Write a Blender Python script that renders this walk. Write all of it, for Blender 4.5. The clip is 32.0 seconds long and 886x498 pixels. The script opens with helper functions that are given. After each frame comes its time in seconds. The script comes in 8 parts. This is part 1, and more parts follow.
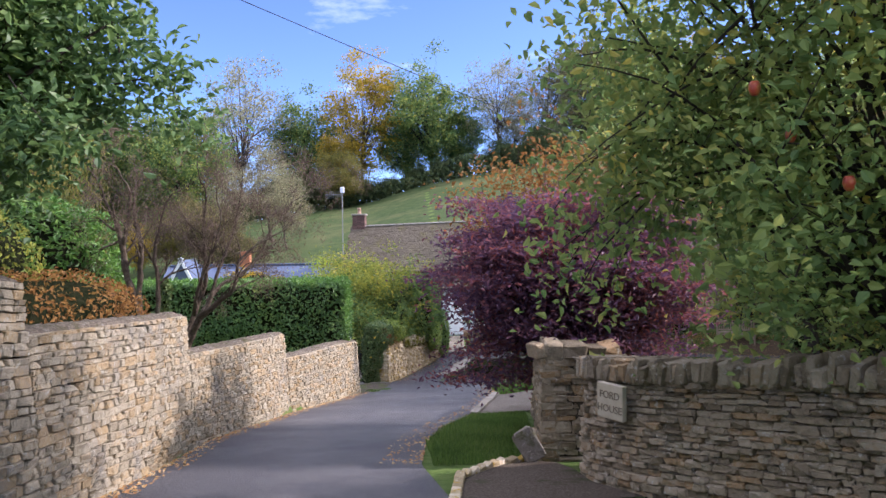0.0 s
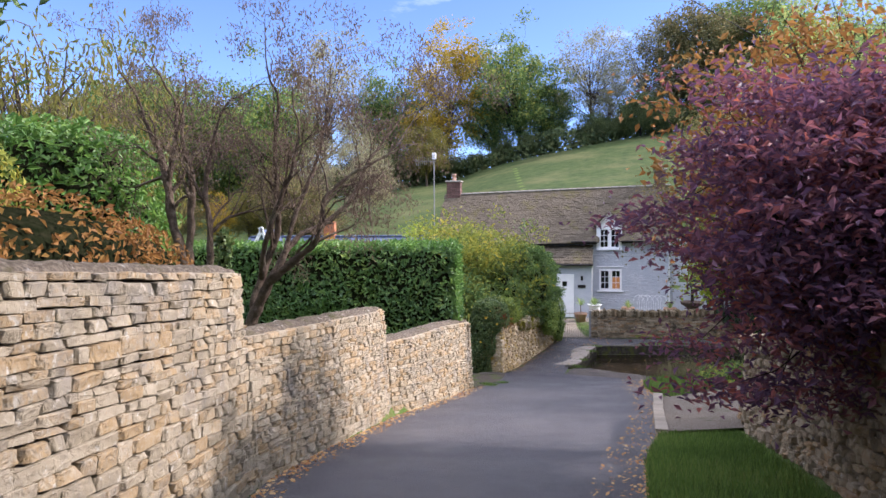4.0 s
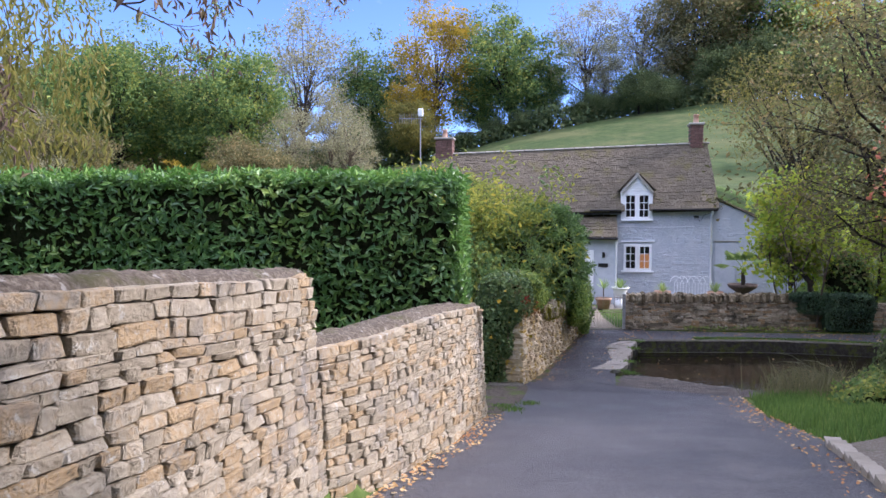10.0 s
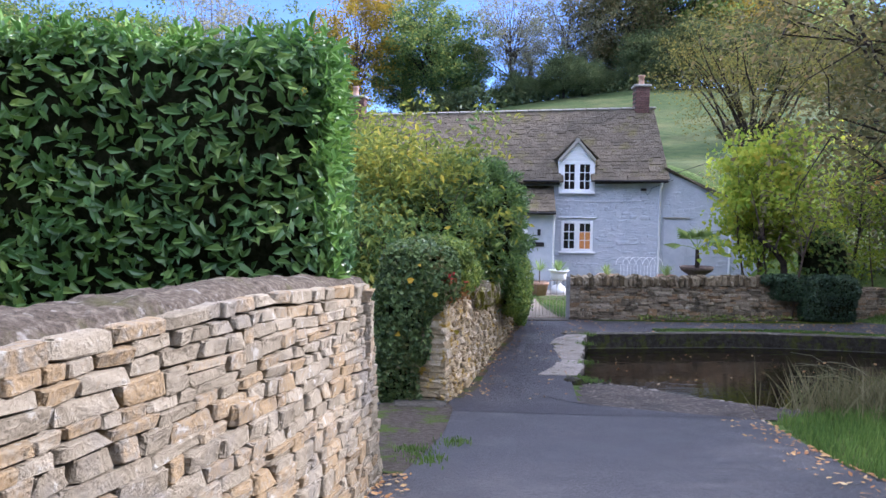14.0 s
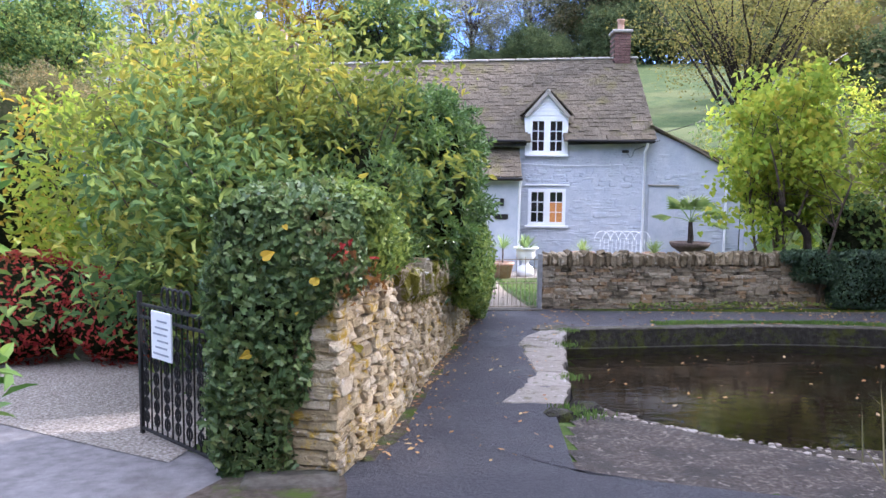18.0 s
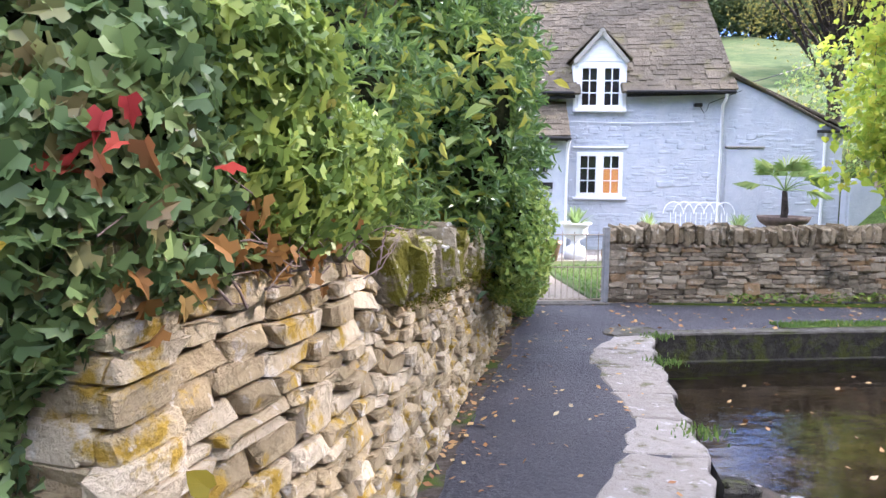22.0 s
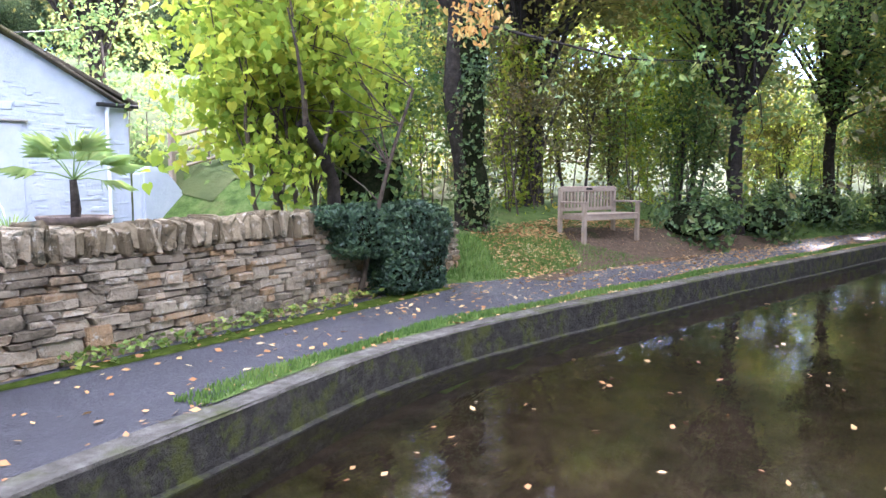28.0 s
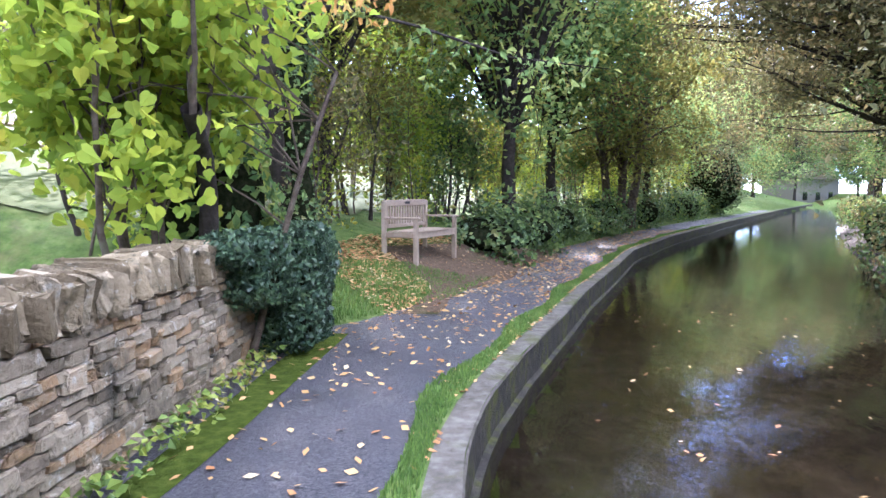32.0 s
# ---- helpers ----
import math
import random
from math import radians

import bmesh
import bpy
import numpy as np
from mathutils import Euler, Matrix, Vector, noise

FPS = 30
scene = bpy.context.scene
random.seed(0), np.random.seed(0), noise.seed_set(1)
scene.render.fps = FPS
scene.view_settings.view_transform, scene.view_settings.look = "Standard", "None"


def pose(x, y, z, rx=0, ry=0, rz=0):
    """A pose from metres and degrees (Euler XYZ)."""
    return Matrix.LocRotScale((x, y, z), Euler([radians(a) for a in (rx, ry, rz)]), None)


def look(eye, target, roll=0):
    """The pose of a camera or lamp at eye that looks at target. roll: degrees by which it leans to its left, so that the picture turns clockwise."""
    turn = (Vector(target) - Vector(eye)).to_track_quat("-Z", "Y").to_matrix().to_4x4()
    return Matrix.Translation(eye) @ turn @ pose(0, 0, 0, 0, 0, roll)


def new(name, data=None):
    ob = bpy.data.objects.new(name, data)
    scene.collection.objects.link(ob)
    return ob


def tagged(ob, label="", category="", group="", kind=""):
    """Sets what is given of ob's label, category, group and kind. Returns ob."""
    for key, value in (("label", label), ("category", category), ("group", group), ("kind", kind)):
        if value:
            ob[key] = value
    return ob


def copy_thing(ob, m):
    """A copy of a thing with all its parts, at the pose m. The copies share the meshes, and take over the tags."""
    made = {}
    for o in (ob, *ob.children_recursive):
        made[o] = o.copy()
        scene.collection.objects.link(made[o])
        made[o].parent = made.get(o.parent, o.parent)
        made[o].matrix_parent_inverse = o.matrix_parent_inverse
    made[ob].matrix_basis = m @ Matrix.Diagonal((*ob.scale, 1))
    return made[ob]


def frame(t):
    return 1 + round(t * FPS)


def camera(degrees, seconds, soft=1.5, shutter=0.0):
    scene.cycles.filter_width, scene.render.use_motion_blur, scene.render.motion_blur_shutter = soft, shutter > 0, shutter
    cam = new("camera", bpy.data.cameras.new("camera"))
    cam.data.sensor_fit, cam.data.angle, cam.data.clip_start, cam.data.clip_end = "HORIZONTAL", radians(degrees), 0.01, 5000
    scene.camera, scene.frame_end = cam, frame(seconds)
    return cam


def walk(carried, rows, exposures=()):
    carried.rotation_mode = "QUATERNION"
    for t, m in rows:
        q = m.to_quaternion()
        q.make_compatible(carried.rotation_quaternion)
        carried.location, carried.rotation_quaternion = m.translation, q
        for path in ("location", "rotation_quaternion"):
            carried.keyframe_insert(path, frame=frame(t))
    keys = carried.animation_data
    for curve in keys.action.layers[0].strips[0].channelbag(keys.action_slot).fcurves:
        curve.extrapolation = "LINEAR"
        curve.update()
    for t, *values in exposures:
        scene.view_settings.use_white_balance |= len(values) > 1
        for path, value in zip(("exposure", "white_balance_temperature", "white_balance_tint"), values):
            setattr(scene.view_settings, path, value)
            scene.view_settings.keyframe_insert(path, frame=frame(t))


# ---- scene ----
cam = camera(62.5, 32.0)
PATH = [
    (0, (-4.102, -39.698, 5.059), (-4.011, -37.7, 5.037), -0.8),
    (1, (-4.332, -38.577, 4.914), (-4.27, -36.578, 4.877), -0.7),
    (2, (-4.677, -37.322, 4.702), (-4.666, -35.323, 4.651), -0.9),
    (3, (-4.854, -36.285, 4.529), (-4.915, -34.287, 4.475), -0.9),
    (4, (-5.204, -35.106, 4.423), (-5.331, -33.111, 4.355), -0.4),
    (4.5, (-5.368, -34.539, 4.34), (-5.526, -32.546, 4.271), -0.4),
    (6.5, (-5.716, -32.297, 4.006), (-5.933, -30.311, 3.927), -0.4),
    (7, (-5.725, -31.739, 3.912), (-5.939, -29.753, 3.832), -0.4),
    (8, (-5.729, -30.588, 3.735), (-5.915, -28.599, 3.65), -0.2),
    (9, (-5.731, -29.535, 3.609), (-5.874, -27.542, 3.514), -0.0),
    (10, (-5.755, -28.44, 3.476), (-5.841, -26.445, 3.375), 0.0),
    (11, (-5.688, -27.304, 3.28), (-5.717, -25.307, 3.175), 0.1),
    (12, (-5.614, -26.215, 3.122), (-5.591, -24.219, 3.01), 0.5),
    (13, (-5.593, -25.061, 2.939), (-5.517, -23.066, 2.821), 0.7),
    (14, (-5.473, -24.106, 2.829), (-5.347, -22.114, 2.699), 0.7),
    (15, (-5.25, -23.077, 2.686), (-5.069, -21.09, 2.547), 0.6),
    (15.5, (-5.112, -22.599, 2.615), (-4.91, -20.615, 2.472), 0.5),
    (17.5, (-4.771, -20.539, 2.382), (-4.536, -18.56, 2.214), 0.7),
    (18, (-4.723, -20.123, 2.347), (-4.493, -18.144, 2.169), 0.7),
    (19, (-4.638, -19.213, 2.204), (-4.423, -17.233, 2.017), 0.5),
    (20, (-4.459, -18.216, 1.994), (-4.269, -16.234, 1.806), 0.5),
    (21, (-4.391, -17.376, 1.898), (-4.223, -15.394, 1.694), 0.6),
    (22, (-4.339, -16.576, 1.852), (-4.185, -14.594, 1.631), 0.5),
    (23, (-4.176, -15.748, 1.755), (-4.005, -13.767, 1.534), 0.1),
    (23.5, (-4.076, -15.418, 1.72), (-3.889, -13.439, 1.5), -0.1),
    (24, (-4.032, -15.05, 1.706), (-3.789, -13.079, 1.477), 0.1),
    (24.5, (-3.931, -14.726, 1.675), (-3.605, -12.767, 1.442), -0.0),
    (25, (-3.771, -14.373, 1.629), (-3.328, -12.437, 1.394), -0.2),
    (25.5, (-3.626, -14.054, 1.63), (-2.962, -12.183, 1.391), -0.2),
    (26, (-3.429, -13.713, 1.616), (-2.485, -11.965, 1.381), -0.2),
    (26.5, (-3.281, -13.262, 1.552), (-2.045, -11.705, 1.334), 0.1),
    (28.5, (-2.752, -11.619, 1.399), (-0.922, -10.831, 1.22), -0.2),
    (29, (-2.565, -11.188, 1.386), (-0.671, -10.569, 1.213), -0.3),
    (29.5, (-2.367, -10.734, 1.386), (-0.432, -10.256, 1.218), -0.3),
    (30, (-2.213, -10.34, 1.416), (-0.256, -9.967, 1.248), -0.3),
    (30.5, (-2.107, -9.919, 1.421), (-0.134, -9.634, 1.258), -0.4),
    (31, (-2.013, -9.518, 1.434), (-0.03, -9.31, 1.274), -0.2),
    (31.5, (-1.921, -9.147, 1.47), (0.068, -9.012, 1.309), 0.1),
    (32, (-1.84, -8.761, 1.481), (0.153, -8.701, 1.322), 0.3),
]
EXPOSURES = ((0, 1.24, 5600, 25), (4, 1.32, 5750, 24), (7, 1.34, 5450, 25), (9, 1.36, 5450, 26), (12, 1.3, 5250, 26), (14, 1.52, 5200, 25), (17, 1.98, 5350, 25), (20, 2.22, 5450, 25), (22, 2.52, 5550, 24), (24, 2.5, 5570, 24), (26, 2.68, 5550, 22), (29, 3.26, 5350, 25), (32, 3.3, 5250, 25))
walk(cam, [(t, look(eye, target, roll)) for t, eye, target, roll in PATH], EXPOSURES)

# ---- daylight ----
SUN_AZ, SUN_EL = 82.0, 33.0   # degrees from +y towards +x; height
world = bpy.data.worlds.new("sky")
scene.world = world
world.use_nodes = True
wn, wl = world.node_tree.nodes, world.node_tree.links
sky = wn.new("ShaderNodeTexSky")
sky.sky_type, sky.sun_disc = "NISHITA", False
sky.sun_elevation, sky.sun_rotation = radians(SUN_EL), radians(SUN_AZ)
sky.air_density, sky.dust_density, sky.ozone_density = 0.5, 0.3, 2.6
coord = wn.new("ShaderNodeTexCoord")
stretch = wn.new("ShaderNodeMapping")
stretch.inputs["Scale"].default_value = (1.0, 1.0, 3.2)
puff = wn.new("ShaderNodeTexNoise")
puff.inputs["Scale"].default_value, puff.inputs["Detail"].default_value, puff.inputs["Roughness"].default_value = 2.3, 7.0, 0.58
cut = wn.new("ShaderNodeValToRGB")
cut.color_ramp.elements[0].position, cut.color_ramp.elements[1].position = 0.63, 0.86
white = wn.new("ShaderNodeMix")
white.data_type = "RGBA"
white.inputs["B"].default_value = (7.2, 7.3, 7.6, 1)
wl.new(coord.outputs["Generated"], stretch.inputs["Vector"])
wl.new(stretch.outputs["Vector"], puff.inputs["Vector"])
# broken cloud, thickened overhead out of view to soften the shade
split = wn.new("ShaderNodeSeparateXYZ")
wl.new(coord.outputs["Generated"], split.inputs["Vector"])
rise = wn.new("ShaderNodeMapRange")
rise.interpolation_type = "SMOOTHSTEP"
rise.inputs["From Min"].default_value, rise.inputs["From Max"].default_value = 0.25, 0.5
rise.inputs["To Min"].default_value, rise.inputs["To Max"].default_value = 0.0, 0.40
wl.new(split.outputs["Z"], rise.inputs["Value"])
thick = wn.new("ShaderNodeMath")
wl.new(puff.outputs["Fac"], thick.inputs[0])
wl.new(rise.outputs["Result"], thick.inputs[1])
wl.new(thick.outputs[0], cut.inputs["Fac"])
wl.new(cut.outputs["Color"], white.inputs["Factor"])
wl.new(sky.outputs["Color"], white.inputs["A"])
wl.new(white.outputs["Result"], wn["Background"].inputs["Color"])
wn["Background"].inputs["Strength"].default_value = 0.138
sun = new("sun", bpy.data.lights.new("sun", "SUN"))
sun.data.energy, sun.data.angle, sun.data.color = 3.75, radians(1.6), (1.0, 0.88, 0.73)
az, el = radians(SUN_AZ), radians(SUN_EL)
sun.matrix_world = look((60 * math.sin(az) * math.cos(el), 60 * math.cos(az) * math.cos(el), 60 * math.sin(el)), (0, 0, 0))

# ---- materials ----
def material(name, colours, rough=0.85, scale=6.0, bump=0.3, bump_scale=40.0, metal=0.0, spread=0.0, patch=None, patch_scale=1.2,
             patch_cut=(0.5, 0.62), spec=0.3, detail=6.0, fleck=None, gloss=None):
    """A surface whose colour runs over a ramp by noise, with stains at a second scale, relief, and colour that differs from piece to piece by spread.
    gloss: the roughness that it sinks to in damp or polished places."""
    m = bpy.data.materials.new(name)
    m.use_nodes = True
    n, k = m.node_tree.nodes, m.node_tree.links
    b = n["Principled BSDF"]
    b.inputs["Roughness"].default_value, b.inputs["Metallic"].default_value = rough, metal
    b.inputs["Specular IOR Level"].default_value = spec
    co = n.new("ShaderNodeTexCoord")
    no = n.new("ShaderNodeTexNoise")
    no.inputs["Scale"].default_value, no.inputs["Detail"].default_value, no.inputs["Roughness"].default_value = scale, detail, 0.62
    geo = n.new("ShaderNodeNewGeometry")
    k.new(geo.outputs["Position"], no.inputs["Vector"])
    fac = no.outputs["Fac"]
    if spread:
        info = n.new("ShaderNodeObjectInfo")
        add = n.new("ShaderNodeMath")
        add.operation = "ADD"
        k.new(geo.outputs["Random Per Island"], add.inputs[0])
        k.new(info.outputs["Random"], add.inputs[1])
        fr = n.new("ShaderNodeMath")
        fr.operation = "FRACT"
        k.new(add.outputs[0], fr.inputs[0])
        mx = n.new("ShaderNodeMix")
        mx.inputs["Factor"].default_value = spread
        k.new(fac, mx.inputs["A"])
        k.new(fr.outputs[0], mx.inputs["B"])
        fac = mx.outputs["Result"]
    ramp = n.new("ShaderNodeValToRGB")
    e = ramp.color_ramp.elements
    while len(e) < len(colours):
        e.new(0.5)
    lo, hi = (0.06, 0.94) if spread else (0.3, 0.7)
    for i, c in enumerate(colours):
        e[i].position, e[i].color = lo + (hi - lo) * i / max(1, len(colours) - 1), (*c, 1)
    k.new(fac, ramp.inputs["Fac"])
    out = ramp.outputs["Color"]
    if patch:
        big = n.new("ShaderNodeTexNoise")
        big.inputs["Scale"].default_value, big.inputs["Detail"].default_value, big.inputs["Roughness"].default_value = patch_scale, 8.0, 0.66
        k.new(geo.outputs["Position"], big.inputs["Vector"])
        pr = n.new("ShaderNodeValToRGB")
        pr.color_ramp.elements[0].position, pr.color_ramp.elements[1].position = patch_cut
        k.new(big.outputs["Fac"], pr.inputs["Fac"])
        pm = n.new("ShaderNodeMix")
        pm.data_type = "RGBA"
        pm.inputs["B"].default_value = (*patch, 1)
        k.new(pr.outputs["Color"], pm.inputs["Factor"])
        k.new(out, pm.inputs["A"])
        out = pm.outputs["Result"]
    if fleck:
        spot = n.new("ShaderNodeTexNoise")
        spot.inputs["Scale"].default_value, spot.inputs["Detail"].default_value, spot.inputs["Roughness"].default_value = 13.0, 5.0, 0.6
        k.new(geo.outputs["Position"], spot.inputs["Vector"])
        sr = n.new("ShaderNodeValToRGB")
        sr.color_ramp.elements[0].position, sr.color_ramp.elements[1].position = 0.60, 0.68
        k.new(spot.outputs["Fac"], sr.inputs["Fac"])
        sm = n.new("ShaderNodeMix")
        sm.data_type = "RGBA"
        sm.inputs["B"].default_value = (*fleck, 1)
        k.new(sr.outputs["Color"], sm.inputs["Factor"])
        k.new(out, sm.inputs["A"])
        out = sm.outputs["Result"]
    k.new(out, b.inputs["Base Color"])
    if gloss is not None:
        damp = n.new("ShaderNodeTexNoise")
        damp.inputs["Scale"].default_value, damp.inputs["Detail"].default_value = 0.7, 5.0
        k.new(geo.outputs["Position"], damp.inputs["Vector"])
        dr_ = n.new("ShaderNodeMapRange")
        dr_.inputs["From Min"].default_value, dr_.inputs["From Max"].default_value = 0.42, 0.62
        dr_.inputs["To Min"].default_value, dr_.inputs["To Max"].default_value = rough, gloss
        k.new(damp.outputs["Fac"], dr_.inputs["Value"])
        k.new(dr_.outputs["Result"], b.inputs["Roughness"])
    if bump:
        fine = n.new("ShaderNodeTexNoise")
        fine.inputs["Scale"].default_value, fine.inputs["Detail"].default_value, fine.inputs["Roughness"].default_value = bump_scale, 6.0, 0.7
        k.new(geo.outputs["Position"], fine.inputs["Vector"])
        bp = n.new("ShaderNodeBump")
        bp.inputs["Strength"].default_value, bp.inputs["Distance"].default_value = bump, 0.03
        lumps = n.new("ShaderNodeTexNoise")
        lumps.inputs["Scale"].default_value, lumps.inputs["Detail"].default_value = bump_scale * 0.22, 3.0
        k.new(geo.outputs["Position"], lumps.inputs["Vector"])
        both = n.new("ShaderNodeMath")
        both.operation = "MULTIPLY_ADD"
        both.inputs[1].default_value = 1.6
        k.new(lumps.outputs["Fac"], both.inputs[0])
        k.new(fine.outputs["Fac"], both.inputs[2])
        k.new(both.outputs[0], bp.inputs["Height"])
        k.new(bp.outputs["Normal"], b.inputs["Normal"])
    return m


def leaf_material(name, colours, translucent=0.42, rough=0.55, spec=0.18):
    """Leaves: each takes its own colour from the ramp, shines a little and lets light through."""
    m = bpy.data.materials.new(name)
    m.use_nodes = True
    n, k = m.node_tree.nodes, m.node_tree.links
    b = n["Principled BSDF"]
    b.inputs["Roughness"].default_value, b.inputs["Specular IOR Level"].default_value = rough, spec
    geo = n.new("ShaderNodeNewGeometry")
    ramp = n.new("ShaderNodeValToRGB")
    e = ramp.color_ramp.elements
    while len(e) < len(colours):
        e.new(0.5)
    for i, c in enumerate(colours):
        e[i].position, e[i].color = i / max(1, len(colours) - 1), (*c, 1)
    big = n.new("ShaderNodeTexNoise")
    big.inputs["Scale"].default_value, big.inputs["Detail"].default_value = 0.9, 3.0
    k.new(geo.outputs["Position"], big.inputs["Vector"])
    mx = n.new("ShaderNodeMix")
    mx.inputs["Factor"].default_value = 0.42
    k.new(geo.outputs["Random Per Island"], mx.inputs["A"])
    st = n.new("ShaderNodeMapRange")
    st.inputs["From Min"].default_value, st.inputs["From Max"].default_value = 0.3, 0.7
    k.new(big.outputs["Fac"], st.inputs["Value"])
    k.new(st.outputs["Result"], mx.inputs["B"])
    k.new(mx.outputs["Result"], ramp.inputs["Fac"])
    k.new(ramp.outputs["Color"], b.inputs["Base Color"])
    tr = n.new("ShaderNodeBsdfTranslucent")
    k.new(ramp.outputs["Color"], tr.inputs["Color"])
    sh = n.new("ShaderNodeMixShader")
    sh.inputs["Fac"].default_value = translucent
    k.new(b.outputs["BSDF"], sh.inputs[1])
    k.new(tr.outputs["BSDF"], sh.inputs[2])
    k.new(sh.outputs["Shader"], n["Material Output"].inputs["Surface"])
    return m


def glass_like(name, colour, rough=0.05, spec=0.6):
    m = bpy.data.materials.new(name)
    m.use_nodes = True
    b = m.node_tree.nodes["Principled BSDF"]
    b.inputs["Base Color"].default_value, b.inputs["Roughness"].default_value = (*colour, 1), rough
    b.inputs["Specular IOR Level"].default_value = spec
    return m


M_ASPHALT = material("asphalt", [(0.025, 0.0245, 0.027), (0.063, 0.062, 0.067), (0.135, 0.131, 0.136)], 0.66, 62, 0.7, 130, patch=(0.118, 0.112, 0.110), patch_scale=0.42, patch_cut=(0.5, 0.74), spec=0.32, gloss=0.46)
M_PATH = material("path_asphalt", [(0.026, 0.025, 0.029), (0.060, 0.058, 0.066), (0.128, 0.124, 0.132)], 0.7, 68, 0.9, 125, patch=(0.052, 0.050, 0.056), patch_scale=0.8, patch_cut=(0.48, 0.7), spec=0.34, gloss=0.5)
M_GRASS_GROUND = material("turf", [(0.045, 0.075, 0.018), (0.083, 0.128, 0.030), (0.135, 0.173, 0.053)], 0.95, 5, 0.8, 60, patch=(0.150, 0.128, 0.060), patch_scale=0.8, patch_cut=(0.55, 0.75), spec=0.1)
M_FIELD = material("meadow", [(0.026, 0.046, 0.015), (0.046, 0.070, 0.022), (0.070, 0.092, 0.030)], 0.95, 0.9, 0.8, 10, patch=(0.105, 0.110, 0.045), patch_scale=0.12, patch_cut=(0.48, 0.7), spec=0.1)
M_STONE_WARM = material("warm_limestone", [(0.205, 0.178, 0.125), (0.270, 0.232, 0.160), (0.345, 0.298, 0.208), (0.410, 0.360, 0.262), (0.370, 0.268, 0.140), (0.320, 0.285, 0.215), (0.265, 0.245, 0.205)], 0.92, 26, 1.0, 60, spread=0.52, patch=(0.230, 0.216, 0.185), patch_scale=1.6, patch_cut=(0.52, 0.70), spec=0.15, fleck=(0.47, 0.44, 0.36))
M_COPE = material("brown_coping_stone", [(0.080, 0.062, 0.036), (0.155, 0.120, 0.070), (0.240, 0.190, 0.114), (0.330, 0.275, 0.185), (0.320, 0.190, 0.075)], 0.92, 20, 1.0, 40, spread=0.62, patch=(0.055, 0.050, 0.030), patch_scale=5.0, patch_cut=(0.53, 0.66), spec=0.15, fleck=(0.38, 0.345, 0.27))
M_COPE_MOSS = material("mossy_coping_stone", [(0.105, 0.085, 0.054), (0.200, 0.165, 0.108), (0.320, 0.268, 0.182), (0.470, 0.410, 0.310), (0.420, 0.275, 0.115)], 0.94, 26, 1.0, 26, spread=0.45, patch=(0.125, 0.116, 0.017), patch_scale=5.0, patch_cut=(0.485, 0.55), spec=0.1, fleck=(0.58, 0.55, 0.48))
M_DRIVE = material("dirt_drive", [(0.130, 0.108, 0.082), (0.190, 0.162, 0.126), (0.260, 0.230, 0.186)], 0.92, 30, 0.9, 110, patch=(0.070, 0.086, 0.032), patch_scale=1.4, patch_cut=(0.57, 0.7), spec=0.15)
M_STONE_MOSS = material("lichened_limestone", [(0.225, 0.172, 0.096), (0.370, 0.290, 0.168), (0.500, 0.400, 0.240), (0.670, 0.570, 0.400), (0.440, 0.352, 0.222)], 0.93, 24, 1.0, 46, spread=0.5, patch=(0.470, 0.310, 0.050), patch_scale=6.0, patch_cut=(0.545, 0.63), spec=0.12, fleck=(0.68, 0.62, 0.51))
M_STONE_GREY = material("weathered_grey_stone", [(0.095, 0.078, 0.054), (0.185, 0.150, 0.102), (0.290, 0.236, 0.160), (0.400, 0.338, 0.240), (0.330, 0.215, 0.110), (0.200, 0.175, 0.132)], 0.92, 22, 1.0, 50, spread=0.60, patch=(0.062, 0.056, 0.040), patch_scale=1.9, patch_cut=(0.52, 0.68), spec=0.15, fleck=(0.44, 0.40, 0.32))
M_STONE_BROWN = material("brown_limestone", [(0.135, 0.108, 0.074), (0.225, 0.180, 0.122), (0.325, 0.264, 0.180), (0.415, 0.352, 0.256), (0.345, 0.232, 0.122), (0.245, 0.216, 0.170)], 0.92, 22, 1.0, 48, spread=0.55, patch=(0.100, 0.092, 0.068), patch_scale=3.0, patch_cut=(0.55, 0.7), spec=0.15, fleck=(0.48, 0.44, 0.37))
M_CORE = material("wall_core", [(0.05, 0.042, 0.032), (0.09, 0.075, 0.055)], 0.95, 10, 0.5, 40)
M_CAP = material("mortar_cap", [(0.058, 0.048, 0.036), (0.125, 0.104, 0.078), (0.230, 0.196, 0.150)], 0.95, 30, 1.0, 60, patch=(0.085, 0.082, 0.034), patch_scale=3.0, patch_cut=(0.54, 0.68), spec=0.1, fleck=(0.30, 0.28, 0.24))
M_CONCRETE = material("old_concrete", [(0.062, 0.056, 0.044), (0.105, 0.095, 0.078), (0.165, 0.152, 0.128)], 0.9, 9, 0.8, 60, patch=(0.070, 0.075, 0.026), patch_scale=2.2, patch_cut=(0.5, 0.66), spec=0.2)
M_MOSSY = material("mossy_concrete", [(0.022, 0.020, 0.016), (0.040, 0.036, 0.028), (0.074, 0.067, 0.050)], 0.85, 9, 0.9, 60, patch=(0.068, 0.076, 0.014), patch_scale=4.2, patch_cut=(0.50, 0.62), spec=0.3)
M_WHITE = material("painted_rubble", [(0.395, 0.430, 0.482), (0.445, 0.475, 0.522), (0.490, 0.516, 0.555)], 0.8, 3, 0.4, 30, patch=(0.45, 0.475, 0.515), patch_scale=0.8, patch_cut=(0.55, 0.8), spec=0.25)
M_PAINT = material("white_gloss", [(0.76, 0.78, 0.80), (0.83, 0.84, 0.85)], 0.4, 5, 0.06, 30, spec=0.4)
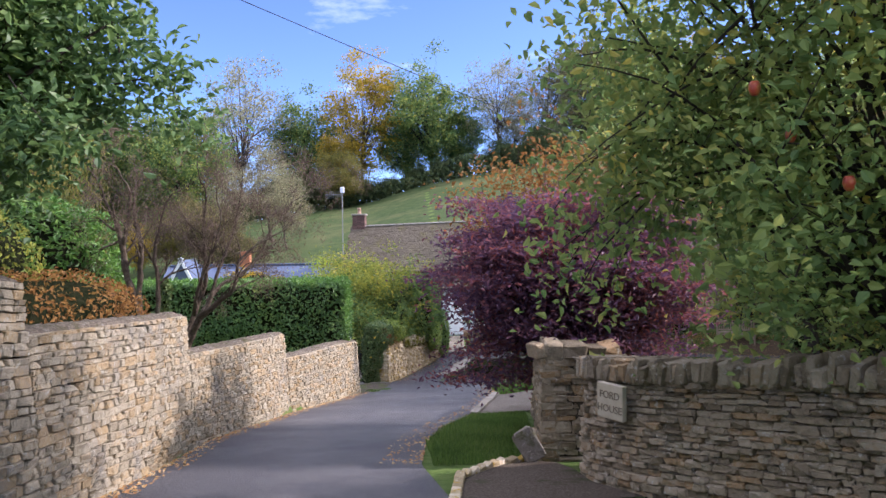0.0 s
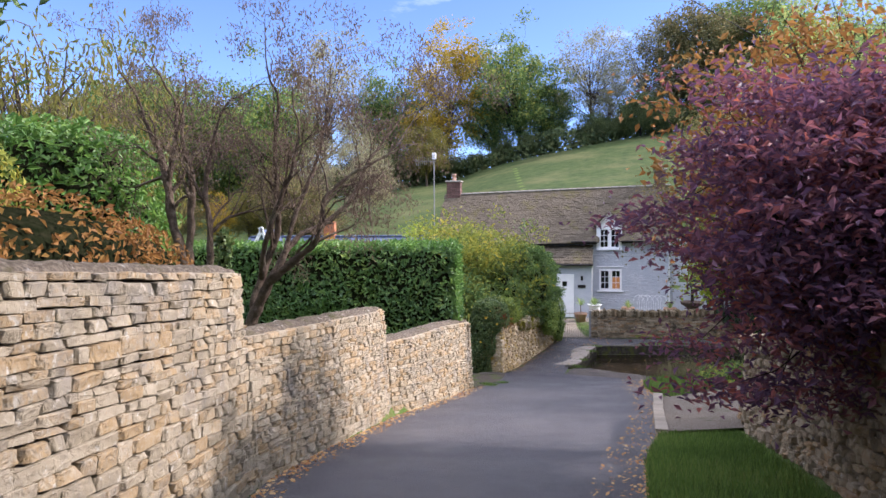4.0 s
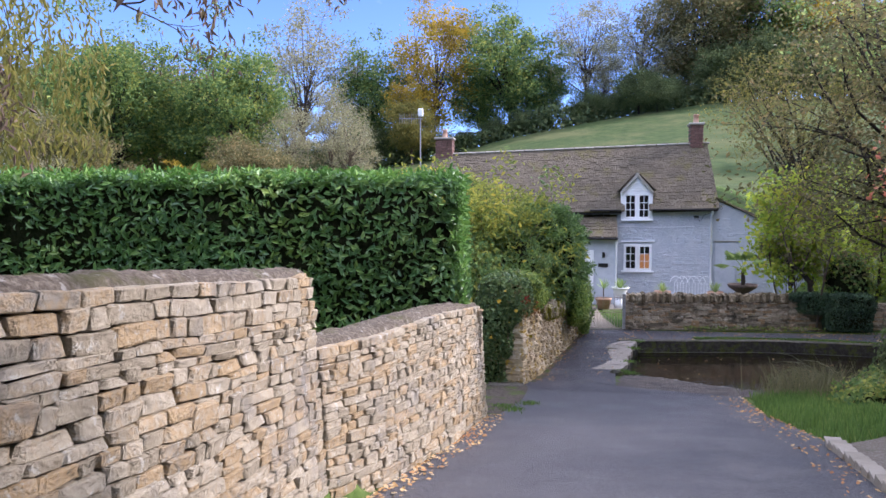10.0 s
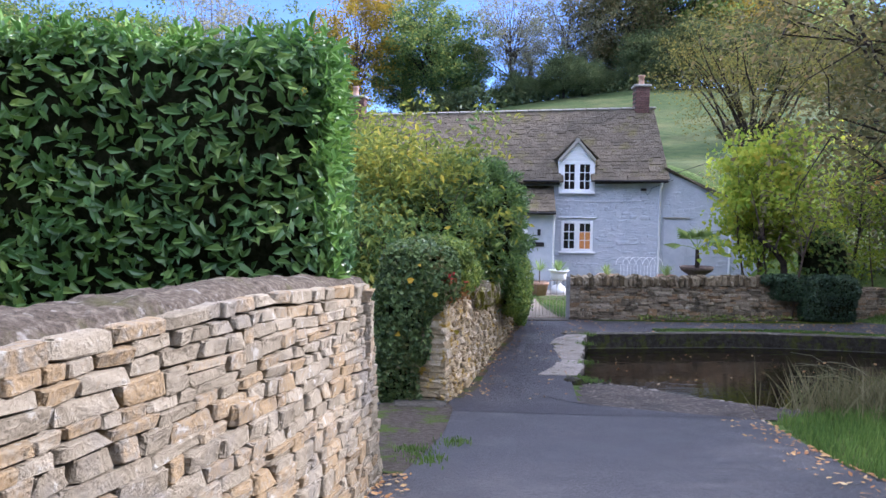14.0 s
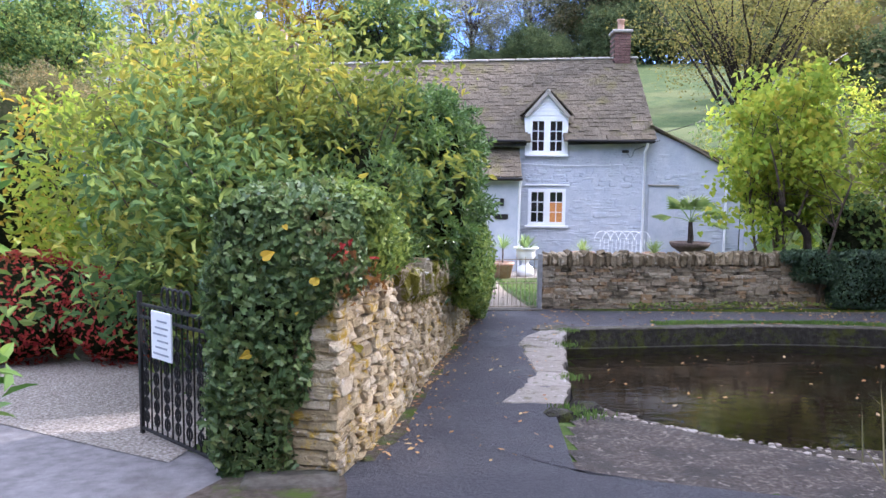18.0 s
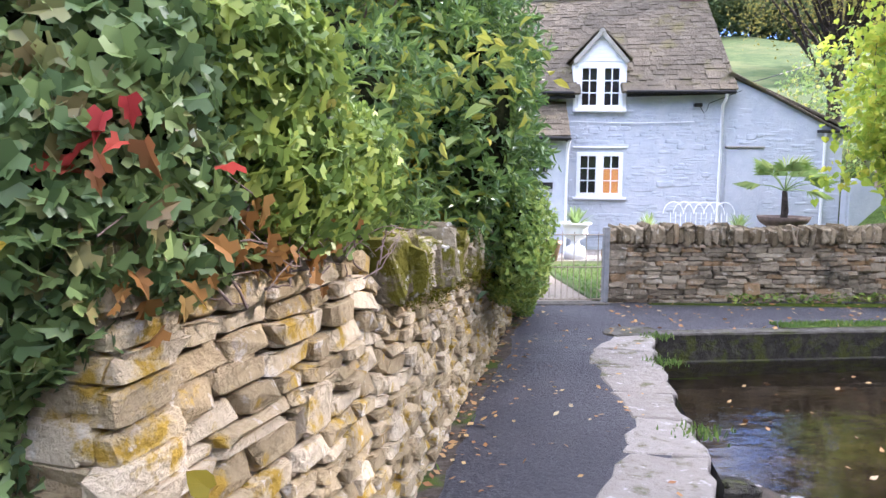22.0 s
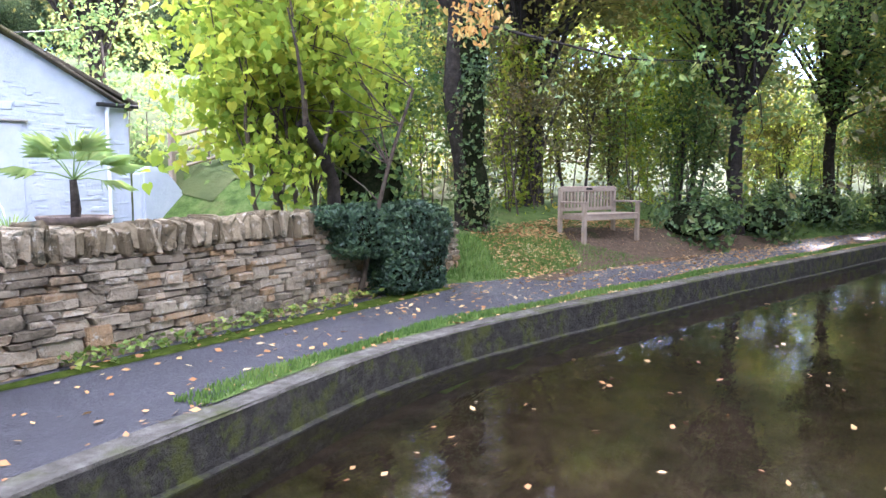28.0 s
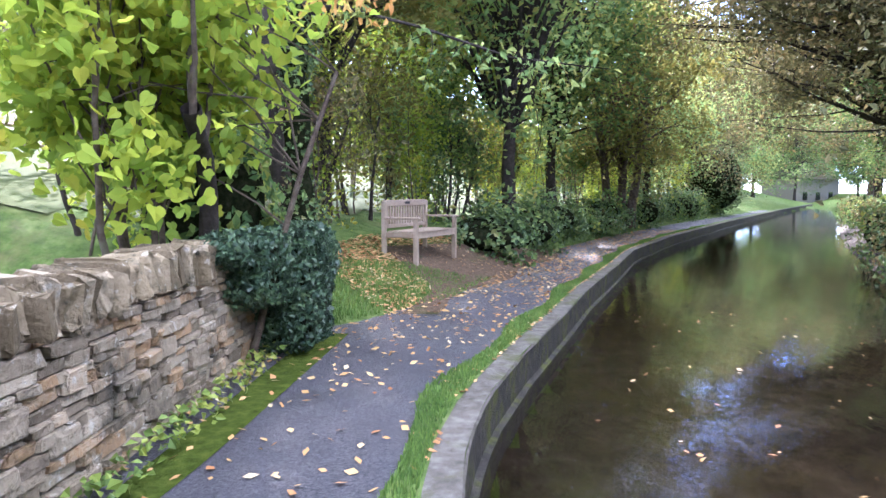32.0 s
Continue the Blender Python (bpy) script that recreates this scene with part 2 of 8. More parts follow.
M_ROOF = material("stone_slate", [(0.058, 0.048, 0.034), (0.092, 0.077, 0.055), (0.128, 0.108, 0.078), (0.185, 0.162, 0.120)], 0.9, 14, 0.9, 50, spread=0.34, patch=(0.110, 0.098, 0.042), patch_scale=1.4, patch_cut=(0.54, 0.68), spec=0.15)
M_BLACK = material("black_metal", [(0.012, 0.012, 0.013), (0.03, 0.028, 0.026)], 0.55, 20, 0.2, 60, metal=0.4)
M_BRICK = material("chimney_brick", [(0.10, 0.06, 0.055), (0.16, 0.09, 0.075), (0.22, 0.14, 0.115)], 0.9, 10, 0.5, 50, spread=0.5)
M_BARK = material("bark", [(0.052, 0.038, 0.028), (0.098, 0.074, 0.054), (0.150, 0.118, 0.088)], 0.92, 12, 1.0, 30, spec=0.15, patch=(0.110, 0.105, 0.070), patch_scale=3.0, patch_cut=(0.56, 0.68))
M_BARK_DARK = material("dark_bark", [(0.020, 0.016, 0.013), (0.038, 0.031, 0.025), (0.065, 0.052, 0.042)], 0.92, 9, 1.0, 30, spec=0.15)
M_WOOD = material("weathered_oak", [(0.189, 0.140, 0.095), (0.290, 0.224, 0.162), (0.406, 0.329, 0.250)], 0.85, 14, 0.5, 60, spread=0.3)
M_SLAB = material("smooth_concrete", [(0.115, 0.108, 0.106), (0.165, 0.157, 0.155), (0.220, 0.212, 0.208)], 0.8, 8, 0.4, 80, patch=(0.095, 0.086, 0.080), patch_scale=0.9, patch_cut=(0.5, 0.66), spec=0.25)
M_MOSS_SOIL = material("mossy_soil", [(0.06, 0.048, 0.036), (0.10, 0.082, 0.064), (0.15, 0.125, 0.10)], 0.95, 18, 0.9, 80, patch=(0.085, 0.12, 0.022), patch_scale=2.2, patch_cut=(0.52, 0.62), spec=0.12)
M_BLUE_SLATE = material("blue_slate", [(0.05, 0.07, 0.12), (0.08, 0.105, 0.17), (0.12, 0.145, 0.21)], 0.6, 6, 0.4, 30, spread=0.3)
M_BED = material("silt", [(0.026, 0.020, 0.015), (0.052, 0.041, 0.030), (0.092, 0.073, 0.053)], 0.9, 4, 0.8, 18, patch=(0.075, 0.066, 0.028), patch_scale=1.1, patch_cut=(0.52, 0.7))
M_GRAVEL = material("gravel", [(0.12, 0.10, 0.082), (0.36, 0.32, 0.27), (0.62, 0.575, 0.52)], 0.92, 38, 1.0, 95, spec=0.15, detail=3.0)
M_MUD = material("shingle_mud", [(0.032, 0.025, 0.019), (0.085, 0.067, 0.052), (0.220, 0.182, 0.148)], 0.7, 26, 1.0, 60, patch=(0.050, 0.042, 0.034), patch_scale=2.2, patch_cut=(0.46, 0.6), spec=0.3, fleck=(0.26, 0.22, 0.185))
M_MOSS = material("moss", [(0.030, 0.045, 0.006), (0.06, 0.085, 0.012), (0.10, 0.125, 0.02)], 0.98, 12, 1.0, 80, spec=0.05)
M_GARDEN_PATH = material("buff_flagstone", [(0.13, 0.11, 0.082), (0.19, 0.162, 0.124), (0.24, 0.21, 0.168)], 0.92, 7, 0.7, 45, spread=0.5, patch=(0.10, 0.10, 0.06), patch_scale=2.0, patch_cut=(0.55, 0.7), spec=0.12)
M_SETT = material("pale_sett", [(0.210, 0.184, 0.139), (0.280, 0.245, 0.191), (0.336, 0.299, 0.244)], 0.9, 12, 0.6, 60, spread=0.5)

M_LITTER = material("leaf_mould", [(0.06, 0.042, 0.028), (0.115, 0.08, 0.052), (0.18, 0.125, 0.08)], 0.95, 16, 1.0, 70, patch=(0.06, 0.085, 0.025), patch_scale=1.5, patch_cut=(0.55, 0.7), spec=0.1)
L_THORN = leaf_material("thorn_leaf", [(0.052, 0.074, 0.035), (0.091, 0.123, 0.052), (0.148, 0.183, 0.070), (0.228, 0.218, 0.087)], 0.3, 0.7, 0.08)
M_RIDGE = material("ridge_stone", [(0.25, 0.235, 0.20), (0.34, 0.325, 0.28), (0.43, 0.41, 0.365)], 0.92, 9, 0.6, 40, spread=0.4, spec=0.15)
L_CORAL = leaf_material("coral_leaf", [(0.42, 0.13, 0.08), (0.52, 0.21, 0.13), (0.58, 0.31, 0.2)], 0.45)
L_LAUREL = leaf_material("laurel_leaf", [(0.044, 0.102, 0.042), (0.085, 0.172, 0.056), (0.155, 0.265, 0.072), (0.330, 0.420, 0.105)], 0.28, 0.33, 0.45)
L_IVY = leaf_material("ivy_leaf", [(0.030, 0.058, 0.027), (0.060, 0.104, 0.040), (0.108, 0.168, 0.055), (0.185, 0.250, 0.078), (0.190, 0.080, 0.050)], 0.25, 0.4, 0.32)
# paler copy of the ivy leaf, with sunlight put into its colour
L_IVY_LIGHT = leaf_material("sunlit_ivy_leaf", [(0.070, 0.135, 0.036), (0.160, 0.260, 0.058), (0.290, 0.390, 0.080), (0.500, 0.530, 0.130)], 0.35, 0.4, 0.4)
L_MAPLE = leaf_material("purple_maple_leaf", [(0.066, 0.040, 0.076), (0.120, 0.062, 0.112), (0.205, 0.082, 0.098), (0.420, 0.120, 0.070)], 0.48, 0.5, 0.25)
L_RUST = leaf_material("rust_leaf", [(0.115, 0.055, 0.020), (0.220, 0.105, 0.030), (0.310, 0.160, 0.045), (0.190, 0.140, 0.040)], 0.4)
L_GREEN = leaf_material("green_leaf", [(0.052, 0.100, 0.038), (0.100, 0.168, 0.057), (0.178, 0.258, 0.074), (0.356, 0.344, 0.094)], 0.35)
L_APPLE = leaf_material("crab_apple_leaf", [(0.086, 0.142, 0.050), (0.146, 0.222, 0.068), (0.230, 0.300, 0.088), (0.310, 0.345, 0.095), (0.660, 0.500, 0.085)], 0.58)
L_YELLOW = leaf_material("yellow_leaf", [(0.171, 0.159, 0.024), (0.317, 0.251, 0.029), (0.476, 0.330, 0.032), (0.555, 0.356, 0.039)], 0.45)
L_LIME = leaf_material("lime_leaf", [(0.165, 0.262, 0.038), (0.290, 0.390, 0.050), (0.430, 0.480, 0.058), (0.560, 0.460, 0.066)], 0.64)
L_BAY = leaf_material("bay_leaf", [(0.050, 0.115, 0.026), (0.085, 0.185, 0.036), (0.140, 0.265, 0.050), (0.240, 0.350, 0.070)], 0.3, 0.4, 0.35)
L_IVY_MID = leaf_material("green_ivy_leaf", [(0.054, 0.096, 0.025), (0.115, 0.178, 0.040), (0.195, 0.268, 0.052), (0.330, 0.380, 0.074), (0.230, 0.100, 0.055)], 0.36, 0.42, 0.25)
L_GLOSS = leaf_material("glossy_laurel_leaf", [(0.046, 0.094, 0.036), (0.088, 0.164, 0.050), (0.160, 0.255, 0.064), (0.310, 0.400, 0.082)], 0.34, 0.3, 0.45)
L_SPRIG = leaf_material("laurel_shoot_leaf", [(0.056, 0.108, 0.042), (0.104, 0.175, 0.054), (0.170, 0.255, 0.064), (0.290, 0.370, 0.072)], 0.42, 0.36, 0.4)
L_GOLDGREEN = leaf_material("gold_green_leaf", [(0.080, 0.120, 0.032), (0.170, 0.215, 0.046), (0.310, 0.330, 0.056), (0.600, 0.450, 0.060)], 0.45)
L_OLIVE = leaf_material("olive_leaf", [(0.067, 0.072, 0.030), (0.125, 0.125, 0.050), (0.210, 0.182, 0.076), (0.324, 0.224, 0.089)], 0.38)
L_SHRUB = leaf_material("mixed_shrub_leaf", [(0.050, 0.098, 0.042), (0.100, 0.172, 0.056), (0.215, 0.285, 0.070), (0.460, 0.420, 0.085)], 0.5)
L_CHERRY = leaf_material("cherry_leaf", [(0.127, 0.211, 0.084), (0.201, 0.307, 0.112), (0.339, 0.403, 0.126), (0.530, 0.403, 0.112)], 0.64)
L_PALM = leaf_material("palm_leaf", [(0.15, 0.23, 0.09), (0.24, 0.34, 0.12), (0.38, 0.44, 0.16)], 0.4)
L_BROWN = leaf_material("dry_leaf", [(0.085, 0.062, 0.048), (0.140, 0.102, 0.078), (0.200, 0.150, 0.112), (0.170, 0.160, 0.055)], 0.3, 0.7, 0.1)
L_GREY = leaf_material("thin_grey_leaf", [(0.170, 0.172, 0.110), (0.255, 0.250, 0.150), (0.340, 0.320, 0.175), (0.400, 0.340, 0.130)], 0.35, 0.6, 0.2)
L_ORCHARD = leaf_material("orchard_leaf", [(0.044, 0.088, 0.036), (0.086, 0.152, 0.054), (0.145, 0.235, 0.072), (0.240, 0.315, 0.090)], 0.46, 0.45, 0.25)
L_REED = leaf_material("dry_reed", [(0.110, 0.105, 0.050), (0.165, 0.155, 0.075), (0.240, 0.215, 0.110), (0.130, 0.165, 0.055)], 0.35, 0.6, 0.2)
L_IVY_DARK = leaf_material("dark_ivy_leaf", [(0.018, 0.038, 0.026), (0.034, 0.066, 0.038), (0.060, 0.106, 0.050), (0.115, 0.168, 0.072)], 0.2, 0.4, 0.35)
L_RED = leaf_material("red_leaf", [(0.161, 0.020, 0.025), (0.322, 0.032, 0.035), (0.451, 0.073, 0.048), (0.080, 0.097, 0.024)], 0.4)
L_WILLOW = leaf_material("willow_leaf", [(0.109, 0.122, 0.041), (0.195, 0.188, 0.048), (0.304, 0.254, 0.064)], 0.55)
L_GRASS = leaf_material("grass_blade", [(0.055, 0.105, 0.026), (0.100, 0.175, 0.040), (0.160, 0.250, 0.056), (0.240, 0.275, 0.085)], 0.45, 0.5, 0.2)
L_FALLEN = leaf_material("fallen_leaf", [(0.200, 0.085, 0.035), (0.360, 0.185, 0.070), (0.480, 0.320, 0.130), (0.500, 0.450, 0.310)], 0.15, 0.6, 0.2)

# ---- building blocks ----
RNG = np.random.default_rng(7)


def array_mesh(name, verts, quads, mat, smooth=False):
    """A mesh from numpy arrays; quads is (n, 3) or (n, 4)."""
    me = bpy.data.meshes.new(name)
    verts, quads = np.asarray(verts, np.float32), np.asarray(quads, np.int32)
    k = quads.shape[1]
    me.vertices.add(len(verts))
    me.vertices.foreach_set("co", verts.ravel())
    me.loops.add(quads.size)
    me.loops.foreach_set("vertex_index", quads.ravel())
    me.polygons.add(len(quads))
    me.polygons.foreach_set("loop_start", np.arange(0, quads.size, k, dtype=np.int32))
    me.polygons.foreach_set("loop_total", np.full(len(quads), k, np.int32))
    me.polygons.foreach_set("use_smooth", np.full(len(quads), bool(smooth)))
    me.materials.append(mat)
    me.update(calc_edges=True)
    me.validate()
    return me


def under(ob, parent):
    if parent is not None:
        ob.parent = parent
    return ob


def part(name, data, mat, parent=None, label=""):
    """Links a bmesh, or a finished mesh, as one object under a thing or part."""
    if isinstance(data, bmesh.types.BMesh):
        me = bpy.data.meshes.new(name)
        data.to_mesh(me)
        data.free()
        me.materials.append(mat)
        data = me
    ob = under(new(name, data), parent)
    if label:
        tagged(ob, label)
    return ob


def thing(name, label, category, group="", kind="", at=None):
    ob = new(name)
    if at is not None:
        ob.matrix_world = at if isinstance(at, Matrix) else Matrix.Translation(at)
    return tagged(ob, label, category, group, kind)


def box_bm(x0, y0, z0, x1, y1, z1, bevel=0.0, segments=1, bm=None, m=None):
    own = bmesh.new()
    bmesh.ops.create_cube(own, size=1.0)
    bmesh.ops.scale(own, vec=(x1 - x0, y1 - y0, z1 - z0), verts=own.verts)
    bmesh.ops.translate(own, vec=((x0 + x1) / 2, (y0 + y1) / 2, (z0 + z1) / 2), verts=own.verts)
    if bevel:
        bmesh.ops.bevel(own, geom=own.edges[:], offset=bevel, segments=segments, affect="EDGES", profile=0.5)
    if m is not None:
        bmesh.ops.transform(own, matrix=m, verts=own.verts)
    if bm is None:
        return own
    me = bpy.data.meshes.new("tmp")
    own.to_mesh(me)
    own.free()
    bm.from_mesh(me)
    bpy.data.meshes.remove(me)
    return bm


def tube(points, radii, sides=8, cap=True):
    """Vertices and quads of a tube along points."""
    pts = np.asarray(points, float)
    n = len(pts)
    tang = np.gradient(pts, axis=0)
    tang /= np.linalg.norm(tang, axis=1)[:, None] + 1e-9
    ref = np.array([0.0, 0, 1]) if abs(tang[0][2]) < 0.9 else np.array([1.0, 0, 0])
    verts = []
    for i in range(n):
        side = np.cross(tang[i], ref)
        side /= np.linalg.norm(side) + 1e-9
        upv = np.cross(side, tang[i])
        ref = upv
        a = np.arange(sides) * 2 * np.pi / sides
        verts.append(pts[i] + radii[i] * (np.cos(a)[:, None] * side + np.sin(a)[:, None] * upv))
    verts = np.concatenate(verts)
    i, j = np.meshgrid(np.arange(n - 1), np.arange(sides), indexing="ij")
    q = np.stack([i * sides + j, i * sides + (j + 1) % sides, (i + 1) * sides + (j + 1) % sides, (i + 1) * sides + j], -1).reshape(-1, 4)
    return verts, q


def join_arrays(pieces):
    vs, qs, o = [], [], 0
    for v, q in pieces:
        vs.append(v)
        qs.append(q + o)
        o += len(v)
    return np.concatenate(vs), np.concatenate(qs)


def lathe(profile, sides=20):
    """Vertices and quads of a turned shape from (radius, height) pairs."""
    a = np.arange(sides) * 2 * np.pi / sides
    v = np.concatenate([np.stack([r * np.cos(a), r * np.sin(a), np.full(sides, z)], -1) for r, z in profile])
    i, j = np.meshgrid(np.arange(len(profile) - 1), np.arange(sides), indexing="ij")
    q = np.stack([i * sides + j, i * sides + (j + 1) % sides, (i + 1) * sides + (j + 1) % sides, (i + 1) * sides + j], -1).reshape(-1, 4)
    return v, q


def outline(kind):
    """A leaf's points (along, across, lift) and its triangles."""
    if kind == "ivy":
        side = [(-0.12, 0.34), (0.12, 0.5), (0.26, 0.27), (0.56, 0.36), (0.6, 0.17)]
        p = [(0.3, 0, 0), (0, 0, 0)] + [(a, w, 0.42 * w) for a, w in side] + [(1.0, 0, -0.1)] + [(a, -w, 0.42 * w) for a, w in reversed(side)]
        n = len(p) - 1
        return p, [(0, 1 + k, 1 + (k + 1) % n) for k in range(n)]
    if kind == "oval":
        p = [(0, 0, 0), (0.34, 0, 0.0), (0.36, 0.5, 0.16), (0.36, -0.5, 0.16), (0.7, 0, -0.05), (0.72, 0.36, 0.06), (0.72, -0.36, 0.06), (1, 0, -0.16)]
        return p, [(0, 2, 1), (0, 1, 3), (1, 2, 5), (1, 5, 4), (1, 4, 6), (1, 6, 3), (4, 5, 7), (4, 7, 6)]
    if kind == "heart":
        side = [(-0.06, 0.26), (0.12, 0.48), (0.4, 0.5), (0.72, 0.26)]
        p = [(0.35, 0, 0), (0.06, 0, 0)] + [(a, w, 0.2 * w) for a, w in side] + [(1.05, 0, -0.12)] + [(a, -w, 0.2 * w) for a, w in reversed(side)]
        n = len(p) - 1
        return p, [(0, 1 + k, 1 + (k + 1) % n) for k in range(n)]
    return [(0, 0, 0), (0.45, 0.5, 0.18), (1, 0, 0), (0.45, -0.5, 0.18)], [(0, 1, 2), (0, 2, 3)]


def leaves(name, centres, size, mat, up=0.35, narrow=0.55, droop=0.0, spread=0.35, fold=1.0, seed=1, facing=None, shape="plain"):
    """One mesh of separate leaves at the centres. up: how far they lie flat; facing: normals to lean to."""
    r = np.random.default_rng(seed)
    c = np.asarray(centres, np.float32)
    n = len(c)
    d = r.normal(size=(n, 3))
    d[:, 2] = d[:, 2] * (1 - up) - droop
    d /= np.linalg.norm(d, axis=1)[:, None] + 1e-9
    w = r.normal(size=(n, 3))
    if facing is not None:
        nn = facing + 0.6 * w
        nn /= np.linalg.norm(nn, axis=1)[:, None] + 1e-9
        d = d - (d * nn).sum(1)[:, None] * nn
        d /= np.linalg.norm(d, axis=1)[:, None] + 1e-9
    else:
        w[:, 2] += 2.5 * up
        nn = w - (w * d).sum(1)[:, None] * d
        nn /= np.linalg.norm(nn, axis=1)[:, None] + 1e-9
    s = np.cross(nn, d)
    L = (size * (1 + spread * r.uniform(-1, 1, n)))[:, None]
    wide = L * narrow
    pts, tris = outline(shape)
    v = np.stack([c + d * L * (a - 0.5) + s * wide * b + nn * L * h * fold for a, b, h in pts], 1).reshape(-1, 3)
    i = np.arange(n)[:, None] * len(pts)
    q = np.concatenate([i + np.array(t) for t in tris], 1).reshape(-1, 3)
    return array_mesh(name, v, q, mat)


def on_line(poly, s):
    """Points and tangents at lengths s along a polyline in the plan."""
    p = np.asarray(poly, float)
    seg = np.linalg.norm(np.diff(p, axis=0), axis=1)
    acc = np.r_[0, np.cumsum(seg)]
    s = np.atleast_1d(s)
    k = np.clip(np.searchsorted(acc, s, side="right") - 1, 0, len(seg) - 1)
    t = (p[k + 1] - p[k]) / seg[k][:, None]
    pos = p[k] + t * (s - acc[k])[:, None]
    # tangents eased round the corners
    e = 0.25
    k2 = np.clip(np.searchsorted(acc, s + e, side="right") - 1, 0, len(seg) - 1)
    k0 = np.clip(np.searchsorted(acc, s - e, side="right") - 1, 0, len(seg) - 1)
    t2, t0 = (p[k2 + 1] - p[k2]) / seg[k2][:, None], (p[k0 + 1] - p[k0]) / seg[k0][:, None]
    t = t + t2 + t0
    t /= np.linalg.norm(t, axis=1)[:, None]
    return pos, t


def length_of(poly):
    return float(np.linalg.norm(np.diff(np.asarray(poly, float), axis=0), axis=1).sum())


# ---- the lie of the land ----
LANE_Y = [-90, -39.7, -35.1, -32.3, -29.5, -27.3, -25.06, -23.1, -20.5, -18.6, -16.9, -15, -13, -11, -8.7, 40]
LANE_Z = [10.0, 3.56, 2.96, 2.55, 2.15, 1.85, 1.5, 1.24, 0.93, 0.68, 0.43, 0.28, 0.15, 0.04, 0.0, 0.0]


def lane_z(y):
    y = np.asarray(y, float)
    return (np.interp(y - 0.8, LANE_Y, LANE_Z) + np.interp(y, LANE_Y, LANE_Z) + np.interp(y + 0.8, LANE_Y, LANE_Z)) / 3


WALL_L = [(-7.0, -48), (-7.15, -34), (-7.2, -30.3), (-7.3, -28.5), (-7.15, -26.5), (-6.8, -23.5), (-6.5, -22.4), (-5.98, -20.55), (-5.56, -18.55)]
KERB = [(-1.39, -8.87), (0.2, -8.82), (1.5, -8.76), (2.3, -8.8), (3.2, -8.94), (4.6, -9.3), (6.8, -9.97), (9, -10.6), (12.5, -11.75), (16.5, -13.0), (22, -15.4), (34, -21.4), (60, -35), (100, -57)]
IVY_WALL = [(-4.84, -15.2), (-4.41, -13.98), (-3.75, -11.26), (-2.95, -8.4), (-2.55, -7.0)]
WATER_Z = -0.28


def wall_x(y):
    p = np.array(WALL_L)
    return np.interp(y, p[:, 1], p[:, 0])


def kerb_y(x):
    p = np.array(KERB)
    return np.interp(x, p[:, 0], p[:, 1])


def ease(a, b, v):
    t = np.clip((v - a) / (b - a), 0, 1)
    return t * t * (3 - 2 * t)


def shore_y(x):
    """The line along which the water meets the slip and the south bank."""
    return np.interp(x, [-2.3, -2.0, -1.6, -0.9, -0.2, 0.8, 3, 6, 9, 14, 20, 34, 60, 100],
                     [-11.6, -11.87, -12.35, -13.1, -13.5, -13.7, -14.3, -15.0, -15.8, -17.8, -20.6, -27.2, -40.3, -61.5])


def ground(x, y):
    x, y = np.asarray(x, float), np.asarray(y, float)
    L = lane_z(y)
    L = L * (1 - ease(4, 12, x)) + 0.45 * ease(4, 12, x) * ease(0, 2, shore_y(x) - y)
    z = L.copy()
    # gardens held up by the lane wall
    up = ease(0.12, 0.42, wall_x(y) - x) * ease(-18.35, -18.75, y)
    z = z + up * (1.15 + 0.25 * ease(-24, -34, y))
    z = z + ease(-9, -30, x) * 1.2 * ease(-40, -20, y)
    # right verge and the garden behind the maple wall
    dry = ease(0, 2, shore_y(x) - y)
    z = z + ease(-1.6, 0.4, x) * ease(-16.5, -22, y) * 0.35 * dry
    z = z + ease(1.5, 8, x) * ease(-13, -20, y) * 0.5 * dry
    # meadow and hill beyond the cottage
    far = np.maximum(y - 7.0, 0)
    slope = np.interp(x, [-60, -30, -9.7, 4.5, 12.7, 20.8, 28.8, 45, 80], [0.07, 0.115, 0.152, 0.188, 0.208, 0.226, 0.24, 0.25, 0.2])
    brow = np.minimum(far, 78) - 0.35 * np.clip(far - 84, 0, 60)
    hill = slope * brow + 1.2 * ease(6, 12, y) * ease(-14, 0, x) * (1 - ease(90, 130, y))
    # bank north of the waterside path
    k = kerb_y(x)
    off = y - (k + 1.95)
    bank = ease(5.0, 7.5, x) * (np.clip(off, 0, 1.2) * 0.36 + np.clip(off - 1.2, 0, 5.8) * 0.22 + np.clip(off - 7, 0, 60) * 0.3 * (1 - ease(2, 36, y)))
    z = np.where(y > -14, np.maximum(z, np.maximum(hill, bank)), z)
    z = np.where(x > 5, np.maximum(z, bank), z)
    # water: channel and slip
    v = y - shore_y(x)
    west = np.interp(y, [-15.5, -13.2, -8.72], [-3.4, -2.65, -1.37])
    slip = (x > west - 0.25) & (y < k + 0.7)
    bed = WATER_Z - np.clip(0.22 * v, 0, 0.55)
    rise = np.where(x < 1.2, 2.5, 0.9)
    shore = WATER_Z + (np.maximum(z, 0.12) - WATER_Z) * ease(0, 1, -v / rise)
    z = np.where(slip, np.where(v > 0, bed, np.where(y < -20 + 0.0 * x, np.where(x > 4, shore, z), shore)), z)
    return z


def ground_at(x, y):
    return float(ground(np.array([x]), np.array([y]))[0])


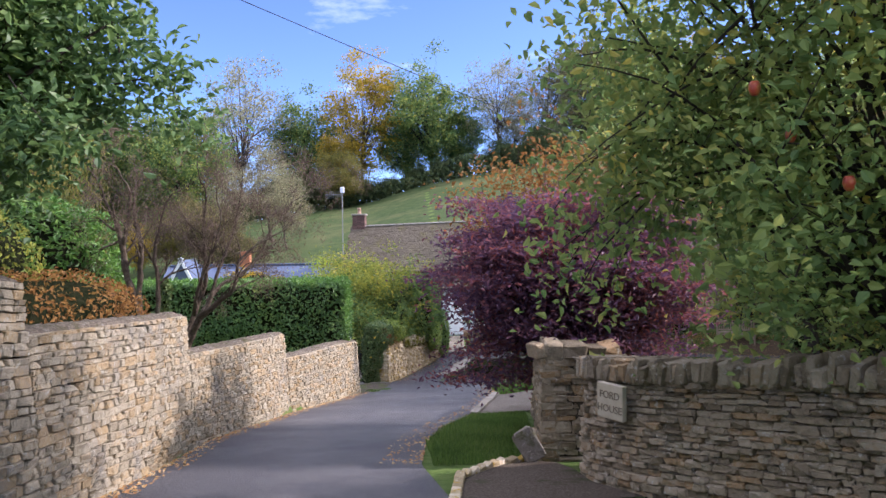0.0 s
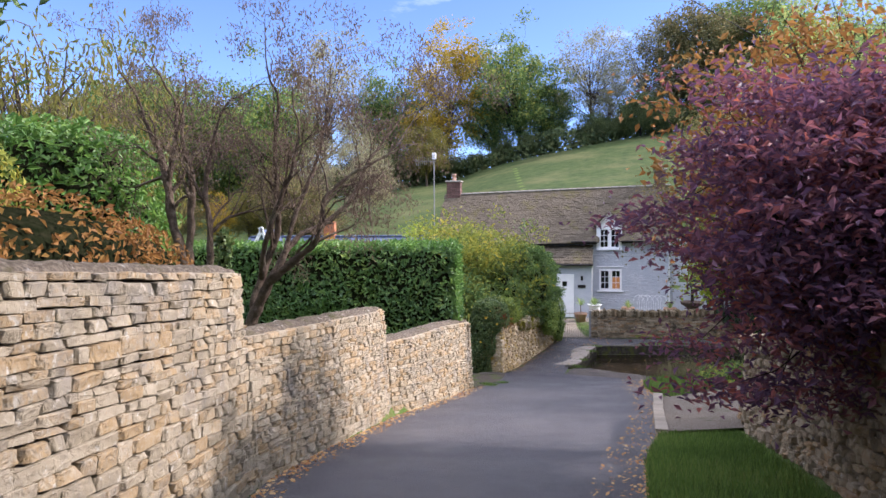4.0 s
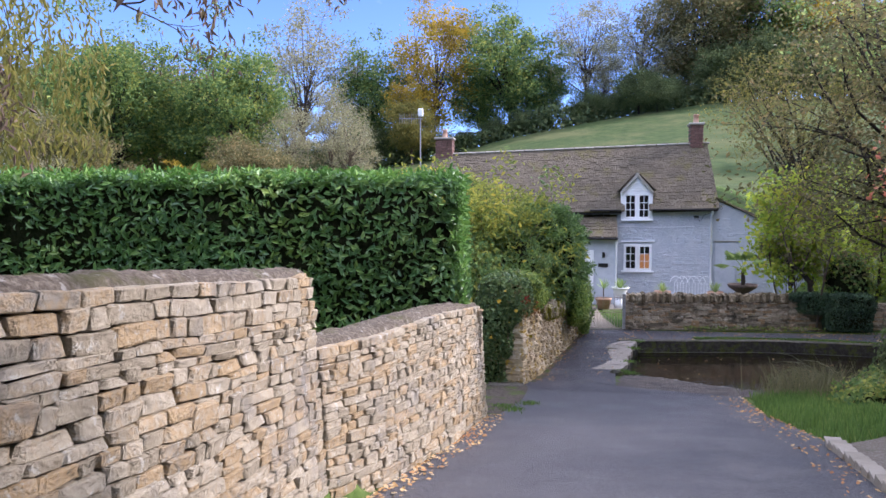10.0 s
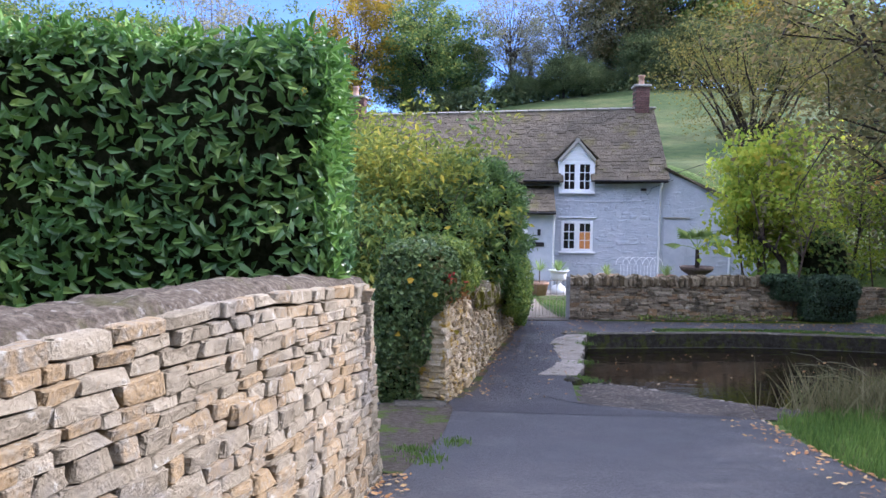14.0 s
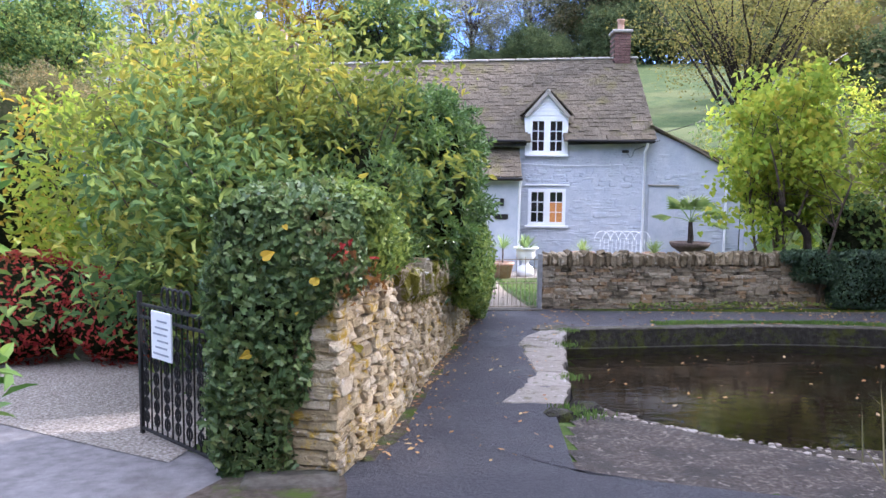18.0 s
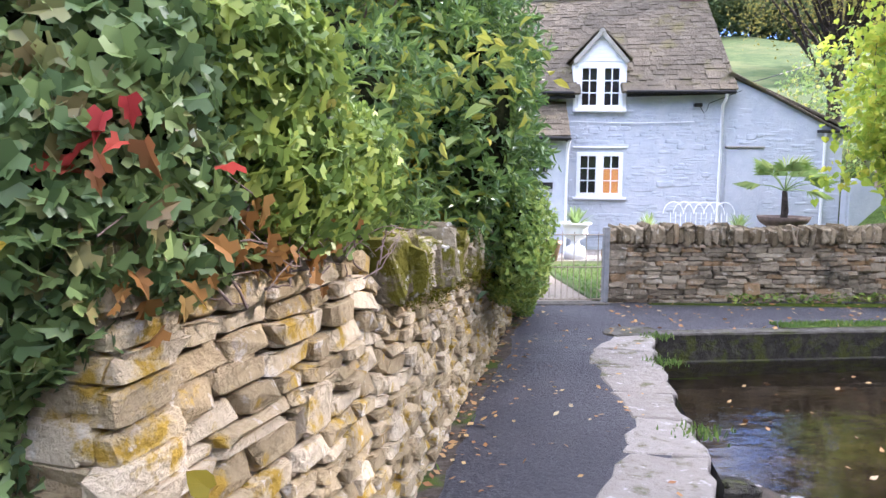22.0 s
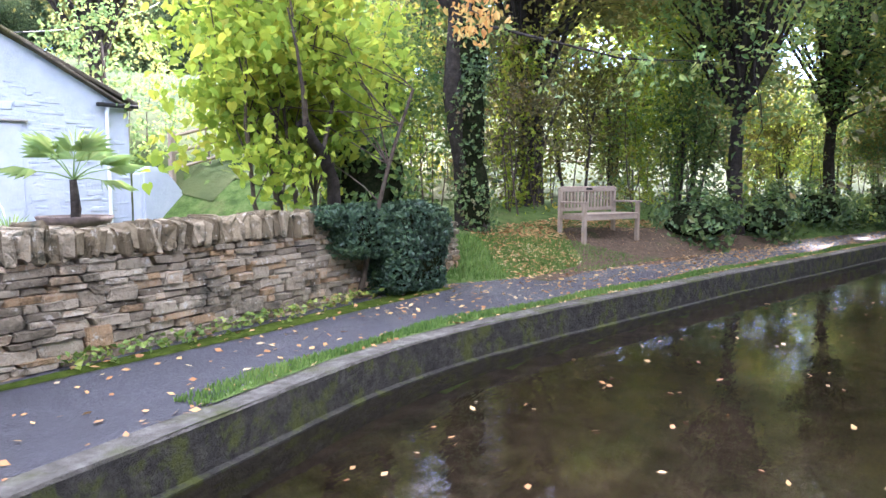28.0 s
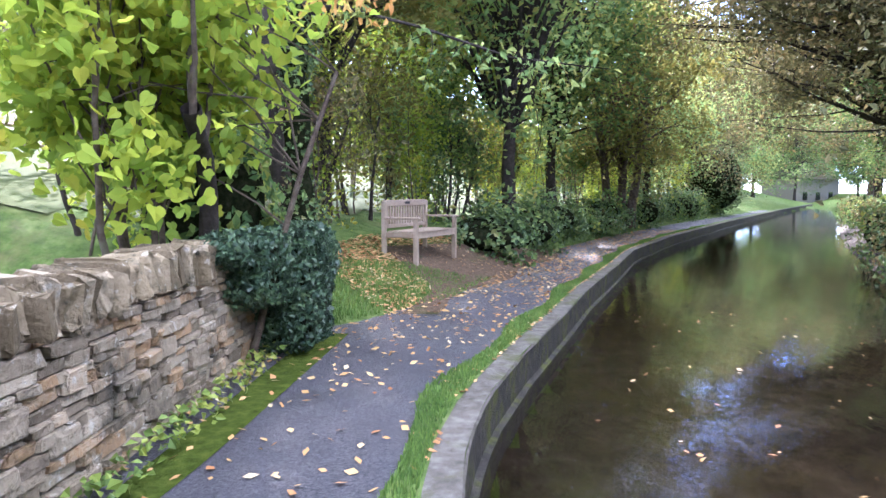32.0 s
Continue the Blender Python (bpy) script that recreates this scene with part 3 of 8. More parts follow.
def sheet(name, xs, ys, mat, lift=0.0, rough=0.0, inside=None, height=None):
    """A sheet over the ground on the grid xs, ys."""
    X, Y = np.meshgrid(xs, ys, indexing="ij")
    Z = (height or ground)(X.ravel(), Y.ravel()) + lift
    if rough:
        Z = Z + rough * np.random.default_rng(3).uniform(-1, 1, Z.shape)
    v = np.stack([X.ravel(), Y.ravel(), Z], -1)
    nx, ny = len(xs), len(ys)
    i, j = np.meshgrid(np.arange(nx - 1), np.arange(ny - 1), indexing="ij")
    q = np.stack([i * ny + j, (i + 1) * ny + j, (i + 1) * ny + j + 1, i * ny + j + 1], -1).reshape(-1, 4)
    if inside is not None:
        c = v[q].mean(1)
        q = q[inside(c[:, 0], c[:, 1])]
    return array_mesh(name, v, q, mat, smooth=True)


def ribbon(name, left, right, mat, lift=0.02, step=0.4, across=8, height=None, thick=0.0):
    """A strip of ground cover between two lines in the plan, lying on the ground."""
    n = max(2, int(max(length_of(left), length_of(right)) / step))
    a = on_line(left, np.linspace(0, length_of(left), n))[0]
    b = on_line(right, np.linspace(0, length_of(right), n))[0]
    t = np.linspace(0, 1, across + 1)
    p = a[:, None] * (1 - t)[None, :, None] + b[:, None] * t[None, :, None]
    z = (height or ground)(p[..., 0].ravel(), p[..., 1].ravel()) + lift
    v = np.concatenate([p.reshape(-1, 2), z[:, None]], 1)
    i, j = np.meshgrid(np.arange(n - 1), np.arange(across), indexing="ij")
    w = across + 1
    q = np.stack([i * w + j, (i + 1) * w + j, (i + 1) * w + j + 1, i * w + j + 1], -1).reshape(-1, 4)
    return array_mesh(name, v, q[:, ::-1], mat, smooth=True)

# ---- dry stone ----
def stone_shape(seed, soft=0.07, rough=0.02):
    """A quarried stone in a unit box: flat faces, worn edges and corners, sides out of square."""
    r = random.Random(seed)
    bm = bmesh.new()
    bmesh.ops.create_cube(bm, size=1.0)
    bmesh.ops.subdivide_edges(bm, edges=bm.edges[:], cuts=2, use_grid_fill=True)
    skew = [r.uniform(-0.09, 0.09) for _ in range(6)]
    chip = Vector((r.choice((-0.5, 0.5)), r.choice((-0.5, 0.5)), r.choice((-0.5, 0.5))))
    deep = r.uniform(0.0, 0.22)
    off = r.uniform(0, 50)
    for v in bm.verts:
        k = sum(abs(c) > 0.4 for c in v.co)
        inner = 0.5 - soft * 1.7
        v.co = Vector([math.copysign(inner, c) if abs(c) < 0.4 else c for c in v.co])
        near_chip = max(0.0, 1 - (v.co - chip).length / 0.55)
        v.co -= chip * deep * near_chip
        pull = {3: soft * 1.25, 2: soft * 0.5}.get(k, 0.0) * r.uniform(0.6, 1.4)
        v.co -= Vector([math.copysign(pull, c) if abs(c) > 0.4 else 0.0 for c in v.co])
        v.co.z += skew[0] * v.co.x + skew[1] * v.co.x * v.co.z
        v.co.x += skew[2] * v.co.z + skew[3] * v.co.z * v.co.x
        v.co.y += 0.5 * skew[4] * v.co.x + 0.5 * skew[5] * v.co.z
        v.co += noise.noise_vector(v.co * 1.9 + Vector((off, 0, 0))) * rough * 1.5 + Vector([r.uniform(-rough, rough) for _ in range(3)])
    bmesh.ops.triangulate(bm, faces=bm.faces[:])
    me = bpy.data.meshes.new("stone_shape")
    bm.to_mesh(me)
    bm.free()
    v = np.array([p.co[:] for p in me.vertices])
    f = np.array([p.vertices[:] for p in me.polygons])
    bpy.data.meshes.remove(me)
    return v, f


SHAPES = [stone_shape(i, 0.042 + 0.012 * (i % 4), 0.024) for i in range(28)]
ROUNDS = [stone_shape(200 + i, 0.15, 0.035) for i in range(8)]
SLABS = [stone_shape(100 + i, 0.025, 0.012) for i in range(8)]
def rock_shape(seed, amp=0.09):
    """A weathered block in a unit box, its faces hollowed and its edges eaten away."""
    r = random.Random(seed)
    bm = bmesh.new()
    bmesh.ops.create_cube(bm, size=1.0)
    bmesh.ops.subdivide_edges(bm, edges=bm.edges[:], cuts=4, use_grid_fill=True)
    off = Vector((r.uniform(0, 90), 0, 0))
    skew = [r.uniform(-0.14, 0.14) for _ in range(4)]
    for v in bm.verts:
        p = v.co.copy()
        v.co = p * (1 - 0.34 * max(0.0, p.length - 0.56))
        v.co += noise.noise_vector(p * 1.7 + off) * amp + noise.noise_vector(p * 4.5 + off) * amp * 0.5
        v.co.z += skew[0] * p.x
        v.co.x += skew[1] * p.z + skew[2] * p.z * p.x
        v.co.y += skew[3] * p.x
    bmesh.ops.triangulate(bm, faces=bm.faces[:])
    me = bpy.data.meshes.new("rock_shape")
    bm.to_mesh(me)
    bm.free()
    v = np.array([q.co[:] for q in me.vertices])
    f = np.array([q.vertices[:] for q in me.polygons])
    bpy.data.meshes.remove(me)
    return v, f


HEADS = [stone_shape(540 + i, 0.075, 0.085) for i in range(14)]
BLOCKS = [rock_shape(430 + i, 0.075) for i in range(16)]
CRAGS = [stone_shape(300 + i, 0.085, 0.05) for i in range(12)]
SETS = {"s": SHAPES, "b": SLABS, "r": ROUNDS, "c": CRAGS, "w": BLOCKS, "g": HEADS}
_shape_cache = {}


def shape_mesh(kind, i, mat):
    key = (kind, i, mat.name)
    if key not in _shape_cache:
        v, f = SETS[kind][i]
        _shape_cache[key] = array_mesh("stone", v, f, mat, smooth=kind in "rw")
    return _shape_cache[key]


def place_stones(parent, rows, mat, keep=300, name="stone", kind="s"):
    """rows of (matrix 4x4 as numpy, near): the first keep near ones become parts, the rest one joined part."""
    shapes = SETS[kind]
    near = [i for i, (_, n) in enumerate(rows) if n][:keep]
    chosen = set(near)
    rest = []
    for i, (m, _) in enumerate(rows):
        k = (i * 7 + i // 5) % len(shapes)
        if i in chosen:
            ob = new(name, shape_mesh(kind, k, mat))
            ob.parent = parent
            ob.matrix_local = Matrix(m.tolist())
        else:
            v, f = shapes[k]
            rest.append((v @ m[:3, :3].T + m[:3, 3], f))
    if rest:
        v, f = join_arrays(rest)
        tagged(under(new("rubble", array_mesh("rubble", v, f, mat, smooth=kind in "rw")), parent), kind="stuff")


def frame_matrix(pos, t, n, size, tilt=0.0, spin=0.0, lean=0.0):
    """Axes along the wall, out of it and up, scaled to size (length, depth, height)."""
    a = np.array([t[0], t[1], 0.0])
    b = np.array([n[0], n[1], 0.0])
    c = np.array([0, 0, 1.0])
    a2 = a * math.cos(tilt) + c * math.sin(tilt)
    c2 = -a * math.sin(tilt) + c * math.cos(tilt)
    a3 = a2 * math.cos(spin) + b * math.sin(spin)
    b3 = -a2 * math.sin(spin) + b * math.cos(spin)
    b4 = b3 * math.cos(lean) + c2 * math.sin(lean)
    c4 = -b3 * math.sin(lean) + c2 * math.cos(lean)
    m = np.eye(4)
    m[:3, 0], m[:3, 1], m[:3, 2], m[:3, 3] = a3 * size[0], b4 * size[1], c4 * size[2], pos
    return m


def courses(poly, z0, z1, out, seed, course=(0.06, 0.13), long=(0.12, 0.38), depth=0.24, batter=0.08, near=None, top_gap=0.0, proud=0.018, slope=True, large=0.07, tight=0.965):
    """Stones laid in courses that run evenly between a wall's foot and its top. z0, z1: functions of length along the line; out: +1 or -1, the side that shows."""
    r = random.Random(seed)
    L = length_of(poly)
    rows = []
    tall = lambda q: z1(q) - z0(q) - top_gap
    full = float(np.mean([tall(q) for q in np.linspace(0, L, 9)]))
    beds = [0.0]
    while beds[-1] < full - course[0] * 0.6:
        beds.append(beds[-1] + r.uniform(*course) * (1.15 - 0.3 * beds[-1] / full))
    beds = np.array(beds) / beds[-1]
    e = 0.15
    for b0, b1 in zip(beds[:-1], beds[1:]):
        s = -r.uniform(0, 0.2)
        while s < L:
            h = (b1 - b0) * full
            ln = r.uniform(*long) * (0.7 + 0.6 * min(1.0, h / course[1]))
            if r.random() < 0.12:
                ln *= 1.5
            mid = min(max(s + ln / 2, 0.02), L - 0.02)
            if s < 0:
                ln, s = max(0.06, ln + s), 0.0
                mid = ln / 2
            if s + ln > L - 0.05:
                ln = max(0.07, L - s)
                mid = L - ln / 2
            H = tall(mid)
            p, t = on_line(poly, mid)
            p, t = p[0], t[0]
            n = np.array([t[1], -t[0]]) * out
            a, b = max(0.0, mid - e), min(L, mid + e)
            low, high = (math.atan2(g(b) - g(a), b - a) for g in (z0, z1))
            wave = lambda f: f + (0.0 if f < 0.01 or f > 0.99 else 0.42 * (b1 - b0) * noise.noise((mid * 1.3, f * 9.0, seed)))
            split = (b1 - b0) * H > 0.09 and r.random() < 0.3
            cleft = r.uniform(0.35, 0.65)
            for k in range(2 if split else 1):
                f0, f1 = wave(b0), wave(b1)
                if split:
                    f0, f1 = f0 + (f1 - f0) * k * cleft, f0 + (f1 - f0) * (cleft if k == 0 else 1)
                h2 = (f1 - f0) * H
                cc = (f0 + f1) / 2 * H
                o = r.uniform(-proud, proud) - batter * cc - depth / 2
                if not split and r.random() < large and f1 < 0.85:
                    h2, cc, o = h2 * 1.7, cc + h2 * 0.33, o + 0.012
                pos = np.array([p[0] + n[0] * o, p[1] + n[1] * o, z0(mid) + cc])
                tilt = low + (high - low) * (f0 + f1) / 2 if slope else 0.0
                m = frame_matrix(pos, t, n, (ln * r.uniform(tight, tight + 0.035), depth, h2 * r.uniform(tight - 0.015, tight + 0.045)), tilt + r.uniform(-0.035, 0.035), r.uniform(-0.018, 0.018), r.uniform(-0.04, 0.04))
                rows.append((m, near is None or near[0] <= mid <= near[1]))
            s += ln
    return rows


def copings(poly, z, out, seed, thick=(0.07, 0.15), high=(0.2, 0.3), depth=0.36, set_back=0.0, lean=0.16):
    """Flat stones set upright along the top of a wall."""
    r = random.Random(seed)
    L, s, rows = length_of(poly), 0.0, []
    while s < L:
        w = r.uniform(*thick)
        h = r.uniform(*high)
        mid = min(s + w / 2, L)
        p, t = on_line(poly, mid)
        n = np.array([t[0][1], -t[0][0]]) * out
        o = -depth / 2 - set_back + r.uniform(-0.03, 0.03)
        pos = np.array([p[0][0] + n[0] * o, p[0][1] + n[1] * o, z(mid) + h / 2 - 0.01])
        rows.append((frame_matrix(pos, t[0], n, (w * 1.02, depth * r.uniform(0.85, 1.1), h), r.uniform(-lean, lean), r.uniform(-0.14, 0.14), r.uniform(-0.1, 0.1)), True))
        s += w
    return rows


def wall_core(name, label, poly, z0, z1, out, thick, inset=0.07, mat=None, batter=0.08, cap=0.03):
    """The body of a wall behind its stones, with its ends closed."""
    L = length_of(poly)
    s = np.linspace(0.03, L - 0.03, max(3, int(L / 0.3)))
    p, t = on_line(poly, s)
    n = np.stack([t[:, 1], -t[:, 0]], -1) * out
    lo = np.array([z0(v) for v in s]) - 0.25
    hi = np.array([z1(v) for v in s]) - cap
    b = (batter * (hi - lo))[:, None]
    v = np.stack([np.c_[p - n * inset, lo], np.c_[p - n * (inset + b), hi], np.c_[p - n * thick, hi], np.c_[p - n * thick, lo]], 1).reshape(-1, 3)
    i = np.arange(len(s) - 1)[:, None] * 4
    q = np.concatenate([i + [j, (j + 1) % 4, 4 + (j + 1) % 4, 4 + j] for j in range(4)] + [np.array([[0, 3, 2, 1]]), np.array([[0, 1, 2, 3]]) + (len(s) - 1) * 4])
    if out > 0:
        q = q[:, ::-1]
    return tagged(new(name, array_mesh(name, v, q, mat or M_CORE)), label, "wall", kind="structure")


def rough_cap(parent, poly, z, out, w0, w1, high, mat, seed=1, batter_in=0.0):
    """A rounded, weathered capping along a wall's top, from w0 to w1 metres behind the face."""
    L = length_of(poly)
    s = np.linspace(0, L, max(4, int(L / 0.07)))
    p, t = on_line(poly, s)
    n = np.stack([t[:, 1], -t[:, 0]], -1) * out
    across = np.linspace(0, 1, 9)
    zz = np.array([z(v) for v in s])
    r = np.random.default_rng(seed)
    rows = []
    for a in across:
        o = w0 + (w1 - w0) * a
        hgt = high * (1 - (2 * a - 1) ** 4) - 0.045
        q = p - n * o
        jz = np.array([noise.noise((x * 5, y * 5, a * 3)) for x, y in q]) * 0.018 + np.array([noise.noise((x * 17, y * 17, a * 9)) for x, y in q]) * 0.02 + np.array([noise.noise((x * 41, y * 41, a * 21)) for x, y in q]) * 0.012
        rows.append(np.c_[q + r.normal(0, 0.004, q.shape), zz + hgt + jz])
    v = np.stack(rows, 1).reshape(-1, 3)
    m = len(across)
    i, j = np.meshgrid(np.arange(len(s) - 1), np.arange(m - 1), indexing="ij")
    q = np.stack([i * m + j, (i + 1) * m + j, (i + 1) * m + j + 1, i * m + j + 1], -1).reshape(-1, 4)
    if out < 0:
        q = q[:, ::-1]
    return part("capping", array_mesh("capping", v, q, mat, smooth=True), mat, parent, "weathered mortar capping with lichen")

# ---- ground, lane, water ----
def spaced(a, b, step, far):
    """Even steps from a to b, growing outwards to the horizon."""
    mid = np.arange(a, b + step / 2, step)
    out = np.cumsum(step * 1.18 ** np.arange(1, 45))
    out = out[out < far]
    return np.r_[(a - out)[::-1], mid, b + out]


gx, gy = spaced(-9.6, 30, 0.2, 2600), spaced(-44, 2, 0.25, 2600)
ground_ob = tagged(new("ground", sheet("ground", gx, gy, M_GRASS_GROUND)), "rough turf and garden soil of a valley floor", "ground", kind="structure")
in_meadow = lambda x, y: (y > np.interp(x, [-60, -12, 4, 6.6, 8, 10, 14, 30, 60, 90], [10, 7, 6, -1.5, -4.3, -4.9, -6.6, -13.5, -30, -45])) & (y < 130)
tagged(new("meadow", sheet("meadow", np.r_[np.arange(-60, 6, 3.0), np.arange(6, 30, 0.6), np.arange(30, 110, 2.5)], np.r_[np.arange(-60, -16, 1.5), np.arange(-16, 12, 0.5), np.arange(12, 132, 3.0)], M_FIELD, 0.03, 0.0, in_meadow)), "sunlit yellow green sloping meadow", "meadow", kind="structure")
lane_left = [(x + 0.02, y) for x, y in WALL_L[:-1]] + [(-5.6, -18.5), (-5.0, -16.5), (-4.86, -15.25)]
lane_right = [(-3.6, -48), (-3.75, -33), (-4.0, -31), (-3.9, -29), (-3.5, -27), (-2.85, -24.9), (-2.3, -22.6), (-1.85, -20.5), (-1.7, -18.3), (-1.3, -16.2)]
tagged(new("road", ribbon("road", lane_left, lane_right, M_ASPHALT, 0.025, 0.3, 14, height=lambda x, y: lane_z(y))), "worn dark grey asphalt lane, damp in patches", "road", kind="structure")
path_left = [(-4.95, -15.6), (-4.84, -15.2), (-4.41, -13.98), (-3.75, -11.26), (-2.95, -8.4), (-2.6, -6.85)]
path_right = [(-1.25, -16.25), (-3.2, -15.3), (-2.85, -13.4), (-2.3, -11.0), (-1.6, -9.0), (-1.36, -6.9)]
water_x = np.r_[np.arange(-3.4, 14, 0.5), np.arange(14, 100, 3)]


def water_mesh():
    v, q = [], []
    for x in water_x:
        lo, hi = shore_y(x) - 0.7, kerb_y(x) + 0.1
        v += [(x, lo, WATER_Z), (x, (lo + hi) / 2, WATER_Z), (x, hi, WATER_Z)]
    for i in range(len(water_x) - 1):
        for j in range(2):
            q.append((i * 3 + j, i * 3 + j + 3, i * 3 + j + 4, i * 3 + j + 1))
    return np.array(v), np.array(q)


M_WATER = bpy.data.materials.new("still_water")
M_WATER.use_nodes = True
_n, _k = M_WATER.node_tree.nodes, M_WATER.node_tree.links
_b = _n["Principled BSDF"]
_b.inputs["Base Color"].default_value = (0.40, 0.34, 0.25, 1)
_b.inputs["Roughness"].default_value, _b.inputs["IOR"].default_value = 0.03, 1.33
_b.inputs["Transmission Weight"].default_value = 1.0
_w = _n.new("ShaderNodeTexNoise")
_w.inputs["Scale"].default_value, _w.inputs["Detail"].default_value = 4.5, 3.0
_g = _n.new("ShaderNodeNewGeometry")
_mp = _n.new("ShaderNodeMapping")
_mp.inputs["Scale"].default_value = (0.5, 1.6, 1.0)
_k.new(_g.outputs["Position"], _mp.inputs["Vector"])
_k.new(_mp.outputs["Vector"], _w.inputs["Vector"])
_bp = _n.new("ShaderNodeBump")
_bp.inputs["Strength"].default_value, _bp.inputs["Distance"].default_value = 0.14, 0.03
_k.new(_w.outputs["Fac"], _bp.inputs["Height"])
_k.new(_bp.outputs["Normal"], _b.inputs["Normal"])
wv, wq = water_mesh()
water = tagged(new("water", array_mesh("water", wv, wq, M_WATER, smooth=True)), "still dark brown mill stream water", "water", kind="structure")
water.visible_shadow = False
bed_on = lambda x, y: (y > shore_y(x) - 0.35) & (y < kerb_y(x) - 0.05) & (x > np.interp(y, [-13.2, -8.72], [-2.55, -1.32]))
tagged(new("stream_bed", sheet("stream_bed", np.r_[np.arange(-3, 14, 0.2), np.arange(14, 90, 1.5)], np.r_[np.arange(-75, -20, 1.0), np.arange(-20, -8.5, 0.2)], M_BED, 0.02, 0.012, bed_on)), "dark brown silt under shallow water", "stream bed", kind="structure")

# ---- waterside path, kerb, slabs ----
tagged(new("pavement", ribbon("pavement", path_left, path_right, M_PATH, 0.03, 0.2, 10, height=lambda x, y: lane_z(y))), "dark asphalt footpath beside the stream", "path", kind="structure")
east = np.r_[np.arange(-2.4, 14, 0.5), np.arange(14, 60, 2.0)]
walk_n = [(x, (-6.9 if x < 5.6 else float(np.interp(x, [5.6, 7.2], [-7.25, kerb_y(7.2) + 1.95])) if x < 7.2 else kerb_y(x) + 1.95)) for x in east]
walk_s = [(x, kerb_y(max(x, -1.37)) + 0.19) for x in east]
flat_ground = lambda x, y: np.where(x > 14, 0.0, 0.0) + 0 * y
tagged(new("pavement_2", ribbon("pavement_2", walk_n, walk_s, M_PATH, 0.036, 0.25, 8, height=flat_ground)), "dark asphalt footpath beside the stream, strewn with leaves", "path", kind="structure")


turf_x = np.r_[np.arange(0.3, 14, 0.4), np.arange(14, 60, 1.5)]
tagged(new("kerb_verge", ribbon("kerb_verge", [(x, kerb_y(x) + 0.2 + 0.2 * min(1.0, (x - 0.2) / 1.5) + 0.05 * math.sin(x * 2.3)) for x in turf_x], [(x, kerb_y(x) + 0.2) for x in turf_x], M_GRASS_GROUND, 0.046, 0.25, 3, height=flat_ground)), "narrow strip of turf behind the kerb", "verge", kind="structure")


def kerb_line(off, z):
    p = np.array(KERB)
    s = np.linspace(0, length_of(KERB), 260)
    q, t = on_line(KERB, s)
    n = np.stack([-t[:, 1], t[:, 0]], -1)
    return np.c_[q + n * off, np.full(len(q), z)]


def strip_between(a, b):
    n = len(a)
    v = np.stack([a, b], 1).reshape(-1, 3)
    i = np.arange(n - 1)[:, None] * 2
    return v, i + np.array([0, 2, 3, 1])


kerb_top = [kerb_line(0.0, 0.025), kerb_line(0.015, 0.04), kerb_line(0.21, 0.04), kerb_line(0.225, -0.02)]
kv, kq = join_arrays([strip_between(a, b) for a, b in zip(kerb_top[:-1], kerb_top[1:])])
kj = np.random.default_rng(4).normal(0, 0.003, kv.shape)
kerb = tagged(new("kerb", array_mesh("kerb", kv + kj, kq, M_CONCRETE)), "pale concrete coping along the stream wall", "kerb", kind="structure")
kv, kq = strip_between(kerb_line(0.0, -1.2), kerb_line(0.0, 0.025))
part("stream_wall_face", array_mesh("stream_wall_face", kv, kq, M_MOSSY), M_MOSSY, kerb, "dark mossy concrete face down to the water")
# foundation ledge that shows just above the water
kv, kq = join_arrays([strip_between(kerb_line(-0.055, -1.2), kerb_line(-0.05, -0.267)), strip_between(kerb_line(-0.05, -0.267), kerb_line(0.0, -0.259))])
part("footing", array_mesh("footing", kv, kq, M_MOSSY), M_MOSSY, kerb)

def flagstone(outline, z, thick, mat, seed):
    """An irregular flat slab from an outline in the plan."""
    r = random.Random(seed)
    bm = bmesh.new()
    pts = []
    for (x0, y0), (x1, y1) in zip(outline, outline[1:] + outline[:1]):
        for k in range(4):
            t = k / 4
            pts.append((x0 + (x1 - x0) * t + r.uniform(-0.05, 0.03), y0 + (y1 - y0) * t + r.uniform(-0.022, 0.022)))
    f = bm.faces.new([bm.verts.new((x, y, float(lane_z(y)) + z + r.uniform(-0.006, 0.006))) for x, y in pts])
    g = bmesh.ops.extrude_face_region(bm, geom=[f])
    bmesh.ops.translate(bm, vec=(0, 0, -thick), verts=[e for e in g["geom"] if isinstance(e, bmesh.types.BMVert)])
    bmesh.ops.recalc_face_normals(bm, faces=bm.faces)
    bmesh.ops.bevel(bm, geom=[e for e in bm.edges if e.calc_face_angle(0) > 0.6], offset=0.012, segments=1, affect="EDGES")
    return bm


corner = tagged(part("corner_slab", flagstone([(-1.84, -8.98), (-1.42, -8.92), (-1.22, -8.66), (-1.38, -8.48), (-1.7, -8.46), (-1.95, -8.7)], 0.045, 0.12, M_CONCRETE, 5), M_CONCRETE), "cracked concrete patch at the pool corner", "slab", kind="structure")
# west side of the pool: rough flags on a low wall
WEST = [(-1.39, -8.87), (-1.72, -9.8), (-2.08, -11.2), (-2.5, -12.9), (-2.72, -13.3)]
edge_s = np.linspace(0, length_of(WEST), 30)
edge_p = on_line(WEST, edge_s)[0]
edge_v, edge_q = strip_between(np.c_[edge_p + (0.03, 0.0), np.full(30, -1.0)], np.c_[edge_p, np.linspace(0.0, 0.15, 30)])
pool_edge = tagged(new("pool_edge", array_mesh("pool_edge", edge_v, edge_q, M_MOSSY)), "dark wet stone edge of the pool", "edge", kind="structure")


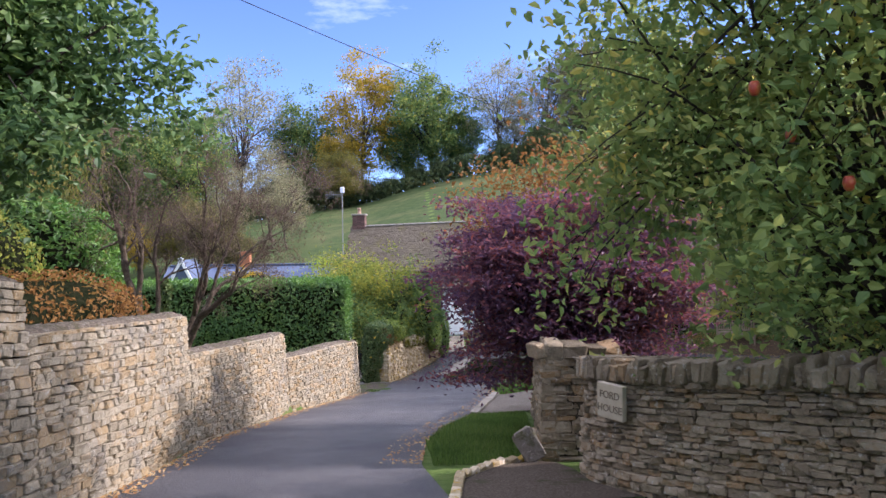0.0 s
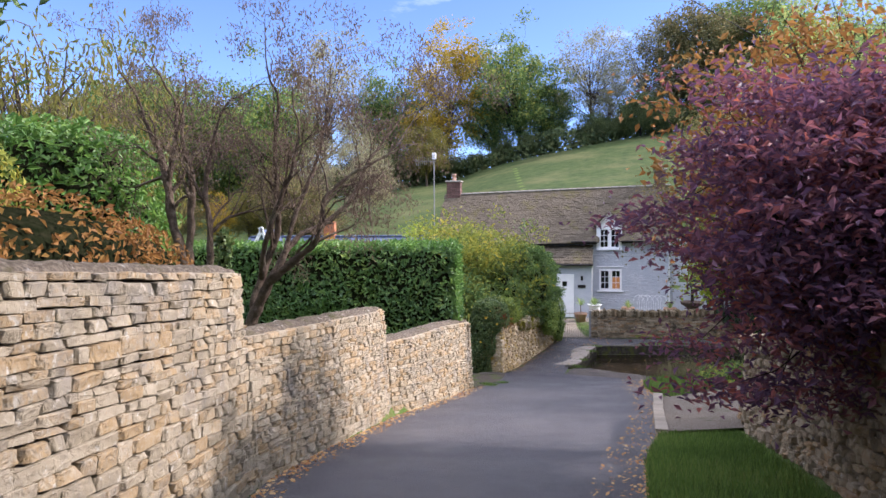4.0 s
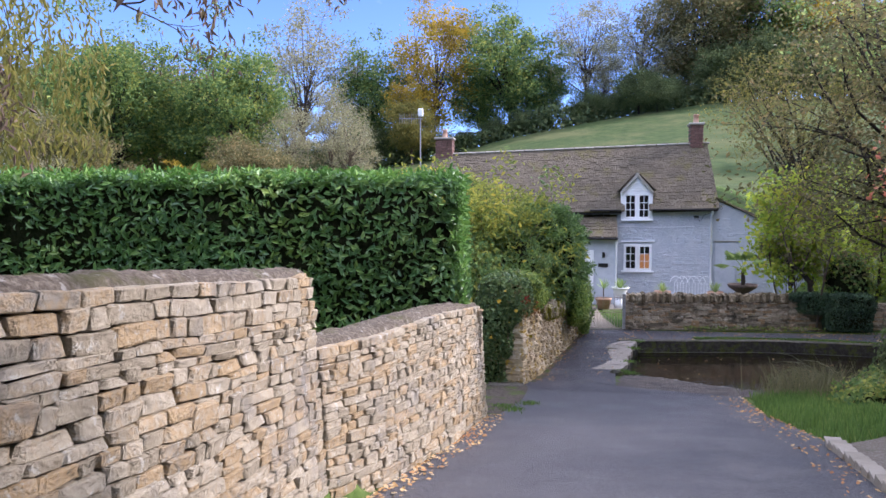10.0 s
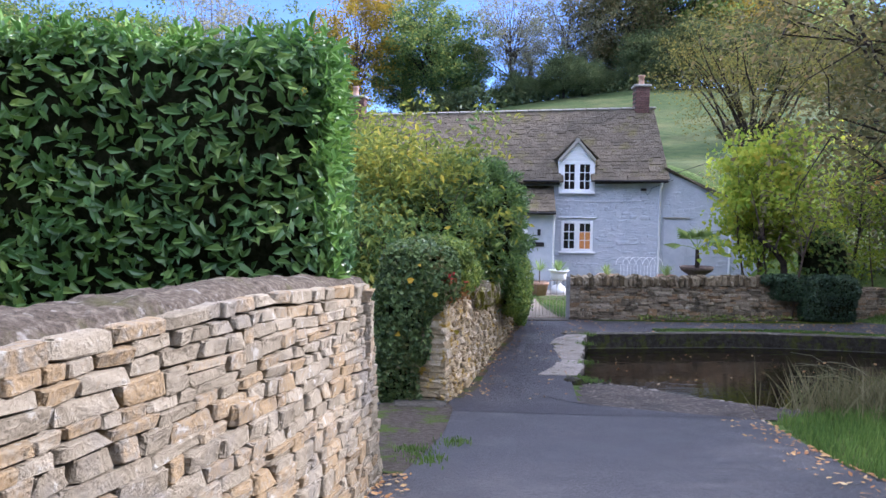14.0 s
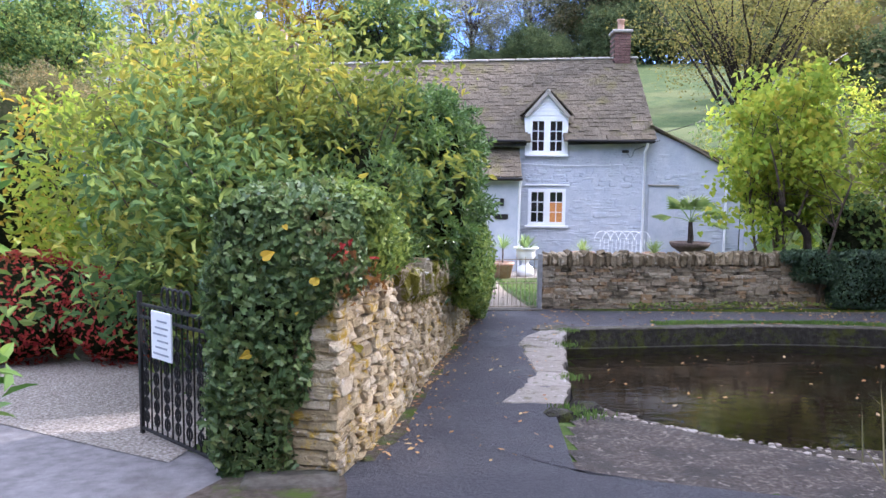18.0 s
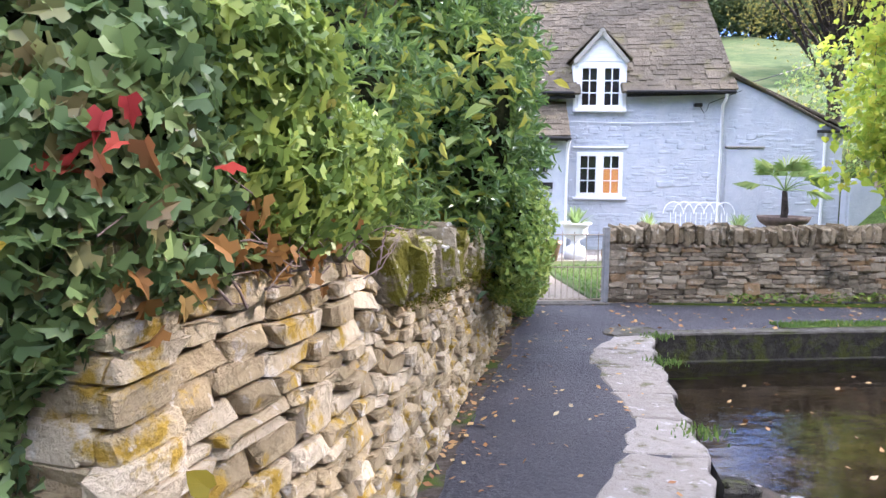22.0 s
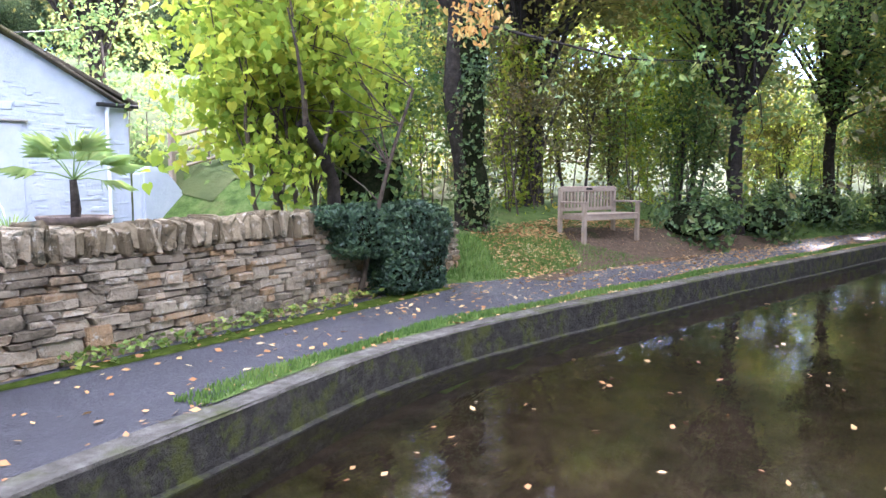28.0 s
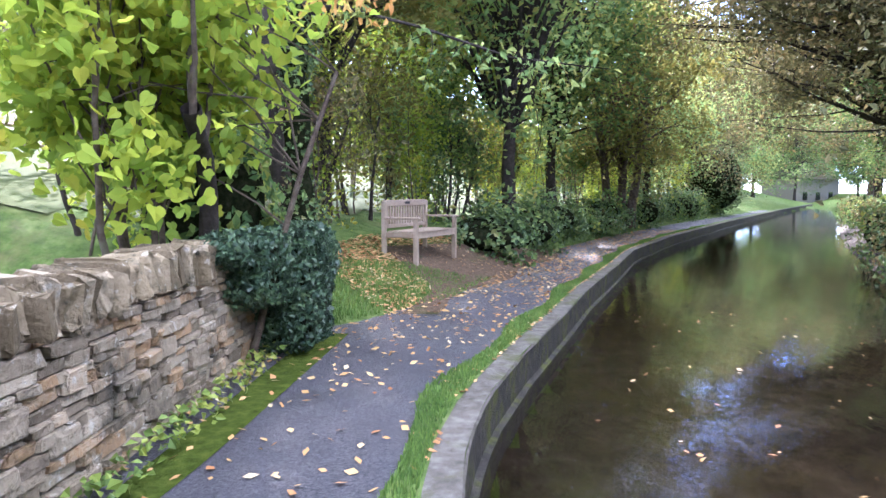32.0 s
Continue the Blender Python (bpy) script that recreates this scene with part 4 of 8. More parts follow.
M_EARTH = material("gravelly_earth", [(0.060, 0.045, 0.033), (0.110, 0.086, 0.064), (0.190, 0.158, 0.124)], 0.95, 40, 1.0, 95, patch=(0.05, 0.06, 0.022), patch_scale=1.8, patch_cut=(0.56, 0.7), spec=0.12)
M_FLAG = material("pale_flagstone", [(0.190, 0.166, 0.138), (0.290, 0.258, 0.218), (0.400, 0.362, 0.312)], 0.9, 14, 1.0, 34, spread=0.3, patch=(0.125, 0.118, 0.060), patch_scale=4.2, patch_cut=(0.54, 0.64), spec=0.25, fleck=(0.44, 0.40, 0.37))
L_edge = length_of(WEST)
fs = random.Random(17)
s0, w1 = 0.05, 0.4
while s0 < L_edge - 0.2:
    s1 = min(s0 + fs.uniform(0.45, 1.1), L_edge)
    (a, b), ab = on_line(WEST, [s0 + 0.004, s1 - 0.004])
    w0 = w1 + fs.uniform(-0.04, 0.04)
    w1 = min(0.62, max(0.3, w0 + fs.uniform(-0.14, 0.14)))
    nx, ny = ab[0][1], -ab[0][0]
    part("flagstone", flagstone([(a[0], a[1]), (b[0], b[1]), (b[0] + nx * w1, b[1] + ny * w1), (a[0] + nx * w0, a[1] + ny * w0)], 0.04, 0.16, M_FLAG, int(s0 * 100)), M_FLAG, pool_edge)
    s0 = s1
for k, (bx, by, br) in enumerate(((-2.7, -13.4, 0.11), (-2.85, -13.65, 0.12), (-2.5, -13.1, 0.1), (-2.15, -12.3, 0.14))):
    v, f = ROUNDS[k]
    ob = tagged(part("boulder", array_mesh("boulder", v * (br * 2.2, br * 1.6, br * 1.3) + (bx, by, ground_at(bx, by) + br * 0.3), f, M_MOSSY), M_MOSSY), "dark wet boulder at the water's edge", "boulder", "boulders at the slip")
slip_x, slip_y = np.arange(-3.3, 2.2, 0.1), np.arange(-16.4, -11.2, 0.1)
on_slip = lambda x, y: (y < shore_y(x) + 0.5) & (x > np.interp(y, [-15.5, -13.2, -8.72], [-3.3, -2.62, -1.3])) & (x < np.interp(y, [-16.3, -14], [-1.2, 1.8])) & (y > np.interp(x, [-3.3, -1.2], [-15.3, -16.2]))
tagged(new("slipway", sheet("slipway", slip_x, slip_y, M_MUD, 0.012, 0.008, on_slip)), "shingle and mud slip running into the pool", "slipway", kind="structure")
# drive setts and gravel beside the lane
tagged(new("drive", ribbon("drive", [(-2.75, -24.9), (-2.3, -22.7), (-1.8, -20.5)], [(-0.9, -24.2), (0.2, -22.0), (0.8, -19.2)], M_DRIVE, 0.05, 0.3, 10)), "pale gravel drive entrance", "drive", kind="structure")
drive_edge = tagged(new("drive_edge", ribbon("drive_edge", [(-2.92, -24.9), (-2.47, -22.7), (-1.97, -20.5)], [(-2.74, -24.9), (-2.29, -22.7), (-1.79, -20.5)], M_SETT, 0.03, 0.3, 2)), "row of pale stone setts edging the lane", "edging", kind="structure")
for k, s in enumerate(np.arange(0.06, length_of([(-2.83, -24.9), (-2.38, -22.7), (-1.88, -20.5)]), 0.2)):
    p, t = on_line([(-2.83, -24.9), (-2.38, -22.7), (-1.88, -20.5)], s)
    p, t = p[0], t[0]
    ob = under(new("sett", shape_mesh("b", k % 8, M_SETT)), drive_edge)
    ob.matrix_local = Matrix(frame_matrix(np.array([p[0], p[1], float(lane_z(p[1])) + 0.05]), t, np.array([t[1], -t[0]]), (0.19, 0.17, 0.1), 0.09).tolist())
# gateway on the left: concrete drive and gravel
tagged(new("drive_2", ribbon("drive_2", [(-9.5, -18.0), (-9.6, -12.4)], [(-5.4, -18.5), (-4.9, -16.6), (-4.88, -15.3), (-5.9, -14.6), (-7.9, -12.5)], M_SLAB, 0.018, 0.4, 8, height=lambda x, y: lane_z(y))), "smooth grey concrete drive behind the gateway", "drive", kind="structure")
tagged(new("gravel", ribbon("gravel", [(-9.9, -12.0), (-10.5, -9.3)], [(-6.1, -14.75), (-5.7, -13.0), (-6.3, -9.6)], M_GRAVEL, 0.026, 0.4, 8, height=lambda x, y: lane_z(y))), "pale loose gravel", "gravel", kind="structure")

tagged(new("soil_strip", ribbon("soil_strip", [(-5.62, -18.45), (-5.75, -16.9), (-5.85, -15.6), (-5.55, -14.98)], [(-5.42, -18.5), (-4.98, -16.8), (-4.78, -15.5), (-4.82, -15.2)], M_MOSS_SOIL, 0.032, 0.2, 6, height=lambda x, y: lane_z(y))), "bare soil and moss between the lane and the gateway", "soil", kind="structure")
tagged(part("step_slab", box_bm(-5.5, -15.42, 0.1, -4.85, -15.12, 0.36, 0.02), M_CONCRETE), "worn stone step at the foot of the pier", "step", kind="structure")

# ---- walls along the lane ----
def by_y(poly, ys, zs):
    """A height along a line, given by y."""
    L = length_of(poly)
    s = np.linspace(0, L, 80)
    y = on_line(poly, s)[0][:, 1]
    z = np.interp(y, ys, zs)
    return lambda v: float(np.interp(v, s, z))


def lane_wall(name, poly, ys, zs, near_y, seed, label, cap=True):
    z0 = by_y(poly, LANE_Y, LANE_Z)
    z1 = by_y(poly, ys, zs)
    ob = wall_core(name, label, poly, z0, z1, 1, 0.52, inset=0.06, batter=0.07)
    L = length_of(poly)
    s = np.linspace(0, L, 200)
    y = on_line(poly, s)[0][:, 1]
    near = (float(np.interp(near_y[0], y, s)), float(np.interp(near_y[1], y, s)))
    rows = courses(poly, z0, z1, 1, seed, near=near, batter=0.07, course=(0.048, 0.105), long=(0.09, 0.27), top_gap=0.0, proud=0.009, large=0.02, tight=0.95)
    # squared end stones where the top steps down
    place_stones(ob, rows, M_STONE_WARM)
    rough_cap(ob, poly, z1, 1, 0.03 + 0.07 * (z1(L / 2) - z0(L / 2)), 0.57, 0.1, M_CAP, seed)
    return ob


A = [(-7.0, -48), (-7.13, -33.55)]
lane_wall("wall_1", A, [-48, -33.55], [6.3, 4.76], (-36, -33.55), 11, "tall dry stone garden wall of cream limestone")
B = [(-7.13, -33.55), (-7.2, -30.3), (-7.3, -28.68)]
wall_2 = lane_wall("wall_2", B, [-33.55, -28.68], [4.33, 4.0], (-32.5, -28.6), 12, "tall dry stone garden wall of cream limestone")
C = [(-7.3, -28.68), (-7.15, -26.5), (-6.83, -23.1)]
wall_3 = lane_wall("wall_3", C, [-28.68, -26.4, -23.1], [3.41, 3.23, 3.0], (-26.6, -23.1), 13, "cream dry stone wall stepping down the lane")
D = [(-6.83, -23.1), (-6.5, -22.4), (-5.98, -20.55), (-5.62, -18.9), (-5.56, -18.55)]
wall_4 = lane_wall("wall_4", D, [-23.1, -20.5, -18.55], [2.45, 2.37, 2.2], (-21.8, -18.5), 14, "cream dry stone wall end beside the gateway")
# the faces that show at the steps and at the end of the row
flat = lambda z: (lambda s: z)
for ob, q, lo, hi, seed in ((wall_2, [(-7.4, -28.73), (-7.86, -28.73)], 3.3, 3.98, 21), (wall_3, [(-6.98, -23.15), (-7.4, -23.15)], 2.4, 3.03, 22), (wall_4, [(-5.64, -18.58), (-6.1, -18.56)], 0.66, 2.18, 23)):
    place_stones(ob, courses(q, flat(lo), flat(hi), 1, seed, long=(0.16, 0.4), batter=0.03, slope=False), M_STONE_WARM, keep=60)

# path-side wall with ivy on it
IW = IVY_WALL
iz0 = by_y(IW, LANE_Y, LANE_Z)
iz1 = by_y(IW, [-15.2, -13.7, -13.3, -11.3, -9.4, -7], [1.62, 1.56, 1.33, 1.12, 0.95, 0.88])
ivy_wall = wall_core("wall_5", "rustic dry stone wall with yellow lichen along a footpath", IW, iz0, iz1, 1, 0.5, batter=0.06)
place_stones(ivy_wall, courses(IW, iz0, iz1, 1, 31, course=(0.05, 0.095), long=(0.11, 0.32), near=(0, 5.2), batter=0.06, proud=0.02, top_gap=0.02, large=0.03, tight=0.93), M_STONE_MOSS, kind="c")
TOP = [(-4.3, -13.55), (-3.75, -11.26), (-2.95, -8.4)]
place_stones(ivy_wall, copings(TOP, by_y(TOP, [-13.55, -11.3, -9.4, -7], [1.28, 1.09, 0.92, 0.84]), 1, 33, thick=(0.06, 0.13), high=(0.19, 0.36), depth=0.34, set_back=-0.02, lean=0.55), M_COPE_MOSS, name="coping_stone", kind="g")
pier_face = [(-5.62, -14.93), (-4.86, -15.2)]
place_stones(ivy_wall, courses(pier_face, flat(0.27), flat(1.75), 1, 34, course=(0.07, 0.13), long=(0.16, 0.36), batter=0.02, slope=False, tight=0.94), M_STONE_MOSS, keep=60, kind="c")
part("pier_core", box_bm(-5.6, -14.95, 0.0, -4.95, -14.4, 1.9), M_CORE, ivy_wall)

# cottage garden wall
GW = [(-1.31, -6.94), (1.6, -6.98), (2.85, -6.97), (4.6, -6.98), (6.5, -7.1)]
g1 = lambda s: 0.84
garden_wall = wall_core("wall_6", "weathered brown dry stone garden wall with upright coping", GW, flat(-0.02), g1, 1, 0.42, batter=0.04)
place_stones(garden_wall, courses(GW, flat(-0.02), g1, 1, 41, course=(0.035, 0.085), long=(0.08, 0.3), batter=0.04, near=(0, 5), proud=0.02), M_STONE_GREY)
place_stones(garden_wall, copings([*GW[:3], (3.7, -6.97)], g1, 1, 42, thick=(0.055, 0.12), high=(0.21, 0.28), depth=0.4, lean=0.1), M_COPE, name="coping_stone", kind="g")
place_stones(garden_wall, courses([(-1.33, -6.55), (-1.33, -6.96)], flat(-0.02), g1, 1, 43, slope=False, batter=0.0), M_STONE_GREY, keep=30)

# wall under the maple, and the pier at its end
MW = [(-2.52, -30.85), (-2.3, -29.6), (-2.1, -28.3), (-1.92, -27.0), (-1.68, -25.0), (-1.3, -23.4)]
mz0 = by_y(MW, LANE_Y, LANE_Z)
maple_wall = wall_core("wall_7", "brown dry stone wall below a purple maple", MW, mz0, lambda s: mz0(s) + 1.22, -1, 0.5)
place_stones(maple_wall, courses(MW, mz0, lambda s: mz0(s) + 1.22, -1, 51, near=(1.0, 5.5), course=(0.04, 0.1), long=(0.07, 0.24), proud=0.03), M_STONE_BROWN, keep=260, kind="c")
place_stones(maple_wall, copings(MW[1:], lambda s: mz0(s + 1.27) + 1.16, -1, 52, thick=(0.08, 0.16), high=(0.16, 0.26), depth=0.42), M_STONE_GREY, name="coping_stone")
PIER = [(-2.54, -30.35), (-2.54, -30.92), (-1.66, -30.92), (-1.66, -30.35)]
pz = lambda s: 2.3
pier = tagged(part("gate_pier", box_bm(-2.46, -30.84, 2.0, -1.74, -30.3, 3.66), M_CORE), "square dry stone gate pier of brown limestone", "pier", kind="structure")
for k, seg in enumerate(zip(PIER[:-1], PIER[1:])):
    place_stones(pier, courses(list(seg), flat(2.3), flat(3.62), 1 if k != 9 else -1, 53 + k, course=(0.05, 0.13), long=(0.12, 0.34), batter=0.01, slope=False, depth=0.2), M_STONE_BROWN, keep=90, kind="c")
place_stones(pier, copings([(-2.6, -30.95), (-1.62, -30.95)], flat(3.6), 1, 57, thick=(0.12, 0.3), high=(0.12, 0.22), depth=0.6), M_STONE_GREY, name="coping_stone")

# curved wall with the name stone
NW = [(-1.75, -31.15), (-2.1, -31.45), (-2.32, -31.95), (-2.24, -32.5), (-1.98, -33.1), (-1.1, -34.4), (0.2, -36.0), (2.0, -38.3)]
nz0 = by_y(NW, LANE_Y, LANE_Z)
name_wall = wall_core("wall_8", "curved dry stone wall with upright coping and a name stone", NW, nz0, lambda s: nz0(s) + 1.12, 1, 0.5)
place_stones(name_wall, courses(NW, nz0, lambda s: nz0(s) + 1.12, 1, 61, near=(0.2, 4.5), course=(0.035, 0.08), long=(0.06, 0.2), proud=0.03), M_STONE_BROWN, kind="c")
place_stones(name_wall, copings(NW, lambda s: nz0(s) + 1.06, 1, 62, thick=(0.04, 0.1), high=(0.16, 0.26), depth=0.42), M_STONE_BROWN, name="coping_stone", kind="c")

# ---- the cottage ----
HOUSE = Matrix.Rotation(radians(-8), 4, "Z")
cottage = thing("cottage", "white painted stone cottage with a stone slate roof", "house", at=HOUSE)
RIDGE_D, EAVE_Z = 2.7, 3.72


def hole_wall(name, u0, u1, z0, z1, y0, y1, holes, mat, parent, label=""):
    """A wall in the plane of the front with openings cut through it, made of boxes between the openings."""
    us = sorted({u0, u1, *[h[0] for h in holes], *[h[1] for h in holes]})
    zs = sorted({z0, z1, *[h[2] for h in holes], *[h[3] for h in holes]})
    bm = bmesh.new()
    for a, b in zip(us[:-1], us[1:]):
        col = []
        for c, d in zip(zs[:-1], zs[1:]):
            if not any(h[0] <= a and b <= h[1] and h[2] <= c and d <= h[3] for h in holes):
                if col and col[-1][1] == c:
                    col[-1][1] = d
                else:
                    col.append([c, d])
        for c, d in col:
            box_bm(a, y0, c, b, y1, d, bm=bm)
    bmesh.ops.remove_doubles(bm, verts=bm.verts, dist=0.0005)
    return part(name, bm, mat, parent, label)


GWIN, DWIN = (0.06, 0.99, 1.27, 2.2), (0.02, 0.95, 3.24, 4.16)
part("wall", box_bm(-7.8, 0.0, -0.2, -0.4, 0.45, 3.42), M_WHITE, cottage)
front = hole_wall("wall", -0.4, 3.3, -0.2, 3.72, 0.0, 0.45, [GWIN, (0.02, 0.95, 3.24, 3.72)], M_WHITE, cottage)
side = part("side_wall", box_bm(2.85, 0.45, -0.2, 3.3, 5.4, 3.7), M_WHITE, cottage)
part("side_wall", box_bm(-7.8, 0.45, -0.2, -7.35, 5.4, 3.38), M_WHITE, cottage)
part("back_wall", box_bm(-7.35, 5.0, -0.2, 2.85, 5.4, 3.4), M_WHITE, cottage)
for u, dz in ((3.0, 0.0), (-7.8, -0.34)):
    bm = bmesh.new()
    vs = [bm.verts.new(p) for p in ((u, 0, 3.7 + dz), (u, 5.4, 3.7 + dz), (u, 2.7, 6.1 + dz), (u + 0.3, 0, 3.7 + dz), (u + 0.3, 5.4, 3.7 + dz), (u + 0.3, 2.7, 6.1 + dz))]
    for f in ((0, 1, 2), (3, 5, 4), (0, 3, 4, 1), (1, 4, 5, 2), (0, 2, 5, 3)):
        bm.faces.new([vs[i] for i in f])
    part("gable", bm, M_WHITE, cottage)
# painted rubble standing proud of the front
rub = []
for m, _ in courses([(-0.4, 0.0), (3.26, 0.0)], flat(0.0), flat(3.62), 1, 71, course=(0.06, 0.12), long=(0.12, 0.36), depth=0.1, batter=0.0, proud=0.007, slope=False, large=0.02, tight=1.0):
    u, z, w, h = m[0, 3], m[2, 3], np.linalg.norm(m[:3, 0]) / 2, np.linalg.norm(m[:3, 2]) / 2
    if any(u + w > a - 0.04 and u - w < b + 0.04 and z + h > c - 0.05 and z - h < d + 0.14 for a, b, c, d in (GWIN, DWIN)):
        continue
    rub.append((m, False))
for m, _ in rub:
    m[1, 3] -= 0.001
place_stones(front, [(m * np.array([1.03, 1.0, 1.03, 1.0]), True) for m, _ in rub], M_WHITE, keep=300, kind="w")


def roof_plane(parent, u0, u1, eave, ridge, sag=0.0, courses_n=27, seed=5, keep=300, skip=None, near=(-2, 4)):
    """Stone slates in diminishing courses from eave (y, z) to ridge (y, z)."""
    r = random.Random(seed)
    e, g = np.array(eave, float), np.array(ridge, float)
    Ls = np.linalg.norm(g - e)
    d = (g - e) / Ls
    nrm = np.array([-d[1], d[0]])
    if nrm[1] < 0:
        nrm = -nrm
    step = np.linspace(1.35, 0.65, courses_n)
    step = step / step.sum() * Ls
    rows, pos = [], 0.0
    for k in range(courses_n):
        u = u0 - r.uniform(0, 0.15)
        while u < u1:
            w = r.uniform(0.13, 0.34) * (1.15 - 0.4 * k / courses_n)
            w = min(w, u1 - u + 0.02)
            if w < 0.04:
                break
            c = u + w / 2
            ln = step[k] * 1.75
            mid = pos + ln / 2 - 0.02
            p = e + d * mid + nrm * (0.02 + r.uniform(0, 0.012))
            z = p[1] + sag * (u1 - c)
            if not (skip and skip(c, p[0], z)):
                th = r.uniform(0.045, 0.07)
                m = np.eye(4)
                lift = -0.045
                a = math.atan2(d[1], d[0]) + lift + r.uniform(-0.012, 0.012)
                m[:3, 0] = (w * 0.985, 0, r.uniform(-0.006, 0.006))
                m[:3, 1] = (0, math.cos(a) * ln, math.sin(a) * ln)
                m[:3, 2] = (0, -math.sin(a) * th, math.cos(a) * th)
                m[:3, 3] = (c, p[0], z)
                rows.append((m, near[0] < c < near[1]))
            u += w
        pos += step[k]
    rows.sort(key=lambda q: q[0][2, 3])
    place_stones(parent, rows, M_ROOF, keep=keep, name="slate", kind="b")


SAG = -0.028
roof = part("roof", box_bm(-7.9, -0.02, 0, 3.42, 0.0, 0.001), M_BLACK, cottage, "stone slate roof with moss")
bm = bmesh.new()


def roof_slab(u0, u1, ya, yb):
    """A stretch of the roof's underlay between two lengths and two depths on one side of the ridge."""
    at = lambda u, y: 3.6 + (min(y, 5.4 - y) + 0.3) * 0.89 + SAG * (3.4 - u)
    vs = [bm.verts.new((u, y, at(u, y))) for u, y in ((u0, ya), (u1, ya), (u1, yb), (u0, yb))]
    ws = [bm.verts.new((p.co.x, p.co.y, p.co.z - 0.08)) for p in vs]
    bm.faces.new(vs), bm.faces.new(ws[::-1])
    for i in range(4):
        bm.faces.new((vs[i], ws[i], ws[(i + 1) % 4], vs[(i + 1) % 4]))


for slab in ((-7.9, -0.1, -0.3, RIDGE_D), (-0.1, 1.04, 0.12, RIDGE_D), (1.04, 3.4, -0.3, RIDGE_D), (-7.9, 3.4, RIDGE_D, 5.7)):
    roof_slab(*slab)
bm.to_mesh(roof.data)
bm.free()
in_dormer = lambda u, y, z: -0.12 < u < 1.06 and z < 4.5 and y < 0.75
roof_plane(roof, -7.9, 3.42, (-0.32, 3.6), (RIDGE_D, 6.3), SAG, skip=in_dormer)
rb = []
for i, u in enumerate(np.arange(-7.8, 3.4, 0.42)):
    bm2 = box_bm(u, RIDGE_D - 0.16, 6.27 + SAG * (3.4 - u), u + 0.41, RIDGE_D + 0.16, 6.35 + SAG * (3.4 - u), 0.03)
    part("ridge_tile", bm2, M_RIDGE, roof)
part("eaves_board", box_bm(-7.85, -0.2, 3.46, -0.2, -0.16, 3.56, 0.01), M_BLACK, cottage)
gut = part("gutter", box_bm(1.02, -0.4, 3.53, 3.4, -0.29, 3.6, 0.02), M_BLACK, cottage, "black cast gutter")
part("gutter", box_bm(-1.3, -0.4, 3.5, -0.12, -0.29, 3.57, 0.02), M_BLACK, cottage, "black cast gutter")
v, q = tube([(3.2, -0.34, 3.52), (3.2, -0.3, 3.42), (3.2, -0.07, 3.3), (3.2, -0.06, 0.0)], [0.035] * 4, 10)
part("downpipe", array_mesh("downpipe", v, q, M_PAINT, True), M_PAINT, cottage, "white painted downpipe")


def chimney(u, z0, z1, w, label, pots):
    ch = part("chimney", box_bm(u - w / 2 + 0.02, RIDGE_D - 0.27, z0, u + w / 2 - 0.02, RIDGE_D + 0.27, z1), M_CORE, cottage, label)
    z, k = z0, 0
    me = {}
    while z < z1 - 0.05:
        for sx in range(3):
            a = u - w / 2 + w / 3 * sx + (0.04 if k % 2 else 0)
            b = box_bm(a, RIDGE_D - 0.3, z, min(a + w / 3 - 0.012, u + w / 2), RIDGE_D + 0.3, z + 0.068, 0.006)
            part("brick", b, M_BRICK, ch)
        z += 0.08
        k += 1
    part("cap", box_bm(u - w / 2 - 0.05, RIDGE_D - 0.35, z1 - 0.02, u + w / 2 + 0.05, RIDGE_D + 0.35, z1 + 0.07, 0.02), M_RIDGE, ch)
    for du in pots:
        v, q = lathe([(0.12, 0), (0.13, 0.03), (0.105, 0.07), (0.1, 0.3), (0.125, 0.33), (0.12, 0.38), (0.08, 0.38), (0.08, 0.1)], 14)
        part("pot", array_mesh("pot", v + (u + du, RIDGE_D, z1 + 0.05), q, M_POT, True), M_POT, ch)


M_POT = material("terracotta_pot", [(0.30, 0.17, 0.11), (0.40, 0.25, 0.17), (0.45, 0.33, 0.25)], 0.85, 8, 0.3, 40)
chimney(3.0, 5.7, 7.05, 0.52, "brick chimney stack", (0,))
chimney(-7.5, 5.3, 6.65, 0.75, "squat dark stone chimney stack", (0.0,))

M_PANE = glass_like("window_pane", (0.012, 0.013, 0.016), 0.03, 0.55)
M_LAMP = bpy.data.materials.new("lamp_lit_curtain")
M_LAMP.use_nodes = True
_b = M_LAMP.node_tree.nodes["Principled BSDF"]
_b.inputs["Base Color"].default_value = (0.5, 0.25, 0.09, 1)
_b.inputs["Emission Color"].default_value, _b.inputs["Emission Strength"].default_value = (1.0, 0.40, 0.09, 1), 0.11


